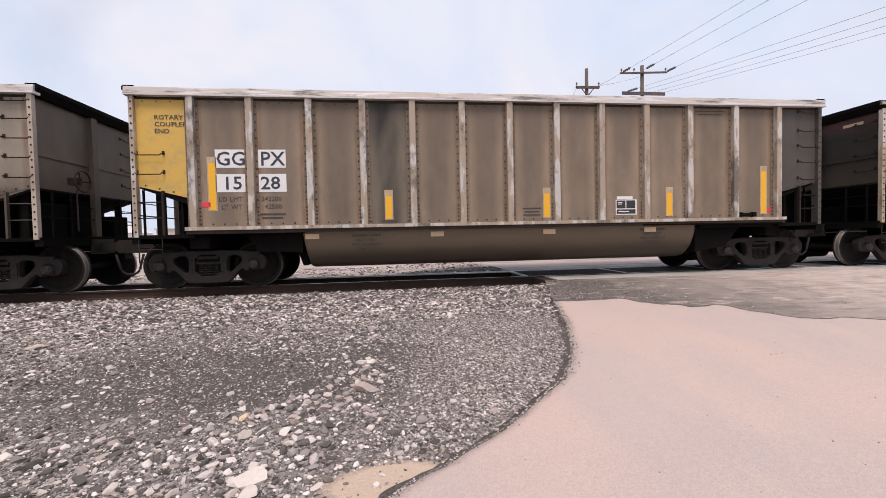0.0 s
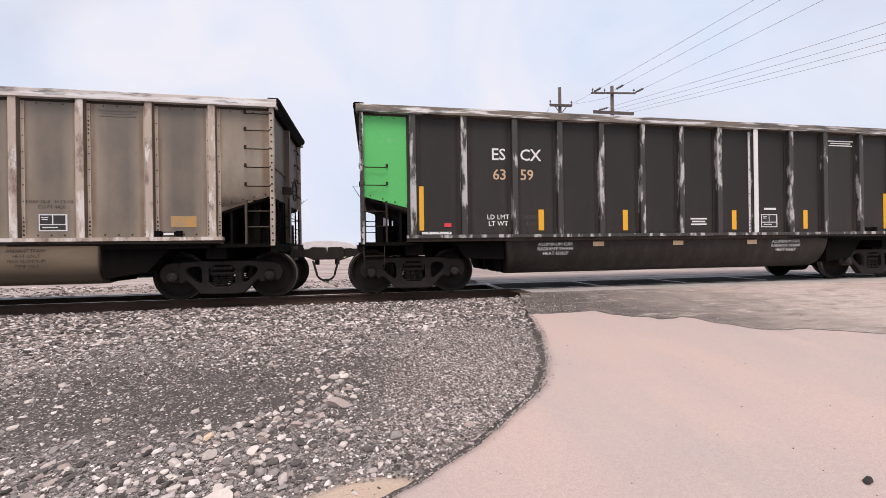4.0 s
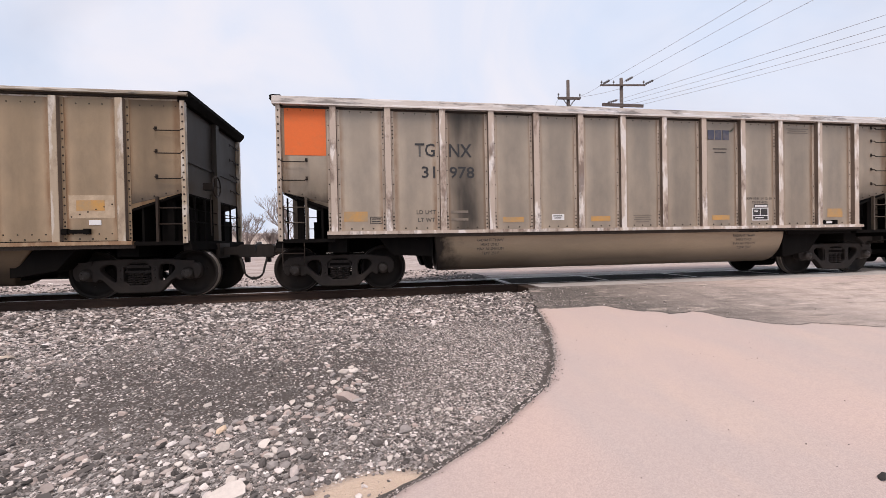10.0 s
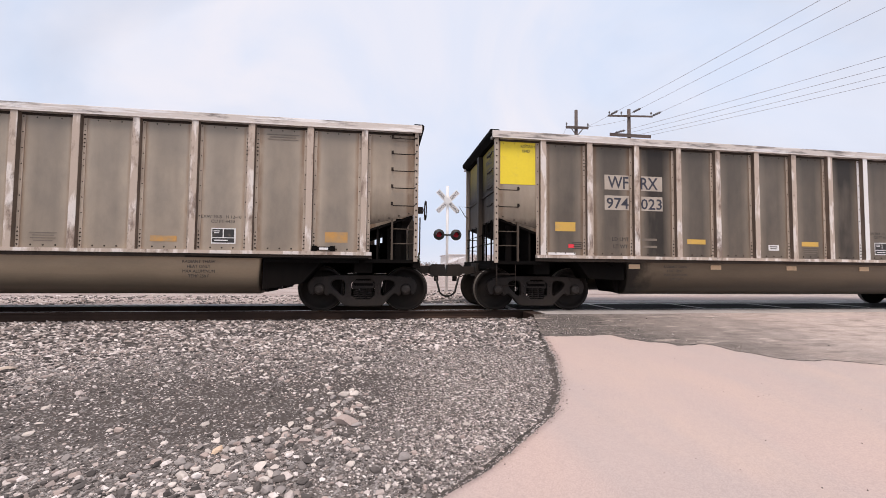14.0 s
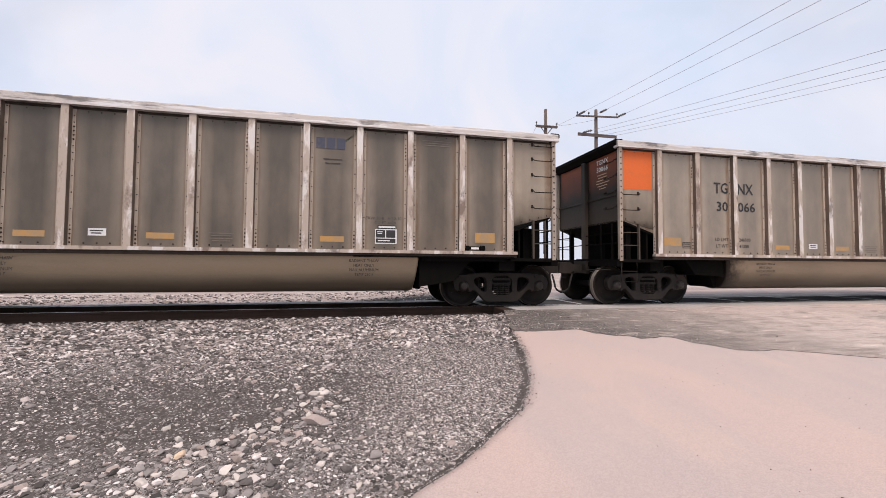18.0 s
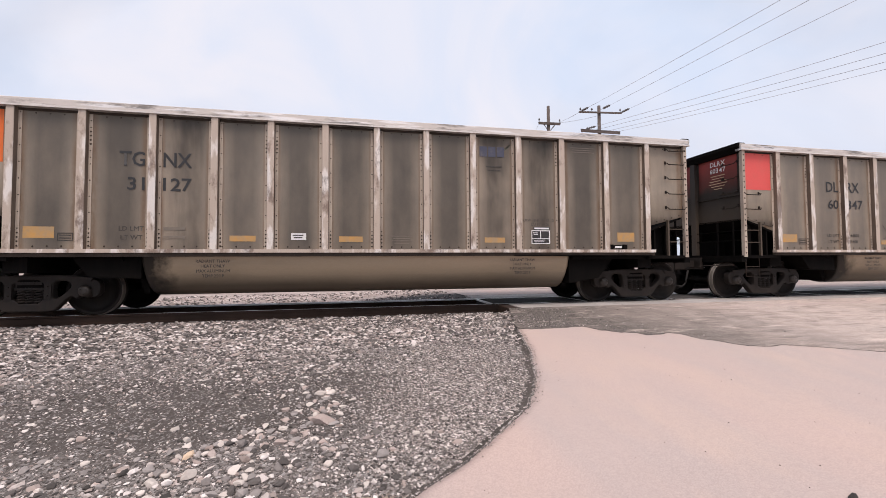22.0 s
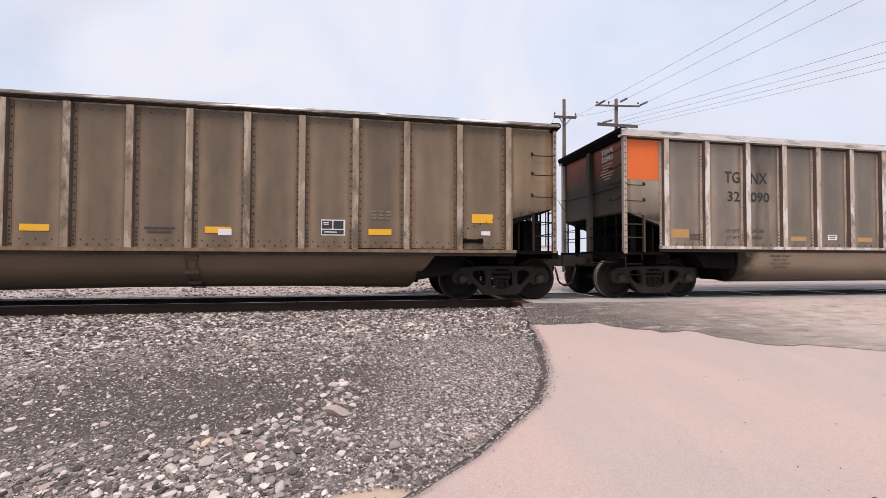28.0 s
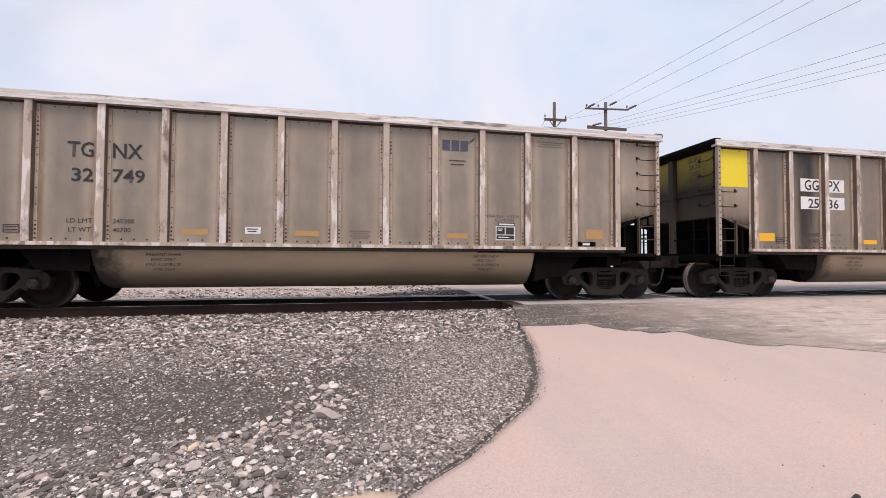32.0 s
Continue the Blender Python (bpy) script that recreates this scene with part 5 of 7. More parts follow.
def gondola(spec):
    style = spec["style"]
    sheet, sooty, post, cap, tub, end = STYLE[style]
    is_tan = style in ("tan", "olive")
    sheet = spec.get("sheet", sheet)
    tub = spec.get("tub", tub)
    car = new("gondola_car")
    tagged(car, spec["label"], "train car", "coal cars of the train")
    underframe_parts(car)
    put("car_floor", floor_mesh(), ["frame_iron"], car)
    for side in (0, 180):
        off = (0, 0, 0) if side == 0 else (BODY, 0, 0)
        put("top_chord", cap_mesh(Z_TOP - 0.075) if is_tan else cap_mesh(), [cap, "cap_lip" if style == "grey" or style == "brown" else cap], car, off, (0, 0, side), "worn top chord")
        # dark strips just below the chord: its shadow put into their colour
        if is_tan:
            put("top_rail", cached("top_rail:", lambda bm: box(bm, -0.02, BODY + 0.02, -SIDE - 0.05, -SIDE + 0.02, Z_HIGH + 0.03, Z_TOP - 0.077)), ["seam"], car, off, (0, 0, side))
            put("top_strip", cached("top_strip:", lambda bm: box(bm, 0.02, BODY - 0.02, -SIDE - 0.006, -SIDE + 0.02, Z_HIGH + 0.001, Z_HIGH + 0.028)), [post], car, off, (0, 0, side))
        else:
            put("top_seam", cached("top_seam:", lambda bm: box(bm, 0.02, BODY - 0.02, -SIDE - 0.012, -SIDE, Z_HIGH - 0.065, Z_HIGH - 0.021)), ["seam"], car, off, (0, 0, side))
        put("side_sill", sill_mesh(Z_LOW_TALL if is_tan else Z_LOW), [sheet if is_tan else post, "rivet"], car, off, (0, 0, side))
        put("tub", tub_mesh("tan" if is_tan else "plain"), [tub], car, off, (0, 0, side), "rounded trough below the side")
        for i in range(14):
            mid = (BAYS[i] + BAYS[i + 1]) / 2
            mat = sheet
            if side == 0:
                if i in spec.get("soot", (3,)):
                    mat = sooty
                if i == 13:
                    mat = spec.get("right_end", end)
                if i == 0:
                    mat = spec.get("left_end", end)
            at = (mid, -SIDE, 0) if side == 0 else (BODY - mid, SIDE, 0)
            put("side_panel", panel_mesh(i, is_tan), [mat, "rivet"], car, at, (0, 0, side))
        for i, x in enumerate(POSTS):
            mat = "white_patch" if (side == 0 and i in spec.get("white_posts", ())) else post
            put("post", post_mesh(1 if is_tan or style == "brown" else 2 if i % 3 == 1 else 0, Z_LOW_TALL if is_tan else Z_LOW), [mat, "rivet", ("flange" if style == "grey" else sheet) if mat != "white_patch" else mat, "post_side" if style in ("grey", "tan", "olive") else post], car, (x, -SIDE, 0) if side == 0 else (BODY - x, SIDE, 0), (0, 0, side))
        for x in (0.05, BODY - 0.05):
            put("corner_post", corner_post_mesh(), ["flange" if style == "grey" else "dark_end" if style == "brown" and x > 1 else post, "rivet"], car, (x, -SIDE - 0.02, 0) if side == 0 else (BODY - x, SIDE + 0.02, 0), (0, 0, side))
    for side in (0, 180):
        off = (0, 0, 0) if side == 0 else (BODY, 0, 0)
        turn = (0, 0, side)
        # leading ends darker, trailing ends lighter; both tones hold soot and painted shade
        end_mat = "pale_shaded_end" if side and not is_tan else "shaded_soot_end"

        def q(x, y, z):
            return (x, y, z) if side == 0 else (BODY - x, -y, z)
        put("end_wall", end_wall_mesh(), [end_mat], car, q(0.10, 0, 0), turn, "soot-stained end wall with shade in its colour" if side == 0 else "lighter sooted end wall with shade in its colour")
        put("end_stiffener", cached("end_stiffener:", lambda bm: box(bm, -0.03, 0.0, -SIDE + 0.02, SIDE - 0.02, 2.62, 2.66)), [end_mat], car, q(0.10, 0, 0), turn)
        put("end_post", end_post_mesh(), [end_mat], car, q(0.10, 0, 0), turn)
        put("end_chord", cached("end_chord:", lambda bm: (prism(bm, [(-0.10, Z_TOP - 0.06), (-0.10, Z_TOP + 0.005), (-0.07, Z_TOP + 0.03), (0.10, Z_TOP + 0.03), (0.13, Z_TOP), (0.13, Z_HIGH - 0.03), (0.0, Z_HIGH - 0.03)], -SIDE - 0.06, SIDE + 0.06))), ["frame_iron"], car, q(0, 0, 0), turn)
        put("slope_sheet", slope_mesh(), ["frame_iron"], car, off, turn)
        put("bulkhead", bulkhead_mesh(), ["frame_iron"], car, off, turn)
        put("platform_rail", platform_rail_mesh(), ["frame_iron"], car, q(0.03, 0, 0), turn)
        put("coupler", coupler_mesh(), ["cast"], car, off, turn)
        put("air_hose", hose_mesh(), ["rubber"], car, off if side == 0 else (BODY, -0.64, 0), turn)
        put("stirrup_step", step_mesh(), ["bar_iron"], car, q(0.04, -SIDE - 0.03, 0), turn)
        for y in (-1, 1):
            put("ladder", ladder_mesh(), ["bar_iron" if style != "grey" else "shaded_soot_end"], car, (0.06, y * (SIDE + 0.03), 0) if side == 0 else (BODY - 0.06, y * (SIDE + 0.03), 0), turn)
        for z in (3.42, 3.05, 2.68, 2.30):
            put("grab_iron", grab_mesh(0.42), ["bar_iron"], car, q(0.07, -0.92, z), (0, 0, side - 90))
        truck(car, 1.105 if side == 0 else BODY - 1.105)
    rungs = (3.62, 3.30, 2.95, 2.60, 2.24) if style in ("grey",) else (3.62, 3.2, 2.85, 2.5, 2.12) if style in ("brown", "black") else (3.2, 2.78, 2.31)
    for z in rungs:
        put("grab_iron", grab_mesh(0.47), ["bar_iron"], car, (BODY - 0.54, -SIDE - 0.0, z - 0.05), label="dark iron ladder rung")
    for z in ((2.60, 2.24) if style not in ("tan", "olive") else (2.24,)):
        put("grab_iron", grab_mesh(0.47), ["bar_iron"], car, (0.08, -SIDE - 0.0, z), label="dark iron handhold")
    put("brake_wheel", handwheel_mesh(), ["bar_iron"], car, (BODY + 0.22, -0.72, 2.22), label="round hand brake wheel")
    put("cut_lever", bent_wire_mesh(), ["bar_iron"], car, (0.02, 1.25, 2.62))
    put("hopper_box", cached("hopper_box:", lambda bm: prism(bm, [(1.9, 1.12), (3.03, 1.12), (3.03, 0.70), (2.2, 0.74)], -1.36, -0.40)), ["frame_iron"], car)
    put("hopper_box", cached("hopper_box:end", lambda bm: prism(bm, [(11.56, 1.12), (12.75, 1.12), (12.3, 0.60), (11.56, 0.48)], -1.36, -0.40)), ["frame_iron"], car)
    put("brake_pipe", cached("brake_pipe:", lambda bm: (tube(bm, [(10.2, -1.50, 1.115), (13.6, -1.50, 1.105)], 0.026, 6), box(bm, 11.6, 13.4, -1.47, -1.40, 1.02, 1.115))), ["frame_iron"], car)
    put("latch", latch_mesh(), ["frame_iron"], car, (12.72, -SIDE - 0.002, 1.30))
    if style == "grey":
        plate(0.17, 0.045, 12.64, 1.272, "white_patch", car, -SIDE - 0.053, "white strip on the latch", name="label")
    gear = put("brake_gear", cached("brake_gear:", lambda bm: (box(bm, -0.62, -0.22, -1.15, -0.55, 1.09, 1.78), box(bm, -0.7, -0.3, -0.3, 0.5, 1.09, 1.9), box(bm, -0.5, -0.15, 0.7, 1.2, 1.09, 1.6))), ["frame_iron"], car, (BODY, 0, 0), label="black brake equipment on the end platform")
    marks(car, spec, style)
    return car


def mid_of(i):
    return (BAYS[i] + BAYS[i + 1]) / 2


def thaw_text(car, x, mat="letter_black"):
    for k, s in enumerate(("RADIANT THAW", "HEAT ONLY", "MAX ALUMINUM", "TEMP 250 F")):
        letters(s, 0.058, x, 0.985 - 0.092 * k, mat, car, "middle", -1.437 + 0.004 * k, 0.92)


def marks(car, spec, style):
    """All that is painted, stencilled or stuck on the near side and the ends."""
    paint = spec.get("paint")
    ink = spec.get("ink", "letter_black")
    if style == "grey":
        if paint:
            plate(0.78, 0.93, 0.15, 2.74, paint, car, None, "painted square marking the rotary coupler end")
        split = 3.25
        a, b = spec["mark"], spec["number"]
        if spec.get("patched"):
            for z, h in ((2.71, 0.33), (2.26, 0.32)):
                plate(0.58, h, split - 0.72, z, spec["patched"], car)
                plate(0.52, h, split + 0.16, z, spec["patched"], car)
            zz = (2.74, 2.29)
        else:
            zz = (2.75, 2.31)
        if spec.get("top_patch"):
            plate(0.53, 0.30, split - 0.67, 2.735, "white_patch", car)
            plate(0.47, 0.30, split + 0.145, 2.735, "white_patch", car)
        letters(a[0], 0.27, split - 0.15, zz[0], ink, car, "right", Y_MARK - 0.004, 0.86)
        letters(a[1], 0.27, split + 0.15, zz[0], ink, car, "left", Y_MARK - 0.004, 0.86)
        letters(b[0], 0.24, split - 0.15, zz[1], ink, car, "right", Y_MARK - 0.004, 1.1)
        letters(b[1], 0.24, split + 0.15, zz[1], ink, car, "left", Y_MARK - 0.004, 1.1)
        letters("LD LMT", 0.082, 2.70, 1.57, "letter_faded", car)
        letters("LT WT", 0.082, 2.73, 1.41, "letter_faded", car)
        load = spec.get("load", ("", ""))
        for z, s in ((1.57, load[0]), (1.41, load[1])):
            if s:
                letters(s, 0.082, 3.42, z, "letter_faded", car)
            else:
                bars(car, 3.42, z + 0.02, 0.36, 1, "letter_faint", 0.05)
        refl = spec.get("reflector", "reflector_dusty")
        high = spec.get("high", 0.0)
        plate(0.46, 0.20, 1.25 + 0.4 * high, 1.43 + high, refl, car, None, "dusty yellow reflector", name="reflector")
        for i in spec.get("small_reflectors", (4, 6, 9)):
            plate(0.46, 0.11, mid_of(i) - 0.24, 1.385 + 0.45 * high, refl, car, None, "dusty yellow reflector", name="reflector")
        plate(0.44, 0.21, mid_of(12) - 0.22, 1.42 + high, refl, car, None, "dusty yellow reflector", name="reflector")
        at = spec.get("stencil_bay", 10)
        if high:
            plate(0.13, 0.08, 1.68, 1.40, "red_tape", car, Y_MARK, name="reflector")
            plate(0.62, 0.05, 1.22, 1.245, "white_patch", car, name="label")
            letters("ROTARY", 0.06, 0.60, 3.54, "letter_faded", car, "left", Y_MARK - 0.004)
            letters("END", 0.06, 0.64, 3.44, "letter_faded", car, "left", Y_MARK - 0.004)
        bars(car, 1.79, 1.47, 0.18, 2, "letter_faded", 0.02, 0.03, ragged=False)
        put("stencil_frame", cached("stencil_frame:", lambda bm: [prism(bm, q, -0.003, 0) for q in ([(0, 0), (0.24, 0), (0.24, 0.014), (0, 0.014)], [(0, 0.13), (0.24, 0.13), (0.24, 0.144), (0, 0.144)], [(0, 0.014), (0.012, 0.014), (0.012, 0.13), (0, 0.13)], [(0.228, 0.014), (0.24, 0.014), (0.24, 0.13), (0.228, 0.13)])]), ["letter_faded"], car, (1.76, Y_MARK, 1.38))
        lb = mid_of(spec.get("label_bay", 5))
        plate(0.28, 0.13, lb - 0.14, 1.42, "white_patch", car, None, "white paper label", name="label")
        bars(car, lb - 0.11, 1.50, 0.2, 2, "letter_faded", 0.02, 0.025)
        bars(car, mid_of(7) - 0.22, 1.50, 0.44, 4, "letter_faint", 0.016, 0.032)
        letters("EXW 10-8   H 12-10", 0.06, mid_of(at) - 0.38, 1.85, "letter_faded", car)
        letters("CU FT 4420", 0.06, mid_of(at) - 0.2, 1.76, "letter_faded", car)
        consolidated_stencil(car, mid_of(at) - 0.16, 1.36)
        if spec.get("logo"):
            plate(0.38, 0.075, mid_of(10) - 0.14, 1.665, "black_patch", car, name="stencil_field")
            bars(car, mid_of(10) - 0.12, 1.685, 0.34, 1, "white_patch", 0.035)
        bars(car, mid_of(11) - 0.30, 3.53, 0.62, 3, "letter_faint", 0.018, 0.03)
        if spec.get("logo"):
            # company mark, drawn as plain shapes
            x = mid_of(9) - 0.34
            for k in range(3):
                plate(0.165, 0.22, x + 0.195 * k, 3.24, "logo_blue", car, Y_MARK, "plain blue company mark", name="logo_block")
            put("logo_swoosh", cached("logo_swoosh:", lambda bm: prism(bm, [(0, 0), (0.13, 0.06), (0.22, 0.17), (0.15, 0.08)], -0.003, 0)), ["logo_green"], car, (x + 0.50, Y_MARK, 3.38))
            bars(car, mid_of(9) - 0.20, 3.02, 0.36, 2, "letter_faded", 0.02, 0.06)
        for x in spec.get("labels", ()):
            plate(0.27, 0.10, x, 0.96, "pale_label", car, -1.434, "cream label", name="label")
        if not spec.get("labels"):
            thaw_text(car, 4.25)
            thaw_text(car, 10.42)
        else:
            thaw_text(car, 4.25, "letter_faded")
            thaw_text(car, 10.3, "letter_faded")
        if paint:
            # the end wall: painted upper half with its own writing
            plate(1.16, 0.98, 0.098 - 0.002, 2.70, "end_" + paint, car, -0.14, "sooted painted square on the end wall, shade in its colour", -90)
            plate(1.16, 0.98, 0.098 - 0.002, 2.70, "end_" + paint, car, 1.32, "sooted painted square on the end wall, shade in its colour", -90)
            tone = "letter_black" if paint == "yellow" else "letter_white"
            letters(a[0] + a[1], 0.125, 0.09, 3.49, tone, car, "middle", -0.74, 1.0, "", -90)
            letters(b[0] + b[1], 0.125, 0.09, 3.31, tone, car, "middle", -0.74, 1.1, "", -90)
            for k in range(6):
                w = (0.5, 0.42, 0.6, 0.66, 0.5, 0.3)[k]
                put("small_print", rect_mesh(round(0.85 * w, 2), 0.018), ["letter_faded" if paint == "yellow" else "pale_label"], car, (0.09, -0.74 + 0.42 * w, 3.22 - 0.07 * k), (0, 0, -90))
    elif style in ("tan", "olive"):
        split = 3.25
        if paint:
            plate(0.86, 0.45, 0.13, 3.18, paint, car, None, "faded maroon band on the end bay")
            plate(0.45, 0.07, 0.35, 3.47, "white_patch", car, Y_MARK, name="label")
        if paint:
            plate(1.26, 0.45, 0.096, 3.20, "end_pink", car, -0.10, "sooted maroon band on the end wall, shade in its colour", -90)
            plate(1.26, 0.45, 0.096, 3.20, "end_pink", car, 1.36, "sooted maroon band on the end wall, shade in its colour", -90)
            plate(0.45, 0.07, 0.091, 3.47, "pale_label", car, -0.62, "", -90, "label")
        if spec.get("top_band"):
            for yy in (-0.10, 1.36):
                plate(1.26, 1.68, 0.096, 2.02, "end_grey", car, yy, "sooty bare grey sheet on the end wall, shade in its colour", -90, "bare_sheet")
                plate(1.26, 0.27, 0.091, 3.41, "end_pink", car, yy, "dull red band on the end wall", -90)
            plate(0.38, 0.10, 0.086, 3.49, "white_patch", car, -0.75, "", -90, "label")
        if spec.get("top_band"):
            plate(0.86, 0.27, 0.12, 3.41, "rust_red", car, None, "dull red band on the end bay")
        a, b = spec["mark"], spec["number"]
        if spec.get("patched") == "grey":
            plate(0.80, 0.27, 2.22, 2.62, "grey_patch", car)
            letters(a[0] + a[1], 0.25, 2.30, 2.635, "letter_navy", car, "left", Y_MARK - 0.004)
            plate(0.80, 0.29, 2.22, 2.15, "black_patch", car)
            letters(b[0], 0.24, 2.98, 2.175, "letter_white", car, "right", Y_MARK - 0.004)
            letters(b[1], 0.24, 3.41, 2.175, "letter_white", car, "left", Y_MARK - 0.004, 1.05)
        elif spec.get("patched") == "white":
            for z in (2.62, 2.16):
                plate(0.56, 0.33, split - 0.72, z, "white_patch", car)
                plate(0.56, 0.33, split + 0.17, z, "white_patch", car)
            letters(a[0], 0.26, split - 0.52, 2.655, "letter_faded", car, "left", Y_MARK - 0.004)
            letters(a[1], 0.26, split + 0.20, 2.655, "letter_faded", car, "left", Y_MARK - 0.004)
            letters(b[0], 0.26, split - 0.22, 2.195, "letter_black", car, "right", Y_MARK - 0.004)
            letters(b[1], 0.26, split + 0.19, 2.195, "letter_faded", car, "left", Y_MARK - 0.004)
        else:
            plate(0.50, 0.27, split - 0.72, 2.55, "grey_patch", car)
            plate(0.42, 0.27, split + 0.22, 2.55, "grey_patch", car)
            letters(a[0], 0.25, split - 0.62, 2.56, "letter_navy", car, "left", Y_MARK - 0.004)
            letters(a[1], 0.25, split + 0.26, 2.56, "letter_navy", car, "left", Y_MARK - 0.004)
            letters(b[0], 0.22, split - 0.38, 2.15, "letter_black", car, "right", Y_MARK - 0.004, 1.1)
            letters(b[1], 0.22, split + 0.26, 2.15, "letter_black", car, "left", Y_MARK - 0.004, 1.1)
        letters("LD LMT", 0.08, 2.66, 1.45, "letter_faint", car)
        letters("LT WT", 0.08, 2.68, 1.28, "letter_faint", car)
        bars(car, 3.45, 1.48, 0.32, 2, "letter_faint", 0.05, 0.11)
        bright = style == "olive" and spec.get("bright")
        for i in (1, 4, 7, 10, 12):
            w = 0.78 if i == 1 else 0.74
            big = i in (1, 12)
            z = 1.66 if big else 1.38
            x = mid_of(i) - w / 2
            if not bright:
                plate(w, 0.42 if big else 0.28, x, z - (0.12 if big else 0.04), "olive_spot" if style == "olive" else "clean_spot", car, None, "wiped clean strip", name="wiped_strip")
            plate(0.46, 0.19 if big else 0.12, x + 0.12, z + (0.02 if big else 0.02), "reflector" if bright else "reflector_dusty", car, Y_MARK, "yellow reflector", name="reflector")
        consolidated_stencil(car, mid_of(9) - 0.12, 1.38, 1.05)
        plate(0.24, 0.12, mid_of(7) - 0.02, 1.36, "white_patch", car, Y_MARK - 0.003, name="label")
        plate(0.2, 0.09, mid_of(12) - 0.05, 1.42, "white_patch", car, Y_MARK - 0.003, name="label")
        bars(car, mid_of(6) - 0.28, 1.46, 0.52, 2, "letter_faded", 0.04, 0.03)
        for k in range(3):
            bars(car, mid_of(10) - 0.20 + 0.15 * k, 1.86, 0.10, 3, "letter_faint", 0.035, 0.035)
        for x in spec.get("bands", ()):
            put("tub_band", tub_band_mesh(0.34), ["tub_band"], car, (x, 0, 0))
        for x in spec.get("labels", ()):
            plate(0.26, 0.11, x, 0.92, "pale_label", car, -1.432, "cream label", name="label")
    else:
        ink = "letter_white" if style == "black" else "letter_navy"
        if style == "brown":
            for z in (2.37, 1.90):
                plate(0.54, 0.35, 1.47, z, "white_patch", car)
                plate(0.52, 0.35, 2.26, z, "white_patch", car)
            letters("GG", 0.27, 1.50, 2.41, ink, car, "left", Y_MARK - 0.004)
            letters("PX", 0.27, 2.32, 2.41, ink, car, "left", Y_MARK - 0.004)
            letters("15", 0.25, 1.95, 1.95, ink, car, "right", Y_MARK - 0.004, 1.1)
            letters("28", 0.25, 2.30, 1.95, ink, car, "left", Y_MARK - 0.004, 1.1)
            for k, s in enumerate(("ROTARY", "COUPLER", "END")):
                letters(s, 0.085, 0.42, 3.28 - 0.13 * k, "letter_faded", car, "left", Y_MARK - 0.004, 1.1)
            letters("LD LMT", 0.09, 1.52, 1.72, "letter_faded", car)
            letters("LT WT", 0.09, 1.56, 1.57, "letter_faded", car)
            letters("242200", 0.09, 2.30, 1.72, "letter_faded", car)
            letters("42500", 0.09, 2.36, 1.57, "letter_faded", car)
            bars(car, 2.25, 1.45, 0.5, 2, "letter_faded", 0.03, 0.04)
            for x, z, hh in ((1.34, 1.56, 0.90), (4.70, 1.34, 0.46), (8.02, 1.32, 0.50), (10.82, 1.31, 0.50), (13.12, 1.33, 0.94)):
                plate(0.17, hh + 0.14, x - 0.022, z - 0.02, "olive_spot" if style == "olive" else "clean_spot", car, None, "wiped clean strip", name="wiped_strip")
                plate(0.125, hh, x, z, "reflector", car, Y_MARK, "bright yellow upright reflector", name="reflector")
            consolidated_stencil(car, 9.66, 1.34, 1.1)
            plate(0.36, 0.06, 9.66, 1.68, "white_patch", car, name="label")
            plate(0.16, 0.09, 1.20, 1.62, "red_tape", car, Y_MARK, name="reflector")
            plate(0.09, 0.09, 13.27, 1.36, "red_tape", car, Y_MARK, name="reflector")
            bars(car, 10.6 + 0.9, 3.58, 0.7, 2, "letter_faded", 0.02, 0.05)
            bars(car, 7.55, 1.50, 0.4, 3, "letter_faded", 0.02, 0.05)
            thaw_text(car, 4.3)
            thaw_text(car, 10.5)
        else:
            letters("ES", 0.25, 3.07, 2.82, ink, car, "right", Y_MARK - 0.004)
            letters("CX", 0.25, 3.40, 2.82, ink, car, "left", Y_MARK - 0.004)
            letters("63", 0.23, 3.07, 2.40, "pale_label", car, "right", Y_MARK - 0.004)
            letters("59", 0.23, 3.40, 2.40, "pale_label", car, "left", Y_MARK - 0.004)
            letters("LD LMT", 0.10, 2.65, 1.56, ink, car)
            letters("LT WT", 0.10, 2.68, 1.42, ink, car)
            letters("243900", 0.09, 3.44, 1.56, "letter_faded", car)
            letters("42100", 0.09, 3.5, 1.42, "letter_faded", car)
            for x, z, hh in ((1.17, 1.33, 0.91), (3.80, 1.32, 0.45), (5.82, 1.31, 0.46), (8.69, 1.31, 0.46), (10.75, 1.32, 0.46), (13.25, 1.31, 0.90)):
                plate(0.125, hh, x, z, "reflector", car, Y_MARK, "bright yellow upright reflector", name="reflector")
            consolidated_stencil(car, 9.55, 1.36, 1.05)
            bars(car, 9.6, 1.78, 0.34, 1, "letter_white", 0.05)
            bars(car, mid_of(7) - 0.22, 1.55, 0.44, 3, "letter_white", 0.035, 0.03)
            bars(car, mid_of(11) - 0.36, 3.50, 0.78, 3, "letter_white", 0.025, 0.03)
            plate(0.15, 0.08, 1.72, 1.40, "red_tape", car, Y_MARK, name="reflector")
            plate(0.62, 0.05, 1.25, 1.25, "white_patch", car, name="label")
            for x in (4.2, 10.25):
                for k, s in enumerate(("ALUMINUM CAR", "RADIANT THAW", "HEAT ONLY")):
                    letters(s, 0.07, x, 0.98 - 0.10 * k, "letter_white", car, "middle", -1.437 + 0.004 * k, 1.1)
        for x in spec.get("labels", ()):
            plate(0.27, 0.10, x, 0.96, "pale_label", car, -1.434, "cream label", name="label")
    for s, x, z, h, mat, yy in spec.get("tags", ()):
        letters(s, h, x, z, mat, car, "left", yy, 1.25, "sprayed scrawl", 0, "graffiti")


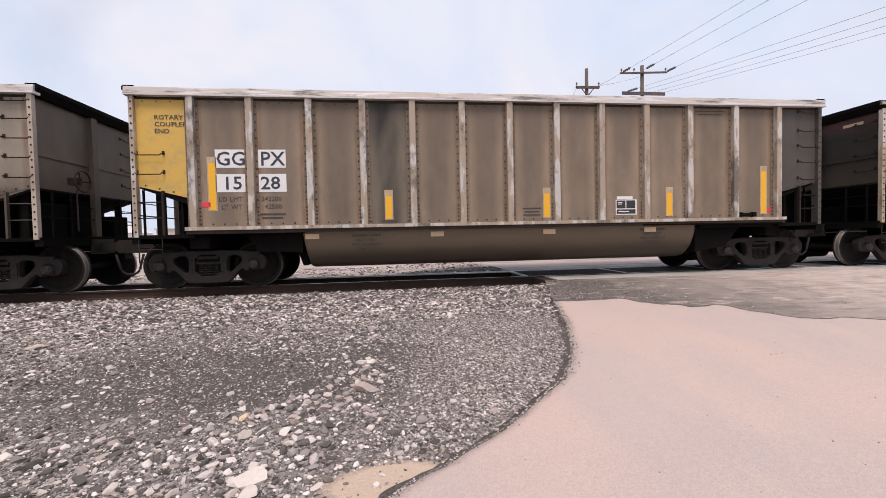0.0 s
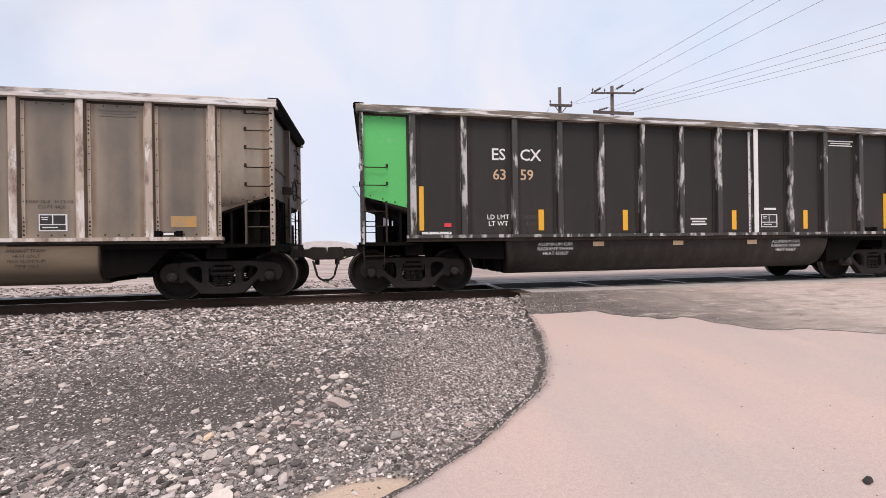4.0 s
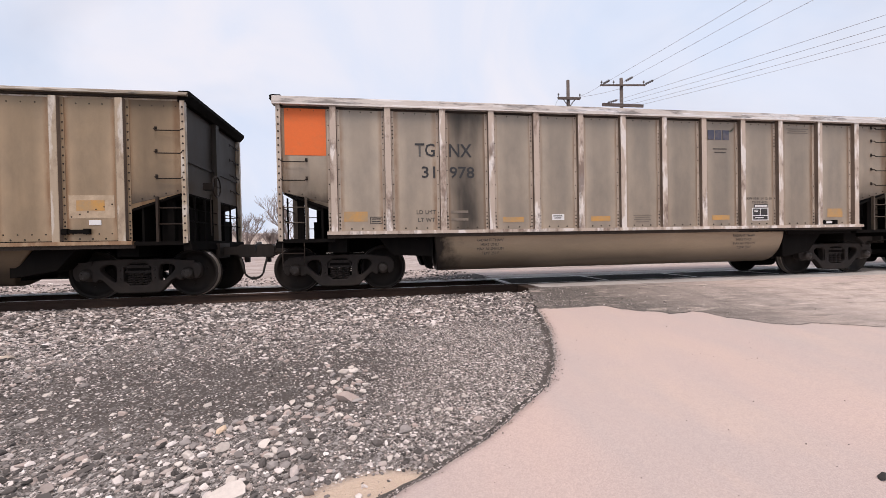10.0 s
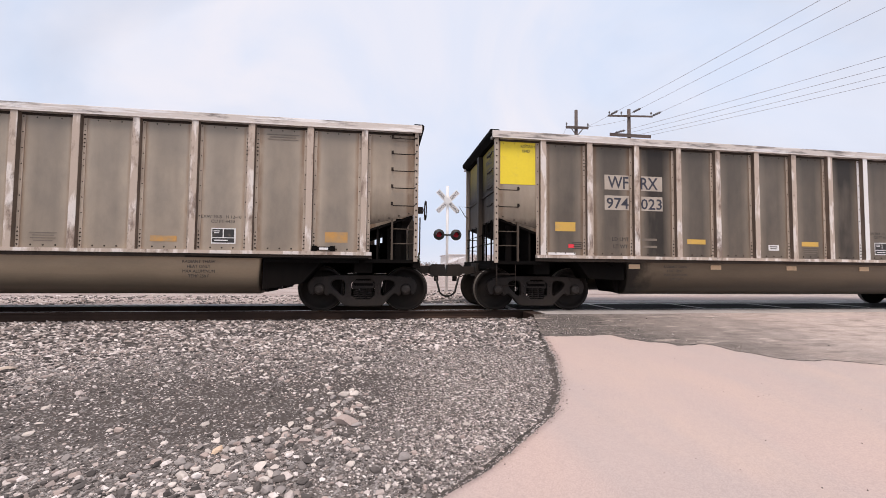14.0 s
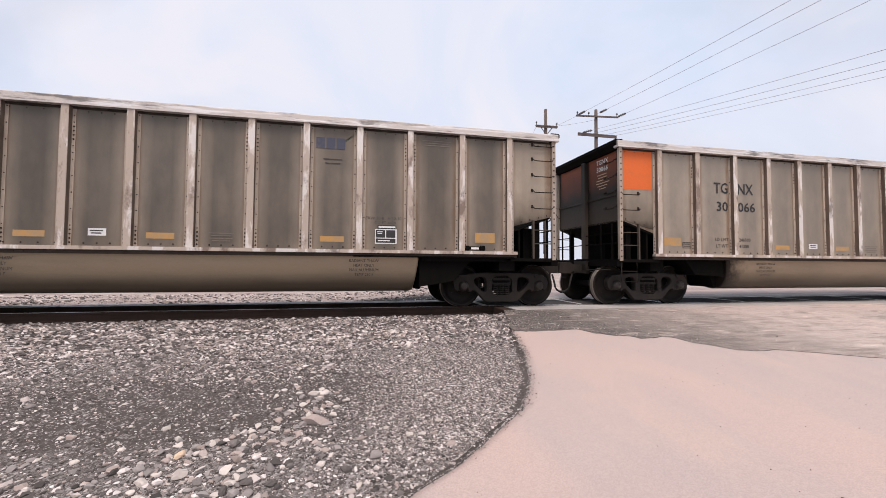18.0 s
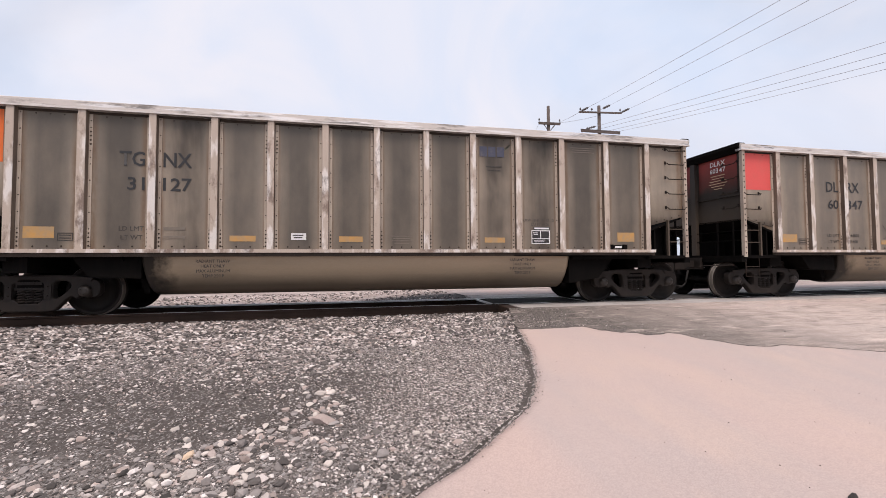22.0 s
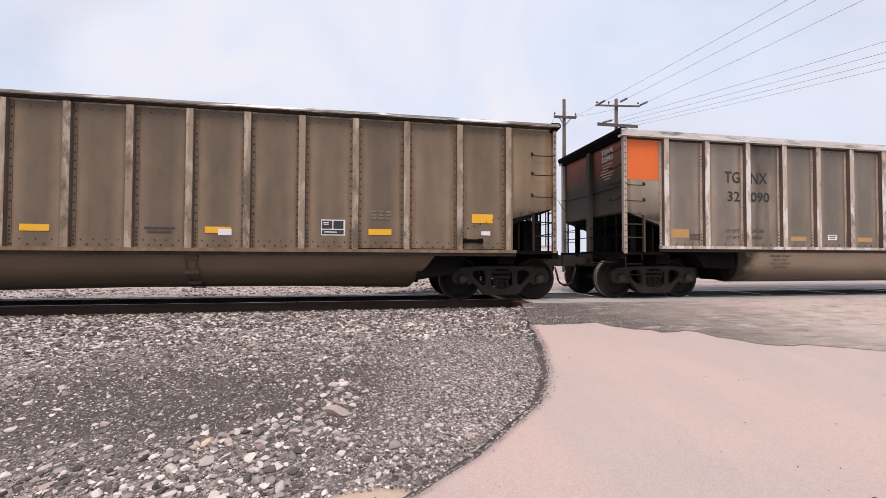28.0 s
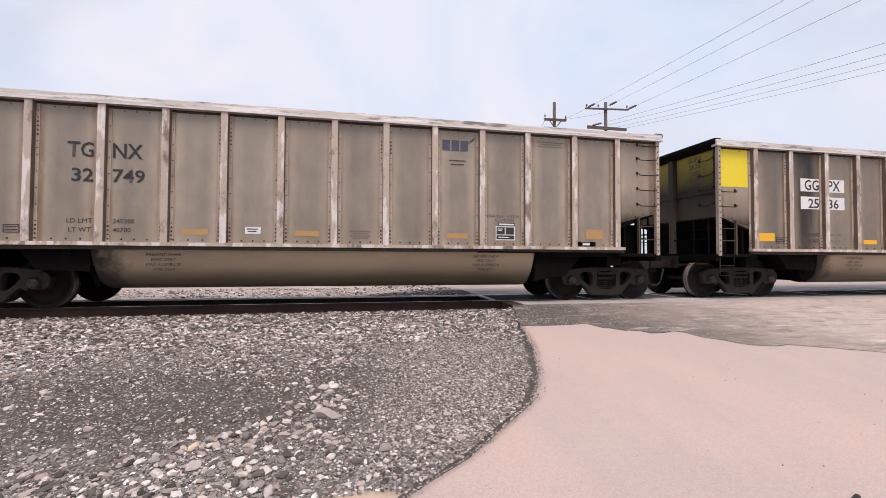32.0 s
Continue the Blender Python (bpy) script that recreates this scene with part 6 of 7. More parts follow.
def lettering_lines(car, lines, mat, r, y, label):
    """Sprayed strokes laid on the sheet, each a ribbon."""
    bm = bmesh.new()
    for pts in lines:
        # round the corners of the stroke
        for _ in range(2 if r > 0.05 and len(pts) > 2 else 0):
            soft = [pts[0]]
            for (xa, za), (xb, zb) in zip(pts, pts[1:]):
                soft += [(0.75 * xa + 0.25 * xb, 0.75 * za + 0.25 * zb), (0.25 * xa + 0.75 * xb, 0.25 * za + 0.75 * zb)]
            pts = soft + [pts[-1]]
        line = [Vector((x, 0, z)) for x, z in pts]
        line[0] += (line[0] - line[1]).normalized() * r * 0.6
        line[-1] += (line[-1] - line[-2]).normalized() * r * 0.6
        rows = []
        for i, p in enumerate(line):
            d = (line[min(i + 1, len(line) - 1)] - line[max(i - 1, 0)]).normalized()
            side = Vector((-d.z, 0, d.x)) * r * (1 + 0.15 * noise.noise((p.x * 6, p.z * 6, 3)))
            lift = Vector((0, -0.0004 * i, 0))
            rows.append((bm.verts.new(p - side + lift), bm.verts.new(p + side + lift)))
        for (a, b), (c, d) in zip(rows, rows[1:]):
            bm.faces.new((a, c, d, b))
    return part("graffiti", bm, mat, car, label, (0, y, 0))


BAND3 = (5.1, 7.3, 9.5)
LBL4 = (3.1, 5.6, 8.0, 10.3)
GREY = "dust-grey aluminium coal gondola car with an %s end panel"
CARS = [
    dict(style="grey", mark=("TG", "NX"), number=("30", "912"), paint="orange", logo=1, soot=(3, 9), label=GREY % "orange"),
    dict(style="brown", left_end="amber", labels=LBL4, right_end="dark_end", soot=(4, 13), label="brown-grey coal gondola car with a yellow end panel"),
    dict(style="tan", mark=("IT", "FX"), number=("12", "061"), paint="pink", bands=BAND3, label="tan dusty coal gondola car with a faded maroon end panel"),
    dict(style="grey", mark=("ND", "YX"), number=("966", "378"), paint="red", soot=(3,), label=GREY % "red"),
    dict(style="black", left_end="green", labels=(5.09, 7.11, 9.13), soot=(), white_posts=(8,), label="black coal gondola car with a bright green end panel"),
    dict(style="olive", mark=("IT", "FX"), number=("11", "380"), patched="grey", top_band=1, left_end="bare", right_end="bare", bands=(7.3,), labels=(3.0, 4.6, 6.4, 8.2, 10.2), label="brown weathered coal gondola car with bare grey ends"),
    dict(style="grey", mark=("TG", "NX"), sheet="grey_clean", reflector="reflector", number=("30", "223"), paint="orange", logo=1, soot=(), label=GREY % "orange"),
    dict(style="tan", mark=("IT", "FX"), number=("12", "230"), paint="pink", bands=BAND3, label="tan dusty coal gondola car with a faded maroon end panel"),
    dict(style="grey", mark=("TG", "NX"), sheet="grey_clean", number=("31", "978"), paint="orange", logo=1, soot=(3,), label=GREY % "orange"),
    dict(style="grey", mark=("TG", "NX"), sheet="grey_clean", number=("32", "093"), paint="orange", logo=1, soot=(3,), load=("243100", "40500"), label=GREY % "orange"),
    dict(style="grey", mark=("GG", "PX"), sheet="grey_clean", number=("120", "081"), top_patch=1, paint="maroon", soot=(3,), load=("245200", "40800"), label=GREY % "crimson"),
    dict(style="grey", mark=("WF", "RX"), sheet="grey_dim", tub="tub_dusty", number=("974", "023"), paint="yellow", patched="dull_patch", soot=(3, 8), white_posts=(8,), labels=(3.1, 5.13, 7.13, 9.17), high=0.33, small_reflectors=(4, 7, 10), stencil_bay=9, label_bay=6, label=GREY % "yellow", ink="letter_navy", reflector="amber"),
    dict(style="grey", mark=("WF", "RX"), sheet="grey_clean", tub="tub_dusty", number=("974", "010"), paint="yellow", soot=(3, 5), white_posts=(8,), labels=(5.1, 7.0, 9.15, 11.2), high=0.33, small_reflectors=(4, 6, 8), stencil_bay=9, label_bay=6, label=GREY % "yellow", ink="letter_navy", reflector="amber"),
    dict(style="grey", mark=("TG", "NX"), sheet="grey_dim", number=("30", "728"), paint="orange", logo=1, soot=(3,), load=("243200", "41600"), label=GREY % "orange"),
    dict(style="grey", mark=("TG", "NX"), sheet="grey_clean", number=("30", "066"), paint="orange", logo=1, soot=(), load=("246500", "41300"), label=GREY % "orange"),
    dict(style="grey", mark=("TG", "NX"), sheet="grey_dim", number=("31", "608"), paint="orange", logo=1, soot=(9,), load=("245200", "40500"), label=GREY % "orange", reflector="reflector"),
    dict(style="grey", mark=("TG", "NX"), sheet="grey_dim", number=("31", "127"), paint="orange", logo=1, soot=(3, 9, 10), label=GREY % "orange"),
    dict(style="grey", mark=("DL", "RX"), number=("60", "347"), paint="red", soot=(), load=("244800", "41400"), label=GREY % "red"),
    dict(style="grey", mark=("TG", "NX"), white_posts=(0,), number=("30", "856"), paint="orange", logo=1, soot=(), label=GREY % "orange"),
    dict(style="grey", mark=("TG", "NX"), sheet="grey_dim", number=("30", "475"), paint="orange", logo=1, soot=(8,), load=("244900", "41100"), label=GREY % "orange"),
    dict(style="olive", mark=("IT", "FX"), number=("11", "802"), patched="white", paint="pink", bright=1, bands=(7.3,), label="brown weathered coal gondola car with bright yellow reflectors"),
    dict(style="grey", mark=("TG", "NX"), number=("32", "090"), paint="orange", logo=1, soot=(3,), load=("245200", "40800"), label=GREY % "orange"),
    dict(style="grey", mark=("TG", "NX"), number=("31", "640"), paint="orange", logo=1, soot=(), label=GREY % "orange"),
    dict(style="grey", mark=("TG", "NX"), sheet="grey_clean", number=("32", "749"), paint="orange", logo=1, soot=(), load=("245300", "40700"), label=GREY % "orange"),
    dict(style="grey", mark=("GG", "PX"), number=("25", "36"), paint="yellow", patched="white_patch", soot=(2, 9), label=GREY % "yellow", reflector="reflector"),
]
# sprayed scrawls and odd labels, by car
SCRAWLS = {
    5: [("spray_white", 0.022, -SIDE - 0.006, [[(5.42, 1.26), (5.50, 1.49), (5.56, 1.25)], [(5.43, 1.40), (5.57, 1.42)], [(5.44, 1.33), (5.56, 1.34)], [(5.62, 1.26), (5.65, 1.47), (5.76, 1.49)], [(5.63, 1.38), (5.72, 1.39)], [(5.80, 1.48), (5.88, 1.49), (5.85, 1.29), (5.78, 1.31)], [(5.94, 1.27), (5.96, 1.51), (6.05, 1.46), (5.98, 1.40), (6.08, 1.33), (5.94, 1.28)]])],
    7: [("spray_black", 0.014, -SIDE - 0.008, [[(4.32, 1.52), (4.42, 1.57), (4.40, 1.46), (4.31, 1.37), (4.45, 1.35)], [(4.50, 1.50), (4.50, 1.28)], [(4.50, 1.48), (4.60, 1.42), (4.51, 1.29)], [(4.66, 1.28), (4.68, 1.44), (4.76, 1.40), (4.68, 1.36), (4.78, 1.26)], [(4.95, 1.42), (4.86, 1.38), (4.96, 1.30), (4.85, 1.24)]])],
    17: [("spray_black", 0.014, -SIDE - 0.006, [[(6.93, 2.13), (6.53, 1.83), (7.04, 1.81)], [(6.93, 2.13), (6.91, 1.52)], [(7.59, 2.04), (8.22, 2.10)], [(7.93, 2.07), (7.91, 1.65)], [(8.89, 2.18), (8.54, 1.92), (9.09, 1.92)], [(8.89, 2.18), (8.86, 1.62)]]),
         ("spray_black", 0.042, -SIDE - 0.006, [[(7.49, 1.24), (7.68, 1.67), (7.85, 1.50), (8.06, 1.71), (8.22, 1.24)], [(7.62, 1.36), (7.86, 1.26), (8.05, 1.40), (7.86, 1.52), (7.62, 1.36)]]),
         ("letter_faded", 0.009, -SIDE - 0.006, [[(4.60, 1.90), (4.75, 1.72), (4.85, 1.92), (4.95, 1.62), (5.12, 1.88)], [(4.62, 1.55), (4.9, 1.60), (5.1, 1.46), (4.8, 1.50)]]),
         ("spray_black", 0.14, -1.440, [[(7.25, 0.98), (7.08, 0.93), (7.22, 0.82), (7.06, 0.72)], [(7.45, 0.97), (7.42, 0.75), (7.60, 0.76)], [(7.68, 0.96), (7.92, 0.97)], [(7.80, 0.96), (7.80, 0.76)], [(8.02, 0.97), (8.04, 0.77), (8.22, 0.77), (8.26, 0.97)], [(8.44, 0.74), (8.44, 0.96), (8.68, 0.97)], [(8.44, 0.86), (8.60, 0.87)]]),
         ("spray_white", 0.054, -1.450, [[(7.25, 0.98), (7.08, 0.93), (7.22, 0.82), (7.06, 0.72)], [(7.45, 0.97), (7.42, 0.75), (7.60, 0.76)], [(7.68, 0.96), (7.92, 0.97)], [(7.80, 0.96), (7.80, 0.76)], [(8.02, 0.97), (8.04, 0.77), (8.22, 0.77), (8.26, 0.97)], [(8.44, 0.74), (8.44, 0.96), (8.68, 0.97)], [(8.44, 0.86), (8.60, 0.87)]])],
    3: [("spray_white", 0.018, -SIDE - 0.006, [[(2.50, 1.84), (3.02, 1.84)], [(2.76, 2.08), (2.76, 1.40)]])],
}
train = []
for i, spec in enumerate(CARS):
    car = gondola(spec)
    for mat, r, y, lines in SCRAWLS.get(i, ()):
        for line in lines:
            lettering_lines(car, [line], mat, r, y, "sprayed scrawl")
    if i == 3:
        plate(0.42, 0.33, 2.66, 2.71, "white_patch", car)
        plate(0.50, 0.31, 2.58, 2.27, "white_patch", car)
    if i == 14:
        plate(0.62, 0.36, 9.89, 0.70, "white_patch", car, -1.436, "white notice stuck on the tub", name="label")
        bars(car, 9.98, 0.98, 0.42, 3, "letter_faded", 0.02, 0.06, -1.441)
    car.location = (TRAVEL[0][1] + PITCH * (i - 1), TRACK, 0)
    train.append(car)


# ---- loose stones ----
def stone_verts(rng, size, flat=0.6):
    """A chipped pebble: twelve corners of a ball, pushed about."""
    p = (1 + 5 ** 0.5) / 2
    base = np.array([(-1, p, 0), (1, p, 0), (-1, -p, 0), (1, -p, 0), (0, -1, p), (0, 1, p), (0, -1, -p), (0, 1, -p), (p, 0, -1), (p, 0, 1), (-p, 0, -1), (-p, 0, 1)]) / 1.9
    v = base * (1 + rng.uniform(-0.30, 0.34, (12, 1))) + rng.uniform(-0.12, 0.12, (12, 3))
    for _ in range(4):
        # a broken face
        n = rng.normal(size=3)
        n /= np.linalg.norm(n)
        over = np.maximum(v @ n - rng.uniform(0.35, 0.75), 0)
        v = v - over[:, None] * n
    v = v * np.array([rng.uniform(0.9, 1.6), rng.uniform(0.65, 1.1), flat * rng.uniform(0.6, 1.3)]) * size / 1.85
    a = rng.uniform(0, 6.28)
    c, s = math.cos(a), math.sin(a)
    return v @ np.array([[c, s, 0], [-s, c, 0], [0, 0, 1]])


ICO = np.array([(0, 11, 5), (0, 5, 1), (0, 1, 7), (0, 7, 10), (0, 10, 11), (1, 5, 9), (5, 11, 4), (11, 10, 2), (10, 7, 6), (7, 1, 8), (3, 9, 4), (3, 4, 2), (3, 2, 6), (3, 6, 8), (3, 8, 9), (4, 9, 5), (2, 4, 11), (6, 2, 10), (8, 6, 7), (9, 8, 1)])


def scatter(name, count, area, sizes, keep, label, seed, power=2.5):
    rng = np.random.default_rng(seed)
    kinds = [stone_verts(rng, 1.0) for _ in range(40)]
    verts, n = [], 0
    x0, x1, y0, y1 = area
    tries = 0
    while n < count and tries < count * 6:
        tries += 1
        x, y = rng.uniform(x0, x1), rng.uniform(y0, y1)
        if x > edge_x(y) - 0.02 or rng.random() > keep(x, y):
            continue
        if ((x + 0.05) / 0.42) ** 2 + ((y - 2.40) / 0.18) ** 2 < 1 and rng.random() > 0.08:
            continue
        s = sizes[0] + (sizes[1] - sizes[0]) * rng.random() ** power
        verts.append(kinds[rng.integers(40)] * s + np.array([x, y, gravel_z(x, y) + 0.10 * s]))
        n += 1
    v = np.concatenate(verts)
    f = (ICO[None] + 12 * np.arange(n)[:, None, None]).reshape(-1, 3)
    me = bpy.data.meshes.new(name)
    me.from_pydata(v.tolist(), [], f.tolist())
    me.materials.append(M["stones"])
    return tagged(new(name, me), label, "gravel", "", "stuff")


def bare(x, y):
    """How bare of stones the ground is: trodden dirt in the middle, fine chips towards the road."""
    dirt = math.exp(-(((x + 1.5) / 2.0) ** 2 + ((y - 4.35 - 0.12 * x) / 0.85) ** 2) ** 2)
    chips = math.exp(-(((x - 1.2 - 0.15 * (y - 4)) / 1.35) ** 2 + ((y - 4.0) / 2.0) ** 2) ** 2)
    return dirt, chips


def patch_keep(x, y):
    k = noise.noise((x * 0.55, y * 0.75, 2.0)) + 0.5 * noise.noise((x * 1.6, y * 1.6, 4.0))
    dirt, chips = bare(x, y)
    return max(0.02, min(1.0, 0.40 + 0.75 * k - 0.75 * dirt - 0.62 * chips))


def coarse_keep(x, y):
    k = noise.noise((x * 0.8, y * 0.9, 7.0)) + 0.5 * noise.noise((x * 2.2, y * 2.2, 3.0))
    dirt, chips = bare(x, y)
    return max(0.01, min(1.0, 0.50 + 0.8 * k - 0.75 * dirt - 0.8 * chips) * float(np.interp(y, [1.7, 3.2, 4.4, 6.0], [1.0, 0.8, 0.35, 0.25])))


scatter("ballast_stones", 22000, (-14, 3.0, 6.0, 8.86), (0.032, 0.085), lambda x, y: min(1.0, max(0.08, (y - 5.9 + 0.35 * noise.noise((x * 0.9, 1.0, 0))) / 0.8)), "grey and white crushed ballast stones beside the rail", 3, 1.6)
scatter("gravel_stones", 24000, (-9, 2.6, 1.7, 6.9), (0.018, 0.055), patch_keep, "mixed grey and white gravel stones on dirt", 5)
scatter("far_gravel", 5000, (-16, 2.8, 11.2, 17), (0.04, 0.11), lambda x, y: 0.25 + 0.75 * (noise.noise((x * 0.7, y * 1.3, 9.0)) > 0.1), "pale stones strewn beyond the track", 15)
scatter("fine_gravel", 62000, (-6, 2.6, 1.8, 6.6), (0.009, 0.029), lambda x, y: 0.50 + 0.50 * bare(x, y)[1] - 0.22 * bare(x, y)[0], "fine grey gravel chips on dirt", 7)
scatter("coarse_gravel", 1500, (-8, 0.9, 1.7, 6.2), (0.045, 0.10), coarse_keep, "larger mixed stones lying on the gravel", 9, 3.0)


# grit spilled from the gravel over the road's edge
rng = np.random.default_rng(11)
grit_kinds = [stone_verts(rng, 1.0) for _ in range(30)]
grit = []
for k in range(4200):
    y = rng.uniform(1.6, 6.6)
    x = edge_x(y) - 0.03 + rng.exponential(0.022)
    if x > edge_x(y) + 0.5:
        continue
    s = 0.005 + 0.012 * rng.random() ** 2.2
    grit.append(grit_kinds[rng.integers(30)] * s + np.array([x, y, road_z(y) + 0.1 * s - (0.012 if x < edge_x(y) + 0.01 else 0)]))
for k in range(1500):
    x = 2.7 + rng.exponential(0.8)
    y = rng.uniform(crack_y(x), 7.9) if x > 3.05 else rng.uniform(6.3, 7.2)
    if x > 9 or y > 7.9:
        continue
    s = 0.006 + 0.02 * rng.random() ** 2.5
    grit.append(grit_kinds[rng.integers(30)] * s + np.array([x, y, road_z(y) + 0.012 + 0.1 * s]))
me = bpy.data.meshes.new("edge_grit")
me.from_pydata(np.concatenate(grit).tolist(), [], (ICO[None] + 12 * np.arange(len(grit))[:, None, None]).reshape(-1, 3).tolist())
me.materials.append(M["grit"])
tagged(new("edge_grit", me), "small grey grit spilled along the road's edge", "gravel", "", "stuff")


def rock(x, y, size, tone, flat=0.55, turn=0.0, label="loose rock on the gravel", stretch=1.0):
    """One rock, its corners cut, bedded a little into the ground."""
    rng = np.random.default_rng(int(abs(x * 977 + y * 131) * 10) + 1)
    bm = bmesh.new()
    bmesh.ops.create_icosphere(bm, subdivisions=2, radius=0.5)
    planes = [(Vector(rng.normal(size=3)).normalized(), rng.uniform(0.19, 0.38)) for _ in range(9)]
    for v in bm.verts:
        for nrm, d in planes:
            over = v.co.dot(nrm) - d
            if over > 0:
                v.co -= nrm * over
        v.co.x *= stretch
        v.co.z *= flat
        v.co *= size
    ob = part("rock", bm, tone, None, "", (x, y, gravel_z(x, y) + 0.16 * size * flat), (0, 0, turn))
    return tagged(ob, label, "rock", "rocks on the gravel")


for nm, c0, c1 in (("rock_grey", (0.33, 0.30, 0.285), (0.19, 0.17, 0.16)), ("rock_pale", (0.62, 0.56, 0.515), (0.40, 0.35, 0.32)), ("rock_tan", (0.56, 0.47, 0.39), (0.42, 0.35, 0.29)), ("rock_pink", (0.44, 0.36, 0.325), (0.28, 0.235, 0.215)), ("rock_brick", (0.66, 0.50, 0.36), (0.50, 0.38, 0.28))):
    M[nm] = weathered(nm, c0, c1, 0.9, 0, 0.1, 0.7, 0.1, 0.4, 7, 0.5)
rock(-0.30, 3.68, 0.18, "rock_pink", 0.75, 10, "dark flat rock on the gravel", 1.5)
rock(-0.22, 3.62, 0.10, "rock_grey", 0.5, 40)
rock(-1.22, 3.30, 0.085, "rock_brick", 0.8, 75, "tan broken brick piece on the gravel", 2.3)
rock(-1.12, 3.03, 0.12, "rock_pale", 0.8, 80, "white rock on the gravel", 1.3)
rock(-0.92, 2.56, 0.20, "rock_pale", 0.55, 25, "large pinkish rock on the gravel", 1.35)
rock(-0.89, 2.43, 0.15, "rock_pale", 0.55, 15, "white rock on the gravel", 1.2)
rock(-4.35, 5.44, 0.20, "rock_tan", 0.4, 20, "long tan rock on the gravel", 1.6)
rock(-0.39, 4.29, 0.13, "rock_pale", 0.6, 0)
rock(-0.30, 4.33, 0.12, "rock_pale", 0.6, 50)
rock(0.45, 3.33, 0.08, "rock_pale", 0.6, 0)
rock(0.16, 3.07, 0.14, "rock_grey", 0.5, 35)
rock(-1.33, 3.56, 0.075, "rock_pale", 0.7, 0)
rock(1.38, 4.45, 0.07, "rock_pale", 0.6, 0)
rng = np.random.default_rng(27)
for k in range(42):
    # a loose line of stones across the dirt
    s = rng.random()
    x = float(np.interp(s, [0, 0.35, 0.65, 1], [-1.5, -0.75, -0.40, -0.30]) + rng.normal(0, 0.13))
    y = float(np.interp(s, [0, 0.35, 0.65, 1], [3.2, 3.45, 3.75, 4.35]) + rng.normal(0, 0.12))
    rock(x, y, float(rng.uniform(0.04, 0.08)), ("rock_pale", "rock_pink", "rock_grey", "rock_pink")[k % 4], float(rng.uniform(0.55, 0.8)), float(rng.uniform(0, 180)), "loose rock on the gravel", float(rng.uniform(1.0, 1.5)))
rng = np.random.default_rng(21)
for k in range(240):
    x, y = rng.uniform(-5.5, 0.8), rng.uniform(1.9, 5.2)
    if k > 110:
        x, y = rng.normal(-1.0, 0.6), rng.normal(3.2, 0.35)
    if k > 215:
        x, y = rng.normal(-0.45, 0.2), rng.normal(4.05, 0.25)
    if x > edge_x(y) - 0.1 or (abs(x + 0.05) < 0.45 and abs(y - 2.4) < 0.2):
        continue
    rock(x, y, float(rng.uniform(0.04, 0.085)), ("rock_grey", "rock_pink", "rock_pale", "rock_grey", "rock_pale")[k % 5], float(rng.uniform(0.5, 0.8)), float(rng.uniform(0, 180)), "loose rock on the gravel", float(rng.uniform(1.0, 1.5)))
# a clod and specks on the road
clod = rock(2.96, 1.96, 0.075, "crack_dirt", 0.42, 20, "dark clod lying on the road", 1.6)
clod.location.z = road_z(1.96) + 0.01
rngs = np.random.default_rng(33)
bm = bmesh.new()
for k in range(170):
    x, y = rngs.uniform(0.6, 8.0), rngs.uniform(1.6, 5.4)
    if x < edge_x(y) + 0.15 or y > crack_y(x):
        continue
    s = 0.0025 + 0.007 * rngs.random() ** 2
    z = road_z(y)
    vs = [bm.verts.new((x + s * math.cos(a), y + s * 0.8 * math.sin(a), z - 0.002)) for a in (0, 1.3, 2.5, 3.8, 5.1)]
    tip = bm.verts.new((x, y, z + s * 0.9))
    for a, b in zip(vs, vs[1:] + vs[:1]):
        bm.faces.new((a, b, tip))
tagged(part("road_specks", bm, "crack_dirt"), "dark grit scattered on the pale road", "gravel", "", "stuff")


# ---- beyond the track ----
def utility_pole(x, y, top, arms, label, braced=True):
    base = new("utility_pole")
    base.location = (x, y, -0.35)
    tagged(base, label, "utility pole", "utility poles")
    hgt = top + 0.35
    bm = bmesh.new()
    tube(bm, [(0, 0, 0), (0, 0, hgt * 0.5), (0, 0, hgt)], 0.17, 10, 0, 0.11)
    part("pole", bm, "pole_wood", base)
    for z, half, ang, pins in arms:
        bm = bmesh.new()
        box(bm, -half, half, -0.045, 0.045, -0.05, 0.05)
        arm = part("crossarm", bm, "pole_wood", base, "", (0, -0.16, z + 0.35), (0, 0, ang))
        for px in pins:
            bm = bmesh.new()
            tube(bm, [(0, 0, 0.06), (0, 0, 0.2)], 0.02, 6)
            tube(bm, [(0, 0, 0.18), (0, 0, 0.24), (0, 0, 0.30)], 0.07, 8, 0, 0.04)
            part("insulator", bm, "insulator", arm, "", (px, 0, 0))
        bm = bmesh.new()
        if not braced:
            bm.free()
            continue
        for s in (-1, 1):
            tube(bm, [(s * half * 0.55, 0, -0.05), (0, 0.05, -0.6)], 0.016, 5)
        part("brace", bm, "pole_wood", arm)
    return base


utility_pole(16.45, 25.2, 11.95, [(11.42, 1.55, -6.5, (-1.45, -0.62, 1.45)), (10.02, 1.50, 0, ()), (10.12, 1.50, 0, ())], "dark wooden utility pole with two crossarms", False)
utility_pole(13.42, 26.85, 12.34, [(11.05, 0.84, -3, (-0.78, 0.78)), (10.98, 0.80, -3, ())], "dark wooden utility pole with one crossarm")
utility_pole(13.4, 35.6, 9.9, [(7.9, 0.9, 10, (-0.8, 0.0, 0.8))], "weathered wooden utility pole with a low crossarm")
utility_pole(16.3, 57.8, 9.0, [], "slim bare utility pole far beyond the track")
bm = bmesh.new()
tube(bm, [(0, 0, 0), (0, 0, 3.2), (0, 0, 6.45)], 0.075, 12, 0, 0.06)
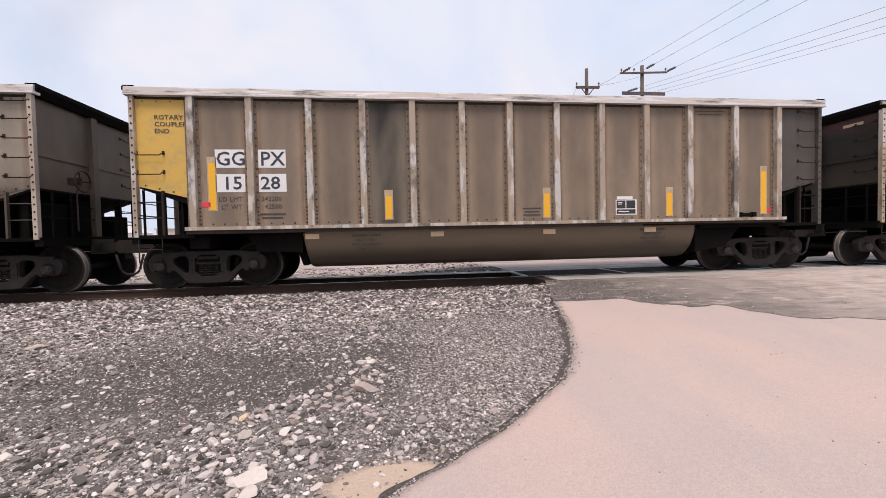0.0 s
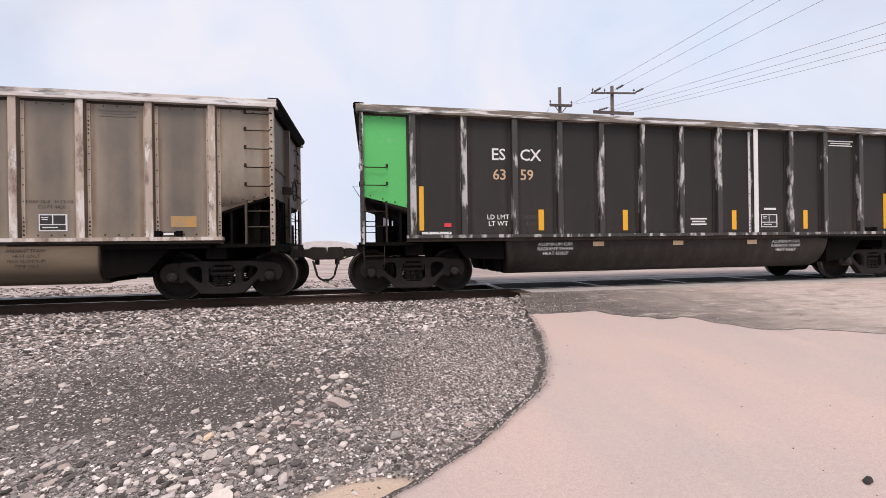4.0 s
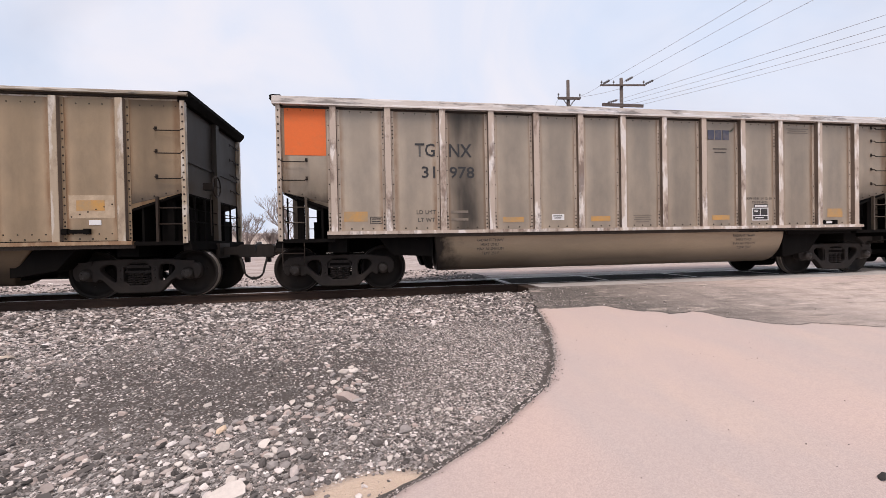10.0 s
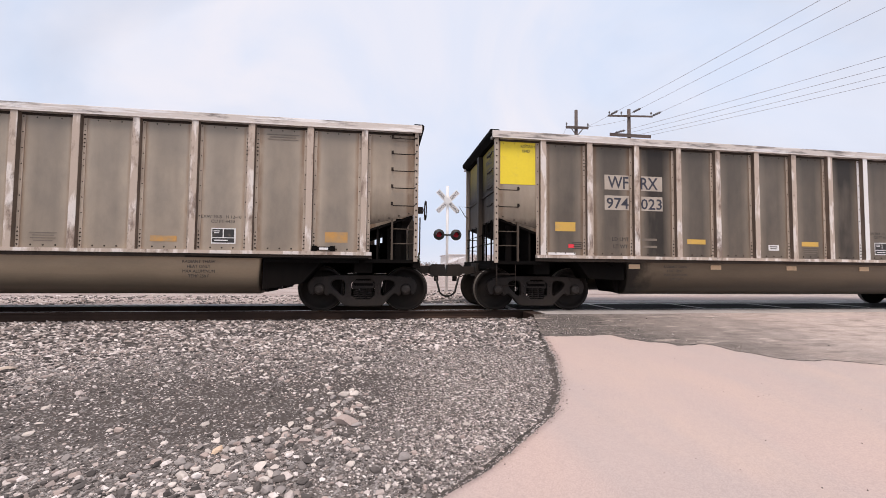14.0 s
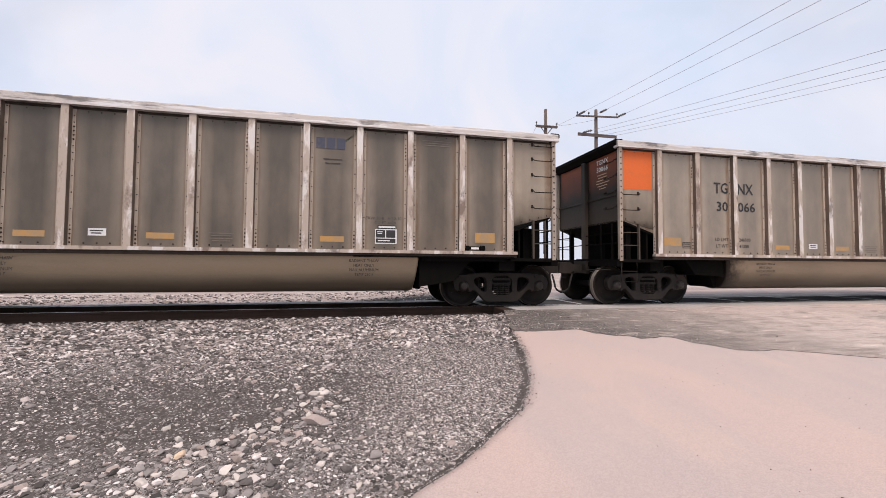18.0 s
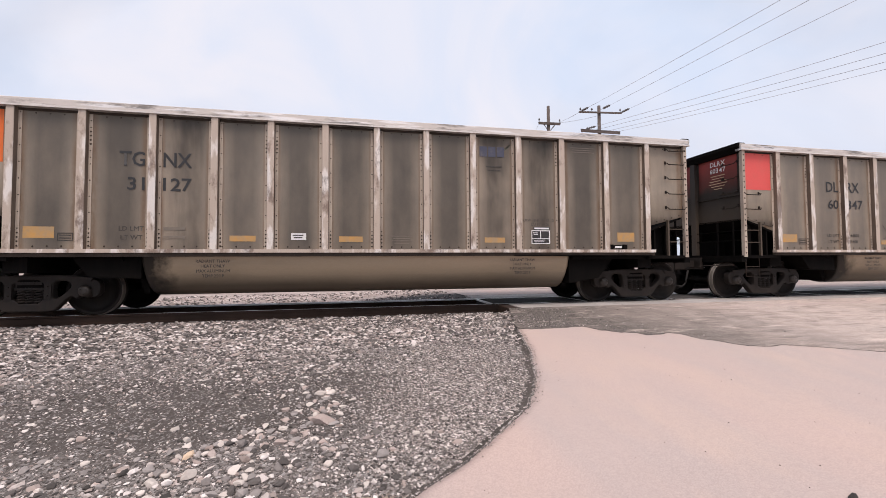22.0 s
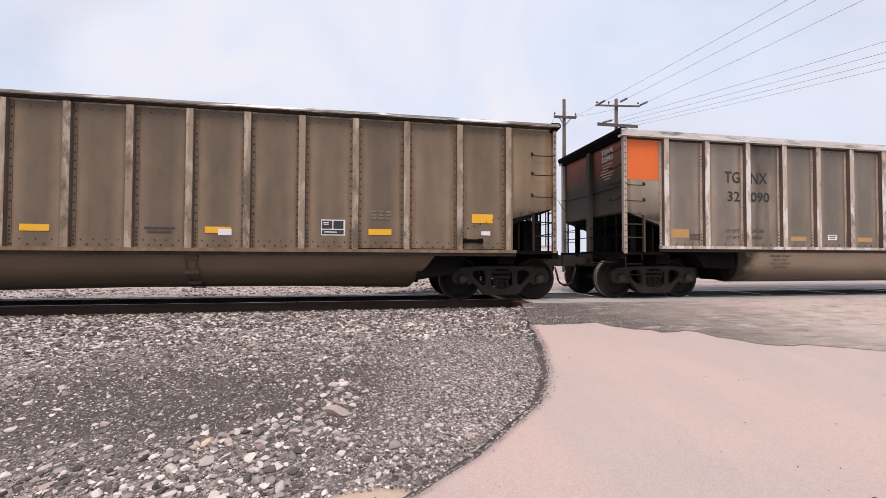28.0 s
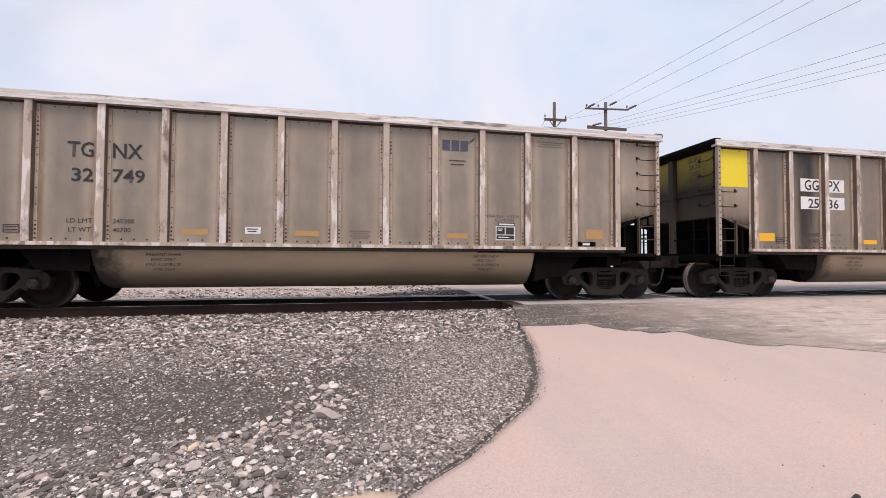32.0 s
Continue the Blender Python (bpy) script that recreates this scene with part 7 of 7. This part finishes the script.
box(bm, -0.16, 0.16, -0.16, 0.16, 0, 0.04)
for px, py in ((-0.12, -0.12), (0.12, -0.12), (-0.12, 0.12), (0.12, 0.12)):
    tube(bm, [(px, py, 0.04), (px, py, 0.09)], 0.02, 6)
tagged(part("steel_post", bm, "galvanised", None, "", (0.63, 19.4, gravel_z(0.63, 19.4) - 0.01)), "grey galvanised steel post beyond the track", "post")


def wire(a, b, sag, r=0.010, dead_end=False):
    bm = bmesh.new()
    a, b = Vector(a), Vector(b)
    line = [a.lerp(b, k / 24) + Vector((0, 0, -4 * sag * (k / 24) * (1 - k / 24))) for k in range(25)]
    tube(bm, line, r, 5)
    ob = tagged(part("power_line", bm, "wire"), "thin grey overhead power line", "wire", "overhead wires")
    if dead_end:
        # the string of discs that ties the line to its arm
        d = (line[1] - line[0]).normalized()
        bm = bmesh.new()
        tube(bm, [line[0] + d * 0.25, line[0] + d * 1.0], 0.035, 6)
        for k in range(4):
            p = line[0] + d * (0.35 + 0.17 * k)
            tube(bm, [p, p + d * 0.05, p + d * 0.09], 0.085, 8, 0, 0.04)
        part("strain_insulator", bm, "insulator", ob, "dark strain insulator")


for (ax, ay, az), (tx, ty, tz) in (((15.0, 25.3, 11.45), (15.6, 17.1, 11.5)), ((16.45, 25.0, 11.6), (16.95, 17.0, 11.5)), ((17.9, 25.0, 11.45), (18.5, 16.8, 11.5)),
                                   ((15.15, 25.1, 10.15), (19.2, 13.8, 9.55)), ((15.95, 25.1, 10.15), (20.2, 14.6, 9.5)), ((16.95, 25.1, 10.15), (21.1, 15.2, 9.5)), ((17.75, 25.1, 10.15), (21.9, 15.8, 9.5))):
    d = Vector((tx - ax, ty - ay, 0))
    k = 46.0 / d.length
    wire((ax, ay, az), (ax + d.x * k, ay + d.y * k, tz + 0.2 if az > 11 else az - 0.2), 0.55 if az > 11 else 0.75, 0.010, az > 11 or ax < 15.5)
wire((14.15, 26.7, 11.15), (15.0, 25.3, 11.45), 0.05)
wire((14.15, 26.8, 11.15), (16.3, 25.1, 11.2), 0.06)
wire((12.7, 26.8, 11.1), (12.9, 35.4, 8.1), 0.5)


def crossing_signal(x, y):
    base = new("crossing_signal")
    base.location = (x, y, -0.3)
    tagged(base, "railroad crossing signal with white crossbuck and red lights", "railway signal")
    bm = bmesh.new()
    tube(bm, [(0, 0, 0), (0, 0, 4.5)], 0.055, 10)
    part("mast", bm, "signal_white", base)
    bm = bmesh.new()
    box(bm, -0.25, 0.25, -0.25, 0.25, 0, 0.25)
    part("mast_base", bm, "signal_black", base)
    for s, words in ((1, ("RAIL", "ROAD")), (-1, ("CROS", "SING"))):
        bm = bmesh.new()
        box(bm, -0.58, 0.58, -0.012, 0.012, -0.10, 0.10)
        bl = part("crossbuck_blade", bm, "signal_white", base, "white crossbuck blade with black letters", (0, -0.08 - 0.03 * (s > 0), 3.86), (0, 45 * s, 0))
        for xx, wd in zip((-0.36, 0.36), words):
            letters(wd, 0.13, xx, -0.065, "letter_black", bl, "middle", -0.016)
    bm = bmesh.new()
    tube(bm, [(-0.42, -0.05, 0), (0.42, -0.05, 0)], 0.035, 8)
    part("light_arm", bm, "signal_black", base, "", (0, 0, 2.54))
    for s in (-1, 1):
        bm = bmesh.new()
        lathe(bm, [(0.02, -0.10), (0.22, -0.095), (0.22, -0.075), (0.11, -0.07), (0.10, 0.12)], 20)
        lamp = part("signal_light", bm, "signal_black", base, "round black signal light with a hood", (s * 0.34, 0, 2.54))
        bm = bmesh.new()
        lathe(bm, [(0.02, -0.125), (0.09, -0.12), (0.105, -0.10)], 16)
        part("lens", bm, "signal_red", lamp)
        bm = bmesh.new()
        for k in range(9):
            a0, a1 = math.pi * k / 9, math.pi * (k + 1) / 9
            v = [bm.verts.new(p) for p in ((0.13 * math.cos(a0), -0.10, 0.13 * math.sin(a0)), (0.13 * math.cos(a1), -0.10, 0.13 * math.sin(a1)), (0.13 * math.cos(a1), -0.36, 0.13 * math.sin(a1) - 0.03), (0.13 * math.cos(a0), -0.36, 0.13 * math.sin(a0) - 0.03))]
            bm.faces.new(v)
        part("hood", bm, "signal_black", lamp)


crossing_signal(2.43, 15.8)


def bare_tree(x, y, hgt, seed, stems=3):
    rng = random.Random(seed)
    base = new("bare_tree")
    base.location = (x, y, -0.35)
    tagged(base, "leafless tree with thin spreading twigs", "tree", "bare trees beyond the track")
    trunk, twigs = bmesh.new(), bmesh.new()

    def grow(p, d, length, r, level):
        pts = [p]
        for _ in range(3):
            d = (d + Vector((rng.uniform(-0.18, 0.18), rng.uniform(-0.18, 0.18), rng.uniform(-0.02, 0.14)))).normalized()
            pts.append(pts[-1] + d * length / 3)
        tube(trunk if level < 2 else twigs, pts, r, 6 if level < 2 else 4, 0, r * 0.6)
        if level >= 4:
            return
        for k in range(4 if level < 3 else 3):
            s = rng.uniform(0.35, 1.0)
            at = pts[min(3, int(s * 3))]
            nd = (d + Vector((rng.uniform(-0.9, 0.9), rng.uniform(-0.9, 0.9), rng.uniform(-0.1, 0.5)))).normalized()
            grow(at, nd, length * rng.uniform(0.5, 0.75), max(0.012, r * 0.5), level + 1)
    for k in range(stems):
        grow(Vector((0.15 * (k - (stems - 1) / 2), 0, 0)), Vector((rng.uniform(-0.35, 0.35), rng.uniform(-0.2, 0.2), 1)).normalized(), hgt * 0.42, 0.11, 0)
    part("trunk", trunk, "bark", base)
    part("crown", twigs, "bark", base)


for k, (x, y, hh) in enumerate(((-9.4, 52, 5.0), (-12.5, 50, 5.0), (-16.5, 42, 8.0), (-13.6, 44, 7.0), (3.4, 46, 3.2), (4.6, 47, 3.0), (14.2, 58, 5.0), (-22, 46, 7.5))):
    bare_tree(x, y, hh, 100 + k)
bare_tree(-8.1, 40, 9.0, 131, 2)


def bare_shrub(x, y, hgt, seed):
    """Many thin stems that fan out from the ground."""
    rng = random.Random(seed)
    base = new("bare_shrub")
    base.location = (x, y, -0.32)
    tagged(base, "leafless pale brown shrub of many thin stems", "shrub", "bare shrubs beyond the track")
    stems, twigs = bmesh.new(), bmesh.new()
    for k in range(16):
        lean = Vector((rng.uniform(-0.75, 0.75), rng.uniform(-0.5, 0.5), 1)).normalized()
        p = Vector((rng.uniform(-0.5, 0.5), rng.uniform(-0.3, 0.3), 0))
        tip = p + lean * hgt * rng.uniform(0.6, 1.0)
        tube(stems, [p, p.lerp(tip, 0.5) + Vector((0, 0, 0.08 * hgt)), tip], 0.03, 4, 0, 0.012)
        for j in range(6):
            q = p.lerp(tip, rng.uniform(0.35, 0.95))
            side = (lean + Vector((rng.uniform(-0.9, 0.9), rng.uniform(-0.7, 0.7), rng.uniform(-0.1, 0.5)))).normalized()
            tube(twigs, [q, q + side * hgt * rng.uniform(0.15, 0.38)], 0.014, 3, 0, 0.008)
    part("stems", stems, "shrub", base)
    part("twigs", twigs, "shrub", base)


shrub_rng = random.Random(77)
for k in range(34):
    a = radians(-12 + 36 * (k + shrub_rng.uniform(-0.4, 0.4)) / 34)
    far = shrub_rng.uniform(52, 72)
    bare_shrub(far * math.sin(a), far * math.cos(a), shrub_rng.uniform(1.3, 2.4), 300 + k)


def conifer(x, y, hgt, seed):
    rng = random.Random(seed)
    base = new("conifer_tree")
    base.location = (x, y, -0.32)
    tagged(base, "dull green conifer tree far beyond the track", "tree")
    bm = bmesh.new()
    tube(bm, [(0, 0, 0), (0, 0, hgt * 0.5), (0, 0, hgt)], 0.14, 7, 0, 0.02)
    part("trunk", bm, "bark", base)
    bm = bmesh.new()
    for k in range(260):
        z = 0.12 + 0.86 * rng.random() ** 0.9
        reach = hgt * 0.30 * (1.03 - z) * rng.uniform(0.55, 1.15)
        a = rng.uniform(0, 6.283)
        p = Vector((0, 0, z * hgt))
        q = p + Vector((reach * math.cos(a), reach * math.sin(a), -0.10 * reach))
        side = Vector((-math.sin(a), math.cos(a), 0)) * reach * 0.30
        mid = p.lerp(q, 0.55)
        v = [bm.verts.new(c) for c in (p, mid - side - Vector((0, 0, 0.08)), q, mid + side - Vector((0, 0, 0.08)), mid + Vector((0, 0, 0.10)))]
        for f in ((0, 1, 4), (1, 2, 4), (2, 3, 4), (3, 0, 4)):
            bm.faces.new([v[i] for i in f])
    part("crown", bm, "needles", base)


conifer(7.4, 90, 4.6, 5)


def building(x, y, w, d, hgt, roof_kind, wall, label, panes=4):
    base = new("building")
    base.location = (x, y, -0.35)
    tagged(base, label, "building", "low buildings beyond the track")
    bm = bmesh.new()
    box(bm, -w / 2, w / 2, 0, d, 0, hgt)
    part("wall", bm, wall, base)
    bm = bmesh.new()
    rise = w * 0.12 if roof_kind == "arch" else w * 0.22 if roof_kind == "gable" else 0.25
    pts = [(-w / 2 - 0.2, hgt)]
    if roof_kind == "arch":
        pts += [(w / 2 * math.cos(math.pi * (1 - k / 12)), hgt + rise * math.sin(math.pi * k / 12)) for k in range(1, 12)]
    elif roof_kind == "gable":
        pts += [(0, hgt + rise)]
    else:
        pts += [(-w / 2 - 0.2, hgt + rise), (w / 2 + 0.2, hgt + rise)]
    pts += [(w / 2 + 0.2, hgt)]
    prism(bm, [(a, z + 0.01) for a, z in pts], -0.3, d + 0.3)
    part("roof", bm, "roof", base)
    for k in range(panes):
        xx = -w / 2 + w * (k + 0.5) / panes
        bm = bmesh.new()
        box(bm, xx - 0.55, xx + 0.55, -0.06, 0.0, hgt * 0.35, hgt * 0.35 + 1.1)
        win = part("window", bm, "signal_white", base)
        bm = bmesh.new()
        box(bm, xx - 0.48, xx + 0.48, -0.075, -0.062, hgt * 0.35 + 0.08, hgt * 0.35 + 1.02)
        part("pane", bm, "pane", win)


building(-6.6, 60, 9, 16, 1.6, "arch", "wall_pale", "long pale building with an arched grey roof", 4)
building(12.2, 60, 5.0, 9, 1.9, "gable", "wall_pale", "small white building with a gabled roof", 2)
building(-30, 75, 22, 14, 3.6, "flat", "wall_tan", "low tan flat-roofed building", 6)
building(30, 95, 30, 14, 4.2, "flat", "wall_pale", "low pale flat-roofed building far away", 8)
building(-62, 80, 20, 14, 3.4, "gable", "wall_pale", "pale building with a gabled roof", 5)


# ---- what moves ----
def travelled(t):
    ts = [a for a, _ in TRAVEL]
    return float(np.interp(t, ts, [b for _, b in TRAVEL]))


def motions():
    for i, car in enumerate(train):
        walk(car, [(t, pose(s + PITCH * (i - 1), TRACK, 0)) for t, s in TRAVEL])
    # all wheels turn alike: key one at each end of a truck, the others take the same keys
    sets = [o for car in train for tr in car.children if tr.name.startswith("truck") for o in tr.children if o.name.startswith("wheelset")]
    rows_of = {}
    for o in sets:
        key = o.location.x > 0
        if key not in rows_of:
            x = o.location.x
            walk(o, [(k / FPS, pose(x, 0, R_WHEEL, 0, math.degrees((travelled(k / FPS) - TRAVEL[0][1]) / R_WHEEL) % 360, 0)) for k in range(0, 32 * FPS + 1)])
            rows_of[key] = o
        else:
            src = rows_of[key].animation_data
            o.rotation_mode = "QUATERNION"
            keys = o.animation_data_create()
            keys.action = src.action
            keys.action_slot = src.action_slot


motions()
